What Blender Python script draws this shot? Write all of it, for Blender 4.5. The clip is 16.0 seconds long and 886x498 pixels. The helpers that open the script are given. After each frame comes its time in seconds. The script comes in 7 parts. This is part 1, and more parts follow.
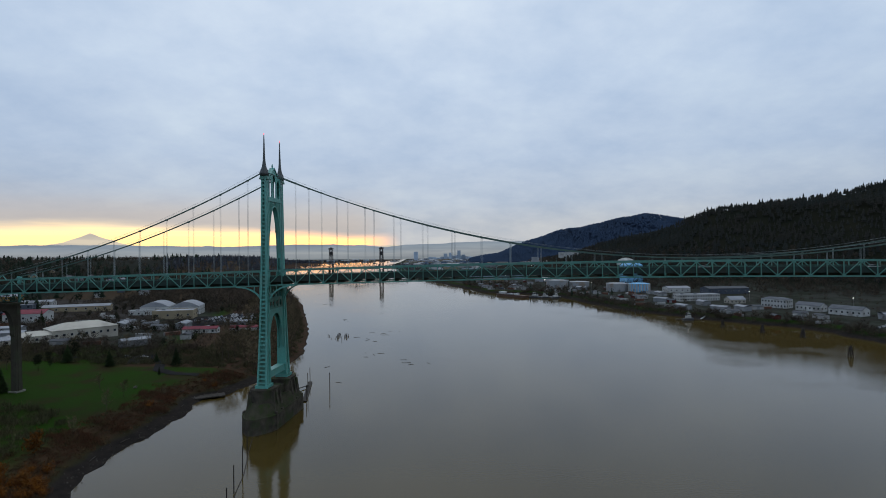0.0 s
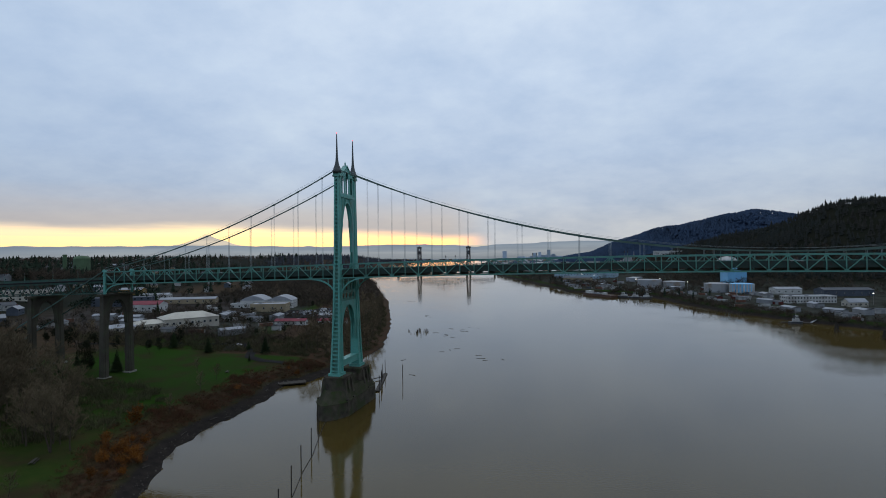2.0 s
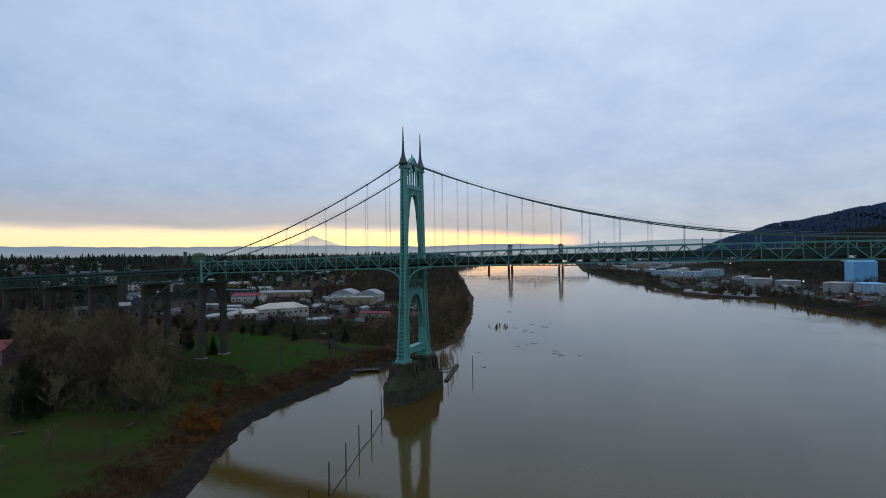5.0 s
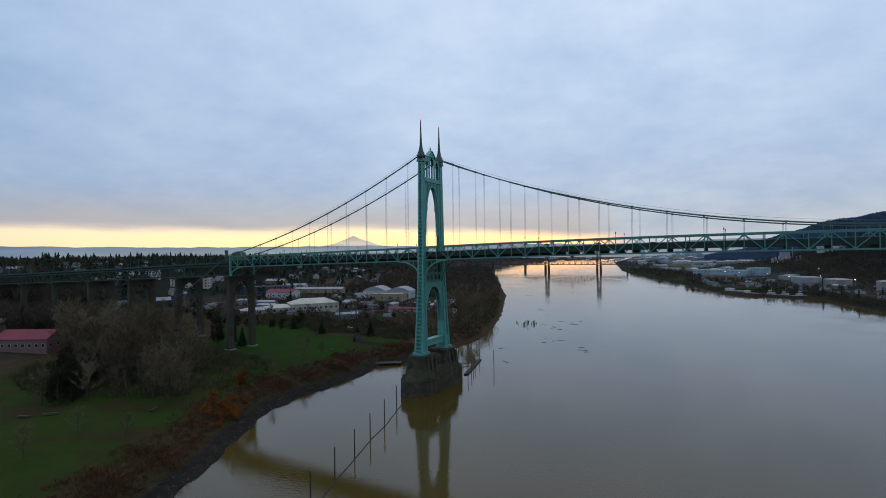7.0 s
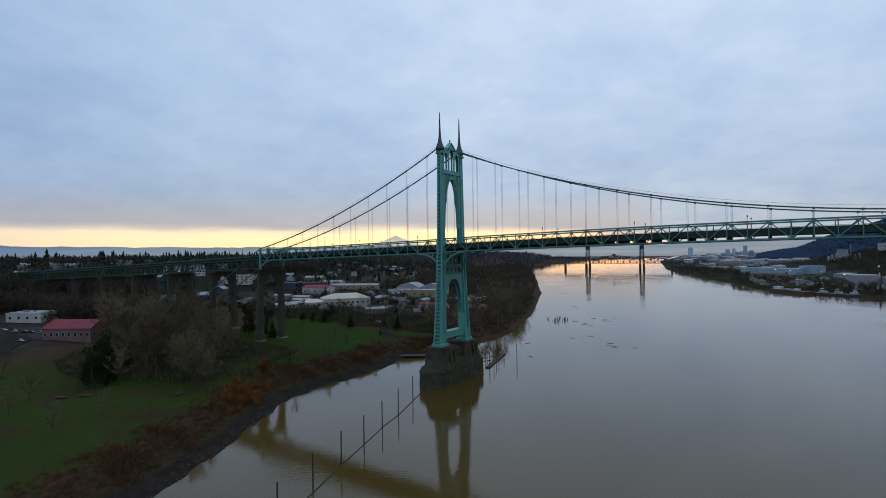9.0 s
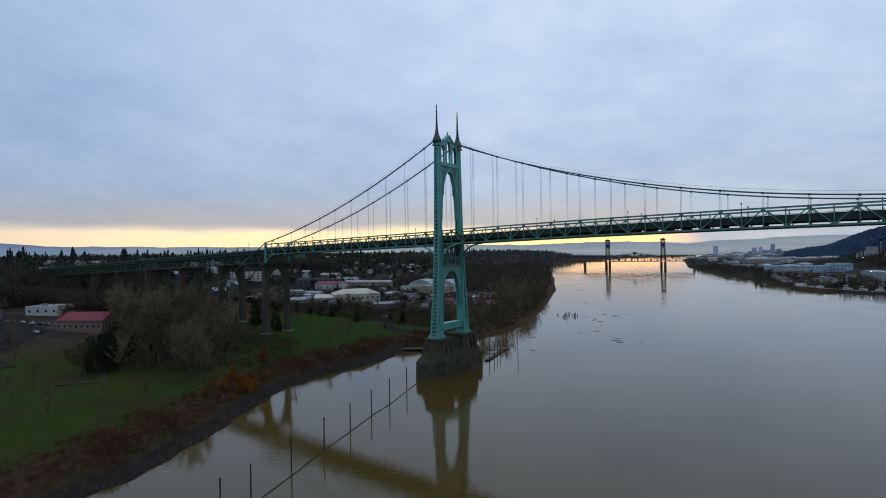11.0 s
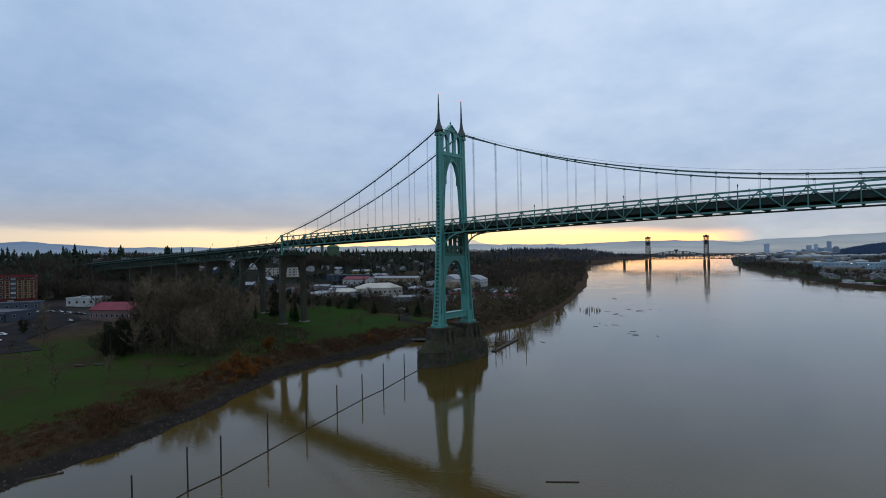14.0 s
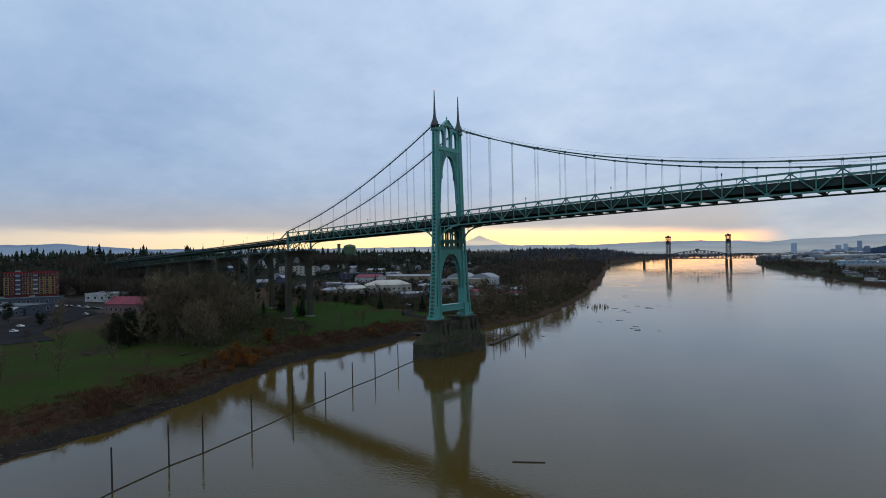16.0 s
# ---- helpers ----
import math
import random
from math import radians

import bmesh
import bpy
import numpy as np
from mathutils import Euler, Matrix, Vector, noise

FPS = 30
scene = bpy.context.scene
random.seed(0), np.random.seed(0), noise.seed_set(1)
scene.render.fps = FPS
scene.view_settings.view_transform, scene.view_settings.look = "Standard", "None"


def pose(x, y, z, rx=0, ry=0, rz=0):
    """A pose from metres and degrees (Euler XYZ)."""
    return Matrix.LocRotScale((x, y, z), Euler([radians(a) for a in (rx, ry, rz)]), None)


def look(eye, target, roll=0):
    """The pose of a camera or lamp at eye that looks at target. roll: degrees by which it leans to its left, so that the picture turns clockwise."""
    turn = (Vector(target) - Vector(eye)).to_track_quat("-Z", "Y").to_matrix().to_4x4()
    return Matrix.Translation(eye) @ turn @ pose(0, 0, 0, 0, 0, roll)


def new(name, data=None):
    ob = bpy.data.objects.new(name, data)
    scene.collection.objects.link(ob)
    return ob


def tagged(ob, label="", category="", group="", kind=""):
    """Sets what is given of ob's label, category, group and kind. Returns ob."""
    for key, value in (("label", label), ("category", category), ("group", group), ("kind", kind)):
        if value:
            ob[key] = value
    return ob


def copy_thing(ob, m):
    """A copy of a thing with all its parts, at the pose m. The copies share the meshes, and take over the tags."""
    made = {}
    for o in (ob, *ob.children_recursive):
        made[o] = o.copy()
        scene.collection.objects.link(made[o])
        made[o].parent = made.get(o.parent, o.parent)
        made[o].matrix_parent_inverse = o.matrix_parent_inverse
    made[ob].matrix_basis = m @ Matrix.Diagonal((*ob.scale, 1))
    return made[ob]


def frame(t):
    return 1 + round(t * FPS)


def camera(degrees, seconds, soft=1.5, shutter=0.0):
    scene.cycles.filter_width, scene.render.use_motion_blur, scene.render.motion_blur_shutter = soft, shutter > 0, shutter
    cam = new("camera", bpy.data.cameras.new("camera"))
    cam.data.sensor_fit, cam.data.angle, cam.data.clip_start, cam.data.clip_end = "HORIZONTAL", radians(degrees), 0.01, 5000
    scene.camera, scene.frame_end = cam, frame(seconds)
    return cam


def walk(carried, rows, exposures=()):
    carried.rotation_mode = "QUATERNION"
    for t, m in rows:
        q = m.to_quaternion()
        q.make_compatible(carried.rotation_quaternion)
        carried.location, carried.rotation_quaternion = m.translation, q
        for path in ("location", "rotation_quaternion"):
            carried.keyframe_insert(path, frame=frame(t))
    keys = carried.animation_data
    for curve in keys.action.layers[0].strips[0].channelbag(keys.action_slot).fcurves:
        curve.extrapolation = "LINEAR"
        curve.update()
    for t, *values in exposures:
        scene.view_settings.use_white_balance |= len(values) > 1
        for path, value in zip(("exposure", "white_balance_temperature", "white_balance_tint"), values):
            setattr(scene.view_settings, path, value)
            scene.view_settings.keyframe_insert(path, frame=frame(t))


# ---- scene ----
cam = camera(79.4, 16.0, soft=0.95)
PATH = [
    (0, (77.871, -236.825, 73.307), (76.01, -36.83, 74.11), -0.64),
    (0.5, (80.684, -236.745, 72.608), (69.71, -37.05, 73.36), -0.65),
    (1, (83.292, -236.537, 71.932), (66.05, -37.28, 72.87), -0.66),
    (1.5, (85.739, -236.222, 71.262), (59.89, -37.90, 72.30), -0.67),
    (2, (88.063, -235.816, 70.589), (52.72, -38.97, 71.67), -0.68),
    (2.5, (90.299, -235.334, 69.902), (46.30, -40.24, 71.13), -0.68),
    (3, (92.476, -234.785, 69.196), (40.74, -41.60, 70.27), -0.69),
    (3.5, (94.617, -234.178, 68.466), (36.03, -42.96, 69.79), -0.70),
    (4, (96.743, -233.515, 67.709), (34.26, -43.53, 69.02), -0.72),
    (6.5, (107.581, -229.411, 63.535), (27.75, -46.04, 64.99), -0.78),
    (7, (109.837, -228.420, 62.640), (27.05, -46.36, 64.10), -0.79),
    (7.5, (112.127, -227.364, 61.734), (26.19, -46.77, 63.20), -0.81),
    (8, (114.449, -226.243, 60.822), (24.15, -47.80, 62.34), -0.82),
    (8.5, (116.803, -225.053, 59.909), (23.05, -48.39, 61.48), -0.84),
    (9, (119.184, -223.793, 58.998), (22.42, -48.77, 60.50), -0.86),
    (11.5, (131.402, -216.560, 54.596), (25.98, -46.61, 56.04), -0.96),
    (12, (133.897, -214.981, 53.753), (26.51, -46.26, 55.27), -0.98),
    (12.5, (136.411, -213.392, 52.918), (27.07, -45.93, 54.41), -1.00),
    (13, (138.950, -211.813, 52.086), (27.29, -45.89, 53.64), -1.03),
    (13.5, (141.522, -210.272, 51.250), (27.38, -46.05, 52.66), -1.05),
    (14, (144.136, -208.800, 50.399), (27.56, -46.29, 51.88), -1.08),
    (14.5, (146.807, -207.434, 49.522), (28.19, -46.42, 51.15), -1.11),
    (15, (149.552, -206.215, 48.602), (29.10, -46.56, 50.37), -1.13),
    (15.5, (152.393, -205.193, 47.622), (30.40, -46.72, 49.51), -1.16),
    (16, (155.357, -204.422, 46.561), (32.47, -46.64, 48.58), -1.19),
]
walk(cam, [(t, look(eye, target, roll)) for t, eye, target, roll in PATH], exposures=((0, 0.02, 6760, 10), (4, 0.02, 6490, 10), (9, 0.02, 6390, 10), (16, 0.02, 6420, 10)))

# ---- sky and light ----
world = bpy.data.worlds.new("sky")
scene.world = world
world.use_nodes = True
SUN_AZ, SUN_EL = radians(-34.0), radians(58.0)      # measured from +y towards +x


def make_sky(w):
    nt = w.node_tree
    N, L = nt.nodes, nt.links
    N.clear()
    out = N.new("ShaderNodeOutputWorld")
    bg = N.new("ShaderNodeBackground")
    L.new(bg.outputs[0], out.inputs[0])
    tc = N.new("ShaderNodeTexCoord")
    sep = N.new("ShaderNodeSeparateXYZ")
    L.new(tc.outputs["Generated"], sep.inputs[0])

    def math_node(op, a, b=None, c=None):
        n = N.new("ShaderNodeMath")
        n.operation = op
        for i, v in enumerate((a, b, c)):
            if v is None:
                continue
            if isinstance(v, (int, float)):
                n.inputs[i].default_value = v
            else:
                L.new(v, n.inputs[i])
        return n.outputs[0]

    def ramp(fac, stops):
        n = N.new("ShaderNodeValToRGB")
        L.new(fac, n.inputs[0])
        e = n.color_ramp.elements
        while len(e) < len(stops):
            e.new(0.5)
        for k, (p, c) in zip(e, stops):
            k.position, k.color = p, (*c, 1)
        return n.outputs[0]

    def mix(fac, a, b, mode="MIX"):
        n = N.new("ShaderNodeMixRGB")
        n.blend_type = mode
        if isinstance(fac, (int, float)):
            n.inputs[0].default_value = fac
        else:
            L.new(fac, n.inputs[0])
        L.new(a, n.inputs[1])
        L.new(b, n.inputs[2])
        return n.outputs[0]

    # clear sky behind the cloud deck
    clear = N.new("ShaderNodeTexSky")
    clear.sky_type = "NISHITA"
    clear.sun_disc = False
    clear.sun_elevation, clear.sun_rotation = SUN_EL, SUN_AZ
    z = sep.outputs["Z"]
    # cloud deck seen in perspective: direction divided by its height
    zz = math_node("MAXIMUM", math_node("ADD", z, 0.30), 0.05)
    comb = N.new("ShaderNodeCombineXYZ")
    L.new(math_node("DIVIDE", sep.outputs["X"], zz), comb.inputs[0])
    L.new(math_node("DIVIDE", sep.outputs["Y"], zz), comb.inputs[1])
    def cloud(scale, detail, rough):
        n = N.new("ShaderNodeTexNoise")
        n.inputs["Scale"].default_value, n.inputs["Detail"].default_value, n.inputs["Roughness"].default_value = scale, detail, rough
        L.new(comb.outputs[0], n.inputs["Vector"])
        return n.outputs["Fac"]
    puff = math_node("ADD", math_node("MULTIPLY", cloud(1.5, 5, 0.55), 0.6), math_node("MULTIPLY", cloud(5.0, 7, 0.62), 0.4))
    deck = ramp(z, [(0.0, (0.54, 0.56, 0.59)), (0.05, (0.51, 0.555, 0.62)), (0.09, (0.48, 0.565, 0.69)), (0.17, (0.475, 0.59, 0.765)), (0.30, (0.53, 0.655, 0.84)), (0.46, (0.61, 0.73, 0.90)), (1.0, (0.60, 0.72, 0.88))])
    light = ramp(puff, [(0.36, (0.84, 0.88, 0.93)), (0.51, (1.0, 1.0, 1.0)), (0.66, (1.15, 1.12, 1.06))])
    overcast = mix(1.0, deck, light, "MULTIPLY")
    az = math_node("ARCTAN2", sep.outputs["X"], sep.outputs["Y"])
    # the gap of clear dawn sky low over the far hills
    wob = N.new("ShaderNodeTexNoise")
    wob.inputs["Scale"].default_value, wob.inputs["Detail"].default_value = 5.0, 4
    sc = N.new("ShaderNodeVectorMath")
    sc.operation = "MULTIPLY"
    sc.inputs[1].default_value = (1, 1, 9)
    L.new(tc.outputs["Generated"], sc.inputs[0])
    L.new(sc.outputs[0], wob.inputs["Vector"])
    el = math_node("ADD", z, math_node("MULTIPLY", math_node("SUBTRACT", wob.outputs["Fac"], 0.5), 0.024))
    def soft(v, a, b):
        n = N.new("ShaderNodeMapRange")
        n.interpolation_type = "SMOOTHSTEP"
        L.new(v, n.inputs[0])
        n.inputs[1].default_value, n.inputs[2].default_value = a, b
        return n.outputs[0]
    shade = ramp(soft(az, -1.35, -0.35), [(0.0, (0.70, 0.77, 0.85)), (1.0, (1.0, 1.0, 1.0))])
    overcast = mix(1.0, overcast, shade, "MULTIPLY")
    dusk = ramp(soft(az, 0.0, 0.75), [(0.0, (1.0, 1.0, 1.0)), (1.0, (0.90, 0.925, 0.95))])
    overcast = mix(1.0, overcast, dusk, "MULTIPLY")
    top = math_node("ADD", 0.048, math_node("MULTIPLY", soft(az, -0.55, -0.13), -0.018))
    band = math_node("SUBTRACT", 1.0, soft(math_node("SUBTRACT", el, top), -0.011, 0.010))
    side = math_node("MULTIPLY", soft(az, -1.9, -1.0), math_node("SUBTRACT", 1.0, soft(az, -0.18, -0.08)))
    gap = math_node("MULTIPLY", band, side)
    warm = ramp(soft(math_node("ABSOLUTE", math_node("ADD", az, 0.50)), 0.0, 0.85), [(0.0, (1.0, 0.76, 0.25)), (0.45, (0.84, 0.64, 0.28)), (1.0, (0.58, 0.49, 0.34))])
    # thin bars of cloud across the gap, and a paler upper edge
    bars = N.new("ShaderNodeTexNoise")
    bars.inputs["Scale"].default_value, bars.inputs["Detail"].default_value = 2.2, 5
    sb = N.new("ShaderNodeVectorMath")
    sb.operation = "MULTIPLY"
    sb.inputs[1].default_value = (1, 1, 60)
    L.new(tc.outputs["Generated"], sb.inputs[0])
    L.new(sb.outputs[0], bars.inputs["Vector"])
    veil = math_node("ADD", math_node("MULTIPLY", soft(bars.outputs["Fac"], 0.42, 0.66), 0.42), math_node("MULTIPLY", soft(el, 0.014, 0.046), 0.42))
    pale = N.new("ShaderNodeRGB")
    pale.outputs[0].default_value = (0.66, 0.52, 0.34, 1)
    warm = mix(veil, warm, pale.outputs[0])
    fire = N.new("ShaderNodeRGB")
    fire.outputs[0].default_value = (1.22, 1.03, 0.92, 1)
    warm = mix(1.0, warm, fire.outputs[0], "MULTIPLY")
    ember = N.new("ShaderNodeRGB")
    ember.outputs[0].default_value = (1.9, 0.80, 0.20, 1)
    warm = mix(soft(az, -0.44, -0.20), warm, ember.outputs[0])
    dawn = mix(0.05, warm, clear.outputs[0], "ADD")
    sky = mix(gap, overcast, dawn)
    # cloud base warmed from below, just over the gap
    flush = math_node("MULTIPLY", math_node("MULTIPLY", math_node("SUBTRACT", 1.0, soft(el, 0.045, 0.125)), soft(el, 0.0, 0.03)), side)
    rose = N.new("ShaderNodeRGB")
    rose.outputs[0].default_value = (0.56, 0.47, 0.40, 1)
    sky = mix(math_node("MULTIPLY", math_node("MULTIPLY", flush, 0.55), math_node("SUBTRACT", 1.0, gap)), sky, rose.outputs[0])
    # the mountains on the horizon, tens of kilometres off: crest height by azimuth, and a snowy volcano
    turn_fac = math_node("DIVIDE", math_node("ADD", az, radians(105)), radians(130))
    crests = [(-105, 0.020), (-80, 0.026), (-73, 0.0275), (-67.6, 0.0187), (-58, 0.0168), (-48, 0.0148), (-37, 0.0155), (-31, 0.0150), (-23, 0.0116), (-16, 0.0148), (-12, 0.0143), (-8.5, 0.0115), (-6.6, 0.0086), (-4.6, 0.0128), (-1.7, 0.0140), (3, 0.0170), (25, 0.0170)]
    line = ramp(turn_fac, [((a + 105) / 130, (h * 20, h * 20, h * 20)) for a, h in crests])
    rough = N.new("ShaderNodeTexNoise")
    rough.noise_dimensions = "1D"
    rough.inputs["Scale"].default_value, rough.inputs["Detail"].default_value = 22.0, 7
    L.new(az, rough.inputs["W"])
    jag = math_node("SUBTRACT", rough.outputs["Fac"], 0.5)
    crest = math_node("ADD", math_node("MULTIPLY", line, 0.05), math_node("MULTIPLY", jag, 0.0042))
    fold = N.new("ShaderNodeTexNoise")
    fold.inputs["Scale"].default_value, fold.inputs["Detail"].default_value = 9.0, 6
    sf = N.new("ShaderNodeVectorMath")
    sf.operation = "MULTIPLY"
    sf.inputs[1].default_value = (1, 1, 14)
    L.new(tc.outputs["Generated"], sf.inputs[0])
    L.new(sf.outputs[0], fold.inputs["Vector"])
    folds = ramp(fold.outputs["Fac"], [(0.38, (0.88, 0.89, 0.91)), (0.62, (1.10, 1.09, 1.07))])
    off = math_node("ABSOLUTE", math_node("ADD", az, radians(34.0)))
    slope = math_node("MAXIMUM", math_node("SUBTRACT", 1.0, math_node("DIVIDE", off, radians(5.4))), 0.0)
    peak = math_node("ADD", math_node("MULTIPLY", math_node("POWER", slope, 2.3), 0.0222), math_node("ADD", 0.0122, math_node("MULTIPLY", jag, 0.008)))
    snow = ramp(fold.outputs["Fac"], [(0.35, (0.50, 0.47, 0.42)), (0.65, (0.68, 0.61, 0.50))])
    sky = mix(math_node("SUBTRACT", 1.0, soft(math_node("SUBTRACT", z, peak), -0.0004, 0.0004)), sky, snow)
    height = math_node("DIVIDE", math_node("ADD", z, 0.016), math_node("ADD", crest, 0.016))
    # haze painted into the ridges: paler near the horizon, bluer at the crest
    ridge_tint = ramp(height, [(0.0, (0.19, 0.22, 0.25)), (0.5, (0.29, 0.325, 0.36)), (0.75, (0.26, 0.31, 0.365)), (1.0, (0.20, 0.255, 0.325))])
    cold = ramp(soft(az, -1.25, -0.80), [(0.0, (0.62, 0.74, 0.92)), (1.0, (1.0, 1.0, 1.0))])
    ridge_tint = mix(1.0, mix(1.0, ridge_tint, folds, "MULTIPLY"), cold, "MULTIPLY")
    sky = mix(math_node("SUBTRACT", 1.0, soft(math_node("SUBTRACT", z, crest), -0.0004, 0.0004)), sky, ridge_tint)
    L.new(sky, bg.inputs[0])
    bg.inputs[1].default_value = 1.0


make_sky(world)
sun = new("sun", bpy.data.lights.new("sun", "SUN"))
sun.data.energy, sun.data.angle, sun.data.color = 0.35, radians(40), (1.0, 0.93, 0.84)
sun.matrix_world = look((0, 0, 0), (-math.sin(SUN_AZ) * math.cos(SUN_EL), -math.cos(SUN_AZ) * math.cos(SUN_EL), -math.sin(SUN_EL)))

# ---- materials ----


def material(name, base, rough=0.7, metal=0.0, second=None, scale=0.4, fine=4.0, bump=0.0, rand=0.0, island=0.0, spec=None, stain=None, stain_scale=0.08):
    """Principled surface with two scales of variation in object or world space."""
    m = bpy.data.materials.new(name)
    m.use_nodes = True
    nt = m.node_tree
    N, L = nt.nodes, nt.links
    p = N["Principled BSDF"]
    p.inputs["Roughness"].default_value, p.inputs["Metallic"].default_value = rough, metal
    p.inputs["Specular IOR Level"].default_value = spec if spec is not None else (0.5 if rough < 0.65 else 0.3 if rough < 0.85 else 0.04)
    geo = N.new("ShaderNodeNewGeometry")
    second = second or tuple(c * 0.72 for c in base)

    def nz(sc, det=5):
        n = N.new("ShaderNodeTexNoise")
        n.inputs["Scale"].default_value, n.inputs["Detail"].default_value = sc, det
        L.new(geo.outputs["Position"], n.inputs["Vector"])
        return n

    def rmp(src, a, b):
        n = N.new("ShaderNodeMapRange")
        L.new(src, n.inputs[0])
        n.inputs[1].default_value, n.inputs[2].default_value = a, b
        return n.outputs[0]

    def mx(fac, a, b, mode="MIX"):
        n = N.new("ShaderNodeMixRGB")
        n.blend_type = mode
        L.new(fac, n.inputs[0]) if not isinstance(fac, float) else None
        if isinstance(fac, float):
            n.inputs[0].default_value = fac
        for k, v in ((1, a), (2, b)):
            if isinstance(v, tuple):
                n.inputs[k].default_value = (*v, 1)
            else:
                L.new(v, n.inputs[k])
        return n.outputs[0]

    col = mx(rmp(nz(scale).outputs["Fac"], 0.35, 0.68), base, second)
    grain = nz(fine, 6)
    col = mx(rmp(grain.outputs["Fac"], 0.3, 0.75), col, mx(0.5, col, tuple(c * 0.6 for c in base)))
    if stain:
        col = mx(rmp(nz(stain_scale, 7).outputs["Fac"], 0.50, 0.66), col, stain)
    if rand or island:
        hsv = N.new("ShaderNodeHueSaturation")
        src = N.new("ShaderNodeObjectInfo").outputs["Random"] if rand else geo.outputs["Random Per Island"]
        amt = rand or island
        n = N.new("ShaderNodeMapRange")
        L.new(src, n.inputs[0])
        n.inputs[3].default_value, n.inputs[4].default_value = 1 - amt, 1 + amt
        L.new(n.outputs[0], hsv.inputs["Value"])
        L.new(col, hsv.inputs["Color"])
        col = hsv.outputs[0]
    L.new(col, p.inputs["Base Color"])
    if bump:
        b = N.new("ShaderNodeBump")
        b.inputs["Strength"].default_value, b.inputs["Distance"].default_value = 0.6, bump
        L.new(grain.outputs["Fac"], b.inputs["Height"])
        L.new(b.outputs[0], p.inputs["Normal"])
    return m


TEAL = material("teal_paint", (0.100, 0.355, 0.305), 0.5, second=(0.080, 0.295, 0.258), scale=0.15, fine=1.5, stain=(0.10, 0.27, 0.23), stain_scale=0.25)
# Green steel with the viaduct's shade darkened into its base colour.
SHADED_VIADUCT_STEEL = material("shaded_viaduct_steel", (0.034, 0.095, 0.076), 0.7, second=(0.028, 0.064, 0.052), scale=0.2, stain=(0.05, 0.05, 0.035), stain_scale=0.3)
# Dark green whose colour also holds the shade on and under the deck.
SHADED_DECK_STEEL = material("shaded_green_deck_steel", (0.026, 0.052, 0.044), 0.75, second=(0.020, 0.034, 0.030), scale=0.3, stain=(0.03, 0.028, 0.022), stain_scale=0.4)
# Weathered teal; its darker tone also stands for shade in tower recesses and tracery.
TEAL_DARK = material("teal_paint_weathered_shaded", (0.07, 0.25, 0.20), 0.6, second=(0.06, 0.19, 0.15), scale=0.2, stain=(0.09, 0.12, 0.08), stain_scale=0.3)
SPIRE = material("dark_copper", (0.055, 0.06, 0.06), 0.5, second=(0.04, 0.05, 0.05), scale=0.5)
CONCRETE = material("concrete", (0.086, 0.077, 0.060), 0.9, second=(0.052, 0.047, 0.038), scale=0.10, fine=1.2, bump=0.05, stain=(0.07, 0.075, 0.05), stain_scale=0.16)
PIER_STONE = material("pier_concrete", (0.098, 0.084, 0.066), 0.92, second=(0.030, 0.027, 0.022), scale=0.30, fine=1.5, bump=0.10, stain=(0.045, 0.055, 0.028), stain_scale=0.20)
ASPHALT = material("asphalt", (0.034, 0.033, 0.034), 1.0, second=(0.024, 0.023, 0.023), scale=0.08, fine=2, spec=0.0)
CABLE = material("cable_wrap", (0.060, 0.12, 0.10), 0.6, scale=0.2)
ROPE = material("wire_rope", (0.33, 0.38, 0.39), 0.6)
WOOD = material("wet_timber", (0.045, 0.036, 0.028), 0.8, second=(0.035, 0.03, 0.026), scale=0.6, fine=6, rand=0.25)
IRON = material("dark_iron", (0.035, 0.035, 0.04), 0.6, second=(0.05, 0.04, 0.035), scale=0.3)
BARK = material("bark", (0.088, 0.070, 0.052), 0.95, second=(0.055, 0.045, 0.036), scale=0.5, fine=5, rand=0.3)
TWIG = material("bare_twigs", (0.145, 0.108, 0.070), 0.95, second=(0.105, 0.090, 0.054), scale=0.08, rand=0.45)
NEEDLE = material("conifer_needles", (0.020, 0.031, 0.011), 0.95, second=(0.014, 0.023, 0.010), scale=0.3, rand=0.35)
LEAF_OR = material("autumn_leaves", (0.24, 0.088, 0.016), 0.9, second=(0.12, 0.048, 0.014), scale=0.5, rand=0.35)
LEAF_BR = material("brown_brush", (0.115, 0.052, 0.030), 0.95, second=(0.062, 0.042, 0.026), scale=0.10, island=0.5)
STRAW = material("dry_grass", (0.105, 0.072, 0.036), 0.95, second=(0.062, 0.056, 0.024), scale=0.12, island=0.4)
SCRUB = material("grey_scrub", (0.090, 0.078, 0.044), 0.95, second=(0.055, 0.058, 0.028), scale=0.06, island=0.5)
HOLLY = material("dark_evergreen_leaves", (0.026, 0.030, 0.016), 0.95, second=(0.018, 0.021, 0.012), scale=0.4, rand=0.3)
# Haze painted into the base colour: greyed blue for woods past the lift bridge.
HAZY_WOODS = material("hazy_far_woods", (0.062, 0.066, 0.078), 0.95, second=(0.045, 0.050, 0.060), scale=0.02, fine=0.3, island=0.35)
TRUSS = material("truss_paint", (0.074, 0.250, 0.205), 0.6, second=(0.058, 0.195, 0.165), scale=0.15, fine=1.5, stain=(0.075, 0.16, 0.13), stain_scale=0.3)
FAR_TREE = material("far_woods", (0.080, 0.061, 0.046), 0.95, second=(0.048, 0.042, 0.032), scale=0.02, fine=0.3, island=0.4)
HILL_FIR = material("hill_firs", (0.024, 0.029, 0.027), 1.0, second=(0.031, 0.029, 0.024), scale=0.012, fine=0.05, island=0.10)
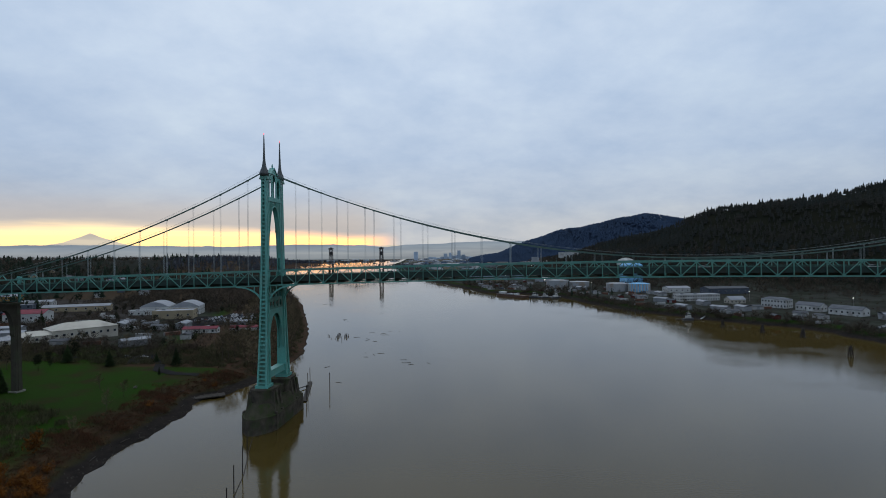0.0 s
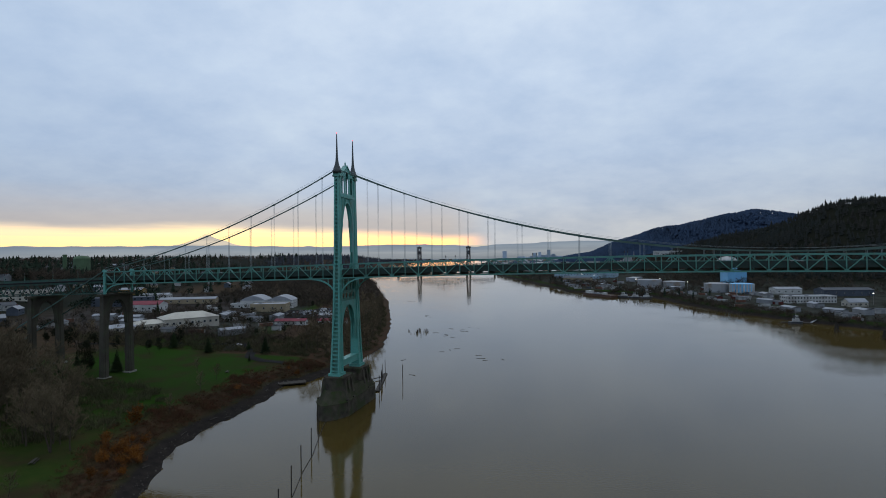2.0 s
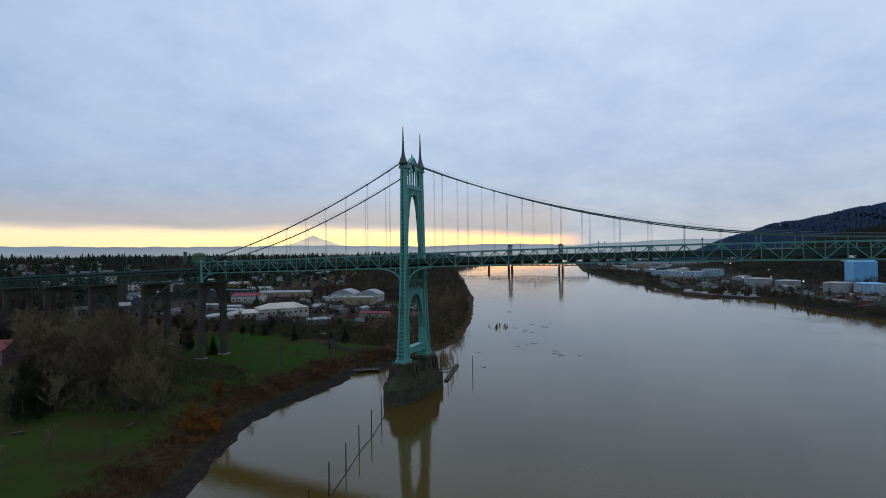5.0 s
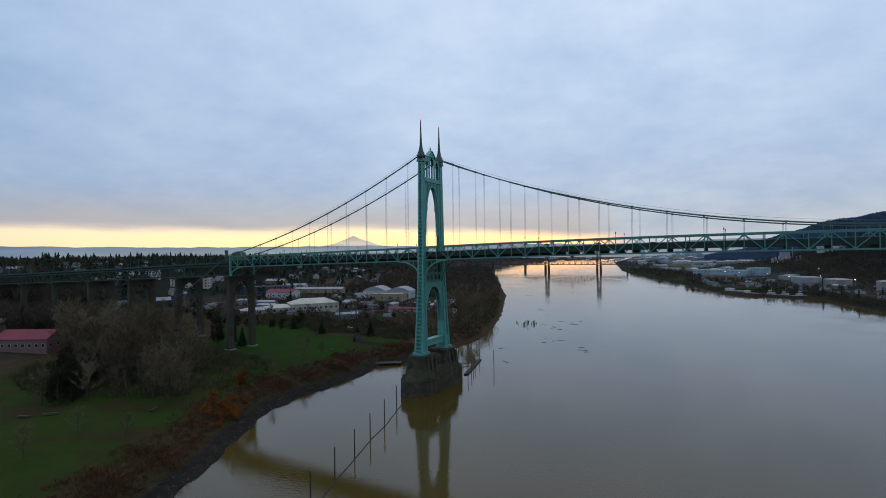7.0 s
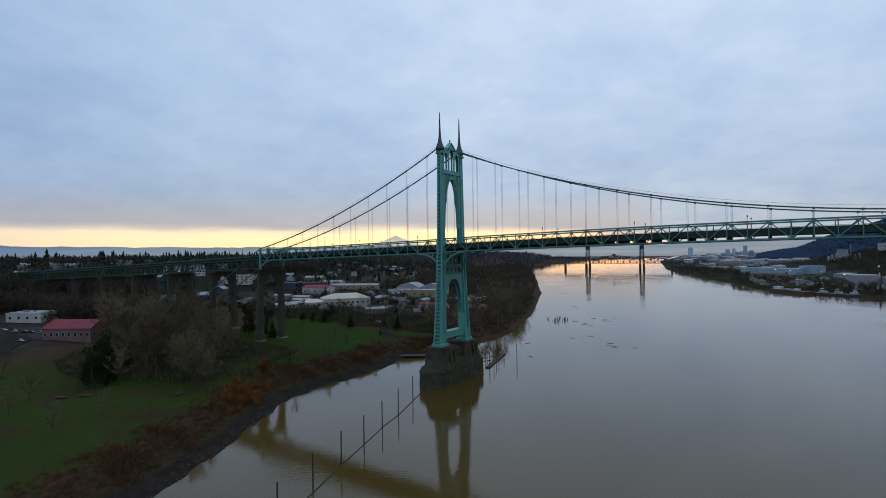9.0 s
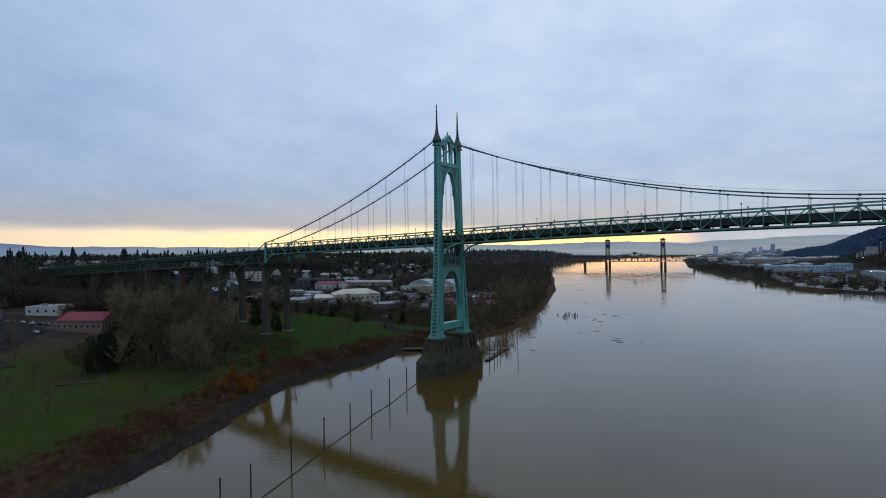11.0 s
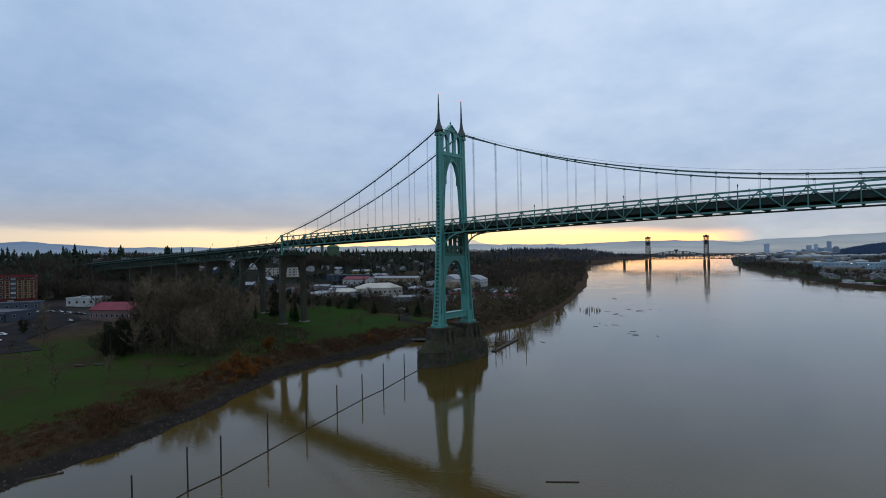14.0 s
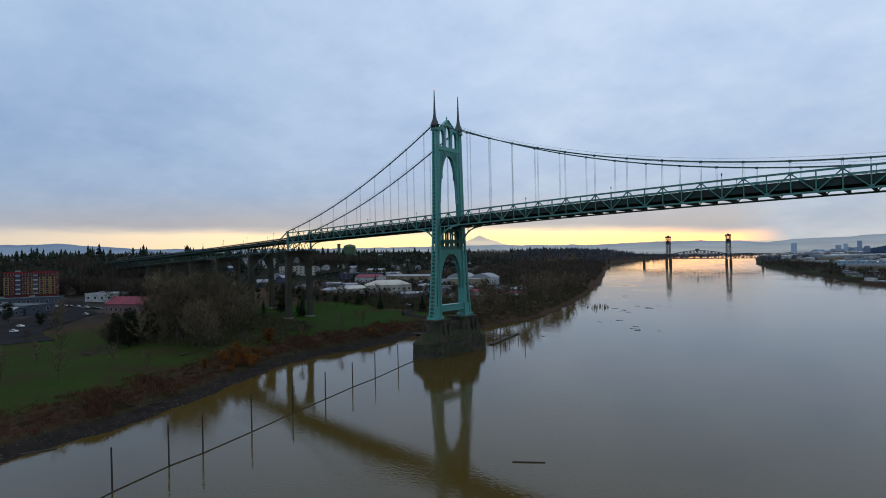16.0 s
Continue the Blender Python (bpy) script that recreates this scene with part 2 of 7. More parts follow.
# Distance haze is mixed into this base colour as blue.
HAZE_BLUE_FIR = material("haze_tinted_hill_firs", (0.031, 0.053, 0.096), 0.95, second=(0.027, 0.044, 0.076), scale=0.006, fine=0.05, island=0.06)
FAR_FIR = material("far_firs", (0.022, 0.032, 0.020), 0.95, second=(0.017, 0.025, 0.018), scale=0.02, fine=0.3, island=0.35)

# ---- mesh building ----


class Shape:
    """Collects vertices and faces of one mesh."""

    def __init__(self):
        self.v, self.f = [], []

    def add(self, verts, faces):
        n = len(self.v)
        self.v.extend(tuple(p) for p in verts)
        self.f.extend(tuple(i + n for i in q) for q in faces)
        return self

    def box(self, x0, x1, y0, y1, z0, z1):
        return self.frustum((x0, x1, y0, y1), z0, (x0, x1, y0, y1), z1)

    def frustum(self, a, z0, b, z1):
        """A box whose plan changes from a (x0, x1, y0, y1) at z0 to b at z1."""
        v = [(x, y, z0) for x, y in ((a[0], a[2]), (a[1], a[2]), (a[1], a[3]), (a[0], a[3]))]
        v += [(x, y, z1) for x, y in ((b[0], b[2]), (b[1], b[2]), (b[1], b[3]), (b[0], b[3]))]
        return self.add(v, [(3, 2, 1, 0), (4, 5, 6, 7), (0, 1, 5, 4), (1, 2, 6, 5), (2, 3, 7, 6), (3, 0, 4, 7)])

    def rod(self, p, q, r, s=None, sides=4, turn=0.785):
        """A tapered prism from p to q."""
        p, q = Vector(p), Vector(q)
        d = (q - p).normalized()
        u = d.cross(Vector((0, 0, 1)) if abs(d.z) < 0.98 else Vector((0, 1, 0))).normalized()
        w = u.cross(d)
        s = r if s is None else s
        ring = [(math.cos(turn + 2 * math.pi * i / sides), math.sin(turn + 2 * math.pi * i / sides)) for i in range(sides)]
        v = [p + (u * a + w * b) * r for a, b in ring] + [q + (u * a + w * b) * s for a, b in ring]
        f = [(i, (i + 1) % sides, sides + (i + 1) % sides, sides + i) for i in range(sides)]
        return self.add(v, f + [tuple(reversed(range(sides))), tuple(range(sides, 2 * sides))])

    def beam(self, p, q, w, h):
        """A rectangular bar, w across and h upright."""
        p, q = Vector(p), Vector(q)
        d = (q - p).normalized()
        u = d.cross(Vector((0, 0, 1)) if abs(d.z) < 0.98 else Vector((0, 1, 0))).normalized() * (w / 2)
        t = u.cross(d).normalized() * (h / 2)
        v = [a + b for a in (p, q) for b in (-u - t, u - t, u + t, -u + t)]
        return self.add(v, [(3, 2, 1, 0), (4, 5, 6, 7), (0, 1, 5, 4), (1, 2, 6, 5), (2, 3, 7, 6), (3, 0, 4, 7)])

    def tube(self, rows):
        """One upright member through plan boxes (x0, x1, y0, y1, z) at rising heights."""
        v = [(x, y, r[4]) for r in rows for x, y in ((r[0], r[2]), (r[1], r[2]), (r[1], r[3]), (r[0], r[3]))]
        n = len(rows)
        f = [(4 * k + i, 4 * k + (i + 1) % 4, 4 * k + 4 + (i + 1) % 4, 4 * k + 4 + i) for k in range(n - 1) for i in range(4)]
        return self.add(v, f + [(3, 2, 1, 0), (4 * n - 4, 4 * n - 3, 4 * n - 2, 4 * n - 1)])

    def strip(self, pts, w, h):
        """One continuous bar along a line of points, w across and h high."""
        pts = [Vector(p) for p in pts]
        v, n = [], len(pts)
        for k, p in enumerate(pts):
            d = (pts[min(k + 1, n - 1)] - pts[max(k - 1, 0)]).normalized()
            u = d.cross(Vector((0, 0, 1)) if abs(d.z) < 0.98 else Vector((0, 1, 0))).normalized() * (w / 2)
            t = u.cross(d).normalized() * (h / 2)
            v += [p - u - t, p + u - t, p + u + t, p - u + t]
        f = [(4 * k + i, 4 * k + (i + 1) % 4, 4 * k + 4 + (i + 1) % 4, 4 * k + 4 + i) for k in range(n - 1) for i in range(4)]
        return self.add(v, f + [(3, 2, 1, 0), (4 * n - 4, 4 * n - 3, 4 * n - 2, 4 * n - 1)])

    def lathe(self, profile, sides=12, at=(0, 0)):
        v = [(at[0] + r * math.cos(2 * math.pi * i / sides), at[1] + r * math.sin(2 * math.pi * i / sides), z) for r, z in profile for i in range(sides)]
        f = [(k * sides + i, k * sides + (i + 1) % sides, (k + 1) * sides + (i + 1) % sides, (k + 1) * sides + i) for k in range(len(profile) - 1) for i in range(sides)]
        f += [tuple(reversed(range(sides))), tuple(range((len(profile) - 1) * sides, len(profile) * sides))]
        return self.add(v, f)

    def prism(self, outline, z0, z1, shrink=None):
        """An upright prism over a plan outline (anticlockwise); shrink is the outline at the top."""
        top = shrink or outline
        n = len(outline)
        v = [(x, y, z0) for x, y in outline] + [(x, y, z1) for x, y in top]
        return self.add(v, [tuple(reversed(range(n))), tuple(range(n, 2 * n))] + [(i, (i + 1) % n, n + (i + 1) % n, n + i) for i in range(n)])

    def gable(self, x0, x1, y0, y1, z0, rise, over=0.4, thick=0.25, along="x"):
        """A pitched roof with its ridge along x or y."""
        x0, x1, y0, y1 = x0 - over, x1 + over, y0 - over, y1 + over
        if along == "x":
            c = (y0 + y1) / 2
            sec = [(y0, z0), (c, z0 + rise), (y1, z0), (y1, z0 - thick), (c, z0 + rise - thick), (y0, z0 - thick)]
            v = [(x, a, b) for x in (x0, x1) for a, b in sec]
        else:
            c = (x0 + x1) / 2
            sec = [(x0, z0), (c, z0 + rise), (x1, z0), (x1, z0 - thick), (c, z0 + rise - thick), (x0, z0 - thick)]
            v = [(a, y, b) for y in (y0, y1) for a, b in sec]
        return self.add(v, [(0, 1, 7, 6), (1, 2, 8, 7), (2, 3, 9, 8), (3, 4, 10, 9), (4, 5, 11, 10), (5, 0, 6, 11), (0, 5, 4, 1), (1, 4, 3, 2), (6, 7, 10, 11), (7, 8, 9, 10)])

    def mesh(self, name, mat, smooth=False):
        me = bpy.data.meshes.new(name)
        me.from_pydata(self.v, [], self.f)
        me.materials.append(mat)
        if smooth:
            me.polygons.foreach_set("use_smooth", [True] * len(me.polygons))
        return me


def thing(name, label, category, at=(0, 0, 0), turn=0.0, group="", kind=""):
    ob = new(name)
    ob.matrix_world = pose(*at, 0, 0, turn)
    return tagged(ob, label, category, group, kind)


def part(name, shape, mat, parent, label="", smooth=False):
    """One mesh under a thing or a part, in the parent's own space."""
    me = shape if isinstance(shape, bpy.types.Mesh) else shape.mesh(name, mat, smooth)
    ob = new(name, me)
    ob.parent = parent
    return tagged(ob, label)


def solid(name, shape, mat, label, category, group="", kind="", at=(0, 0, 0), turn=0.0, smooth=False):
    ob = new(name, shape.mesh(name, mat, smooth))
    ob.matrix_world = pose(*at, 0, 0, turn)
    return tagged(ob, label, category, group, kind)


def plate(name, outline, holes, thick, mat, to):
    """A flat plate with real openings; to() turns (a, b, depth) into a place."""
    cu = bpy.data.curves.new(name, "CURVE")
    cu.dimensions, cu.fill_mode, cu.extrude = "2D", "BOTH", thick / 2
    for loop in (outline, *holes):
        sp = cu.splines.new("POLY")
        sp.points.add(len(loop) - 1)
        for pt, (a, b) in zip(sp.points, loop):
            pt.co = (a, b, 0, 1)
        sp.use_cyclic_u = True
    ob = bpy.data.objects.new(name, cu)
    scene.collection.objects.link(ob)
    bpy.context.view_layer.update()
    me = bpy.data.meshes.new_from_object(ob.evaluated_get(bpy.context.evaluated_depsgraph_get()))
    bpy.data.objects.remove(ob)
    bpy.data.curves.remove(cu)
    for v in me.vertices:
        v.co = to(*v.co)
    me.materials.clear()
    me.materials.append(mat)
    return me


def pointed(c, half, z0, spring, apex, n=8):
    """The outline of an opening with a pointed arch."""
    pts = [(c - half, z0), (c + half, z0)]
    for i in range(n + 1):
        a = i / n
        pts.append((c + half * math.cos(a * math.pi / 2) ** 0.85 if i < n else c, spring + (apex - spring) * math.sin(a * math.pi / 2) ** 1.15))
    for i in range(n - 1, -1, -1):
        a = i / n
        pts.append((c - half * math.cos(a * math.pi / 2) ** 0.85, spring + (apex - spring) * math.sin(a * math.pi / 2) ** 1.15))
    return pts


# ---- the lie of the land ----
BANK_Y = [-900, -400, -250, -170, -145, -131, -102, -88, -76, -60, -40, -16, 5, 20, 33, 41, 60, 100, 146, 249, 310, 513, 648, 790, 1000, 1520, 1900, 2330, 2800, 3500, 3900, 4900]
LEFT_X = [140, 55, 14, -4, -8, -12, -25, -32, -37.5, -43.5, -45, -43, -42.5, -45.5, -47, -37, -32, -29, -27, -50, -67, -128, -179, -228, -310, -492, -625, -692, -765, -720, -400, -330]
RIGHT_Y = [-900, -400, 0, 100, 170, 210, 255, 295, 335, 395, 452, 520, 600, 650, 690, 980, 1394, 1600, 2700, 4900]
RIGHT_X = [575, 515, 450, 425, 408, 402, 391, 355, 323, 295, 275, 262, 252, 205, 142, 60, -47, -85, -230, -320]
FAR_RIDGE = [(330, 2750, 4), (450, 2745, 62), (615, 2715, 143), (885, 2650, 213), (1107, 2577, 258), (1300, 2520, 223), (1480, 2440, 233), (1900, 2300, 278)]
NEAR_RIDGE = [(620, 1500, 69), (740, 1250, 129), (838, 1053, 175), (897, 1015, 187), (1035, 912, 207), (1250, 700, 249), (1420, 300, 279), (1500, -300, 279), (1500, -900, 259)]


def ridge(x, y, line, w):
    best = np.zeros_like(x)
    for (ax, ay, ah), (bx, by, bh) in zip(line, line[1:]):
        dx, dy = bx - ax, by - ay
        t = np.clip(((x - ax) * dx + (y - ay) * dy) / (dx * dx + dy * dy), 0, 1)
        d = np.hypot(x - ax - t * dx, y - ay - t * dy)
        best = np.maximum(best, (ah + (bh - ah) * t) * np.exp(-(d / w) ** 2))
    return best


def left_x(y):
    return np.interp(y, BANK_Y, LEFT_X) + 0.7 * np.sin(y * 0.21) + 0.6 * np.sin(y * 0.47 + 1)


def right_x(y):
    return np.interp(y, RIGHT_Y, RIGHT_X) + 3.0 * np.sin(y * 0.06) + 2.0 * np.sin(y * 0.17 + 2)


def ground_z(x, y):
    x, y = np.asarray(x, float), np.asarray(y, float)
    dl, dr = left_x(y) - x, x - right_x(y)
    roll = 1.1 * np.sin(x * 0.021 + 1.3 * np.sin(y * 0.013)) * np.sin(y * 0.027 + 0.7) + 0.35 * np.sin(x * 0.11 + y * 0.07)
    zl = np.interp(dl, [-12, 0, 5, 10, 18, 30, 80, 150, 200, 350, 500, 620, 1500, 4900], [-4, 0, 1.3, 3.0, 5.6, 6.8, 8.2, 10.5, 12.5, 16, 30, 42, 51, 48])
    zr = np.interp(dr, [-12, 0, 6, 14, 30, 300, 900], [-4, 0, 2.4, 4.6, 5.6, 8, 12])
    zl += roll * np.clip((dl - 12) / 40, 0, 1)
    zl += 30 * np.clip((y - 1350) / 450, 0, 1) * np.clip((dl - 15) / 150, 0, 1) * (1 - np.clip((dl - 320) / 420, 0, 1)) * (1 - np.clip((y - 2700) / 500, 0, 1))
    zl *= 1 - 0.84 * np.clip((y - 2900) / 600, 0, 1)
    hills = np.maximum(np.maximum(ridge(x, y, NEAR_RIDGE, 330) * 0.96 - 8, ridge(x, y, FAR_RIDGE, 265) * 0.97 - 12), 0)
    bumps = 9 * np.sin(x * 0.013 + 2) * np.sin(y * 0.011) + 5 * np.sin(x * 0.031 + y * 0.023)
    zr = np.where(dr > 40, zr + (hills + bumps * np.clip(hills / 120, 0, 1)) * np.clip((dr - 40) / 260, 0, 1), zr)
    return np.where(dl >= -12, zl, np.where(dr >= -12, zr, -4.0))


def gz(x, y):
    return float(ground_z(x, y))


def ground_material():
    m = material("ground_cover", (0.016, 0.047, 0.003), 1.0, second=(0.022, 0.034, 0.006), stain=(0.027, 0.023, 0.009), stain_scale=0.07, scale=0.035, fine=1.2, bump=0.08)
    nt = m.node_tree
    N, L = nt.nodes, nt.links
    p = N["Principled BSDF"]
    grass = p.inputs["Base Color"].links[0].from_socket
    geo = N.new("ShaderNodeNewGeometry")
    col = N.new("ShaderNodeVertexColor")
    col.layer_name = "cover"
    sep = N.new("ShaderNodeSeparateColor")
    L.new(col.outputs[0], sep.inputs[0])

    def patch(sc, a, b, c, d):
        n = N.new("ShaderNodeTexNoise")
        n.inputs["Scale"].default_value, n.inputs["Detail"].default_value = sc, 6
        L.new(geo.outputs["Position"], n.inputs["Vector"])
        r = N.new("ShaderNodeValToRGB")
        r.color_ramp.elements[0].position, r.color_ramp.elements[0].color = a, (*c, 1)
        r.color_ramp.elements[1].position, r.color_ramp.elements[1].color = b, (*d, 1)
        L.new(n.outputs["Fac"], r.inputs[0])
        return r.outputs[0]

    def mx(f, a, b):
        n = N.new("ShaderNodeMixRGB")
        L.new(f, n.inputs[0])
        L.new(a, n.inputs[1])
        L.new(b, n.inputs[2])
        return n.outputs[0]

    mud = patch(0.35, 0.35, 0.7, (0.026, 0.021, 0.018), (0.014, 0.012, 0.011))
    litter = patch(0.25, 0.35, 0.65, (0.060, 0.032, 0.020), (0.034, 0.025, 0.015))
    yard = patch(0.06, 0.4, 0.62, (0.044, 0.041, 0.040), (0.020, 0.018, 0.017))
    c = mx(sep.outputs[0], grass, mud)
    c = mx(sep.outputs[1], c, litter)
    c = mx(sep.outputs[2], c, yard)
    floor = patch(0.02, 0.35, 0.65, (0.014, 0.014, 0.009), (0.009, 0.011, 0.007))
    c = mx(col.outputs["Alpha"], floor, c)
    L.new(c, p.inputs["Base Color"])
    return m


def build_ground():
    ys = np.concatenate([np.arange(-900, -260, 40), np.arange(-260, 160, 4), np.arange(160, 420, 10), np.arange(420, 1600, 30), np.arange(1600, 4901, 110)]).astype(float)
    dl = np.array([4900, 4000, 3200, 2600, 2100, 1700, 1400, 1200, 1000, 850, 720, 620, 540, 470, 410, 360, 315, 275, 240, 210, 185, 160, 140, 122, 106, 92, 80, 69, 59, 50, 42, 36, 30, 25, 21, 18, 15, 12.5, 10, 8, 6, 4, 2.5, 1.2, 0, -3, -8, -12.0])
    dr = np.array([-12, -8, -3, 0, 2, 4, 6, 9, 12, 16, 22, 30, 40, 55, 75, 100, 130, 165, 205, 250, 300, 360, 420, 480, 540, 600, 660, 730, 800, 870, 940, 1020, 1100, 1200, 1300, 1450, 1600, 1800, 2100, 2500, 3200, 4200.0])
    rows = []
    for y in ys:
        rows.append(np.concatenate([left_x(y) - dl, right_x(y) + dr]))
    X = np.array(rows)
    Y = np.repeat(ys[:, None], X.shape[1], 1)
    Z = ground_z(X, Y)
    Z[:, len(dl) - 1] = Z[:, len(dl)] = -4
    n = X.shape[1]
    idx = np.arange(X.size).reshape(X.shape)
    q = np.stack([idx[:-1, :-1], idx[:-1, 1:], idx[1:, 1:], idx[1:, :-1]], -1).reshape(-1, 4)
    me = bpy.data.meshes.new("ground")
    me.from_pydata(np.stack([X, Y, Z], -1).reshape(-1, 3).tolist(), [], q.tolist())
    DL, DR = (left_x(Y) - X), (X - right_x(Y))
    mud = np.maximum(np.interp(DL, [6, 11], [1, 0]) * (DR < -20), np.interp(DR, [5, 14], [1, 0]) * (DL < -20))
    lit = np.clip(np.interp(DL, [6, 10, 18, 26], [0, 1, 0.9, 0]), 0, 1) * (DL > 0)
    lit = np.maximum(lit, np.where((DL > 0) & (Y > 75) & (DL < 90), 1, 0))
    lit = np.maximum(lit, np.where((DL > 150) | (DL > 40) & (Y > 420), 0.9, 0))
    lit = np.maximum(lit, np.where((DR > 20) & (ridge(X, Y, NEAR_RIDGE, 330) > 30), 1, 0))
    yard = np.where((DR > 20) & (ridge(X, Y, NEAR_RIDGE, 330) < 30) & (Y > 150), 0.8, 0)
    yard = np.maximum(yard, np.where((DL > 165) & (Y > -140) & (Y < 0), 0.85, 0))
    yard = np.maximum(yard, np.where((DL > 95) & (DL < 330) & (Y > 120) & (Y < 460), 0.75, 0))
    lit = np.maximum(lit, np.where((DL > 20) & (DL < 150) & (Y < -30), 0.25, 0) * np.clip((-30 - Y) / 40, 0, 1))
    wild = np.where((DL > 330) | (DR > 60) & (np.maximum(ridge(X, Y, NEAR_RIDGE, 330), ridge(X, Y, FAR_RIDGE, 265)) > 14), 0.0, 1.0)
    c = np.stack([mud, lit, yard, wild], -1).reshape(-1, 4)
    ca = me.color_attributes.new("cover", "FLOAT_COLOR", "POINT")
    ca.data.foreach_set("color", c.astype(np.float32).ravel())
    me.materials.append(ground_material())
    # The far hill's floor carries the same haze blue in its colour.
    me.materials.append(material("haze_tinted_forest_floor", (0.029, 0.049, 0.088), 1.0, second=(0.026, 0.042, 0.072), scale=0.006, fine=0.05))
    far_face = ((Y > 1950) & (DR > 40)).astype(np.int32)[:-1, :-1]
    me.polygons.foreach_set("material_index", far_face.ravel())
    me.polygons.foreach_set("use_smooth", [True] * len(me.polygons))
    ob = new("ground", me)
    return tagged(ob, "dark winter grass, muddy banks and wooded hills", "ground", kind="structure")


build_ground()


def water_material():
    m = bpy.data.materials.new("river_water")
    m.use_nodes = True
    nt = m.node_tree
    N, L = nt.nodes, nt.links
    p = N["Principled BSDF"]
    geo = N.new("ShaderNodeNewGeometry")
    def nz(sc, det, stretch=(1, 1, 1)):
        mp = N.new("ShaderNodeMapping")
        mp.inputs["Scale"].default_value = stretch
        L.new(geo.outputs["Position"], mp.inputs[0])
        n = N.new("ShaderNodeTexNoise")
        n.inputs["Scale"].default_value, n.inputs["Detail"].default_value = sc, det
        L.new(mp.outputs[0], n.inputs["Vector"])
        return n.outputs["Fac"]
    mx = N.new("ShaderNodeMixRGB")
    L.new(nz(0.012, 4), mx.inputs[0])
    mx.inputs[1].default_value, mx.inputs[2].default_value = (0.074, 0.050, 0.013, 1), (0.060, 0.041, 0.011, 1)
    L.new(mx.outputs[0], p.inputs["Base Color"])
    p.inputs["Roughness"].default_value, p.inputs["IOR"].default_value = 0.015, 1.33
    a, b = N.new("ShaderNodeBump"), N.new("ShaderNodeBump")
    # cat's paws: patches of ripples on water that is otherwise nearly still
    paw = N.new("ShaderNodeMapRange")
    paw.interpolation_type = "SMOOTHSTEP"
    L.new(nz(0.016, 3), paw.inputs[0])
    paw.inputs[1].default_value, paw.inputs[2].default_value = 0.46, 0.62
    paw.inputs[3].default_value, paw.inputs[4].default_value = 0.30, 0.75
    L.new(paw.outputs[0], a.inputs["Strength"])
    a.inputs["Distance"].default_value = 0.05
    b.inputs["Strength"].default_value, b.inputs["Distance"].default_value = 0.16, 0.05
    L.new(nz(1.1, 3), a.inputs["Height"])
    L.new(nz(0.18, 3, (1, 0.6, 1)), b.inputs["Height"])
    L.new(a.outputs[0], b.inputs["Normal"])
    L.new(b.outputs[0], p.inputs["Normal"])
    return m


WATER = water_material()
solid("water", Shape().add([(-4500, -900, 0), (2500, -900, 0), (2500, 4900, 0), (-4500, 4900, 0)], [(0, 1, 2, 3)]), WATER, "calm muddy brown river reflecting the overcast sky", "river", kind="structure")

# ---- the suspension bridge ----
# Built along its own x axis from the near tower; AXIS turns it into the place.
AXIS = pose(0, 0, 0, 0, 0, -4.946)
HALF = 8.4            # cables and trusses stand this far from the centre line
PANEL, MAIN_N, SIDE_N = 6.095, 60, 21
X0 = 1.3
X1 = X0 + PANEL * MAIN_N
MID = (X0 + X1) / 2
FAR = X1 + X0         # the far tower
END = -131.0
SIDE = (END + X0) / -SIDE_N


def bridge_thing(name, label, category, at=(0, 0, 0), group=""):
    ob = thing(name, label, category, at, 0, group)
    ob.matrix_world = AXIS @ pose(*at)
    return ob


def on_land(x, y):
    p = AXIS @ Vector((x, y, 0))
    return p.x, p.y


def land_z(x, y):
    return gz(*on_land(x, y))


def chord_top(x):
    if x < 0:
        return 65.3 + 0.0235 * x
    if x > FAR:
        return 65.3 - 0.0235 * (x - FAR)
    return 68.15 - 2.7 * ((x - MID) / MID) ** 2


def chord_low(x):
    return chord_top(x) - 6.05


def road_z(x):
    return chord_low(x) + 2.75


def cable_z(x):
    if x < 0:
        t = x / END
        return 108.3 + (63.2 - 108.3) * t - 4 * 5.2 * t * (1 - t)
    return 69.4 + 39.0 * ((x - MID) / MID) ** 2


def leg_section(z):
    """Half-depth along the bridge, inner and outer face of a tower leg at a height."""
    hx = np.interp(z, [17, 40, 65, 107], [2.2, 1.75, 1.4, 1.05])
    inner = np.interp(z, [17, 65, 107], [8.3, 7.5, 7.3])
    outer = np.interp(z, [17, 30, 45, 65, 107], [13.0, 11.8, 10.8, 9.9, 9.3])
    return float(hx), float(inner), float(outer)


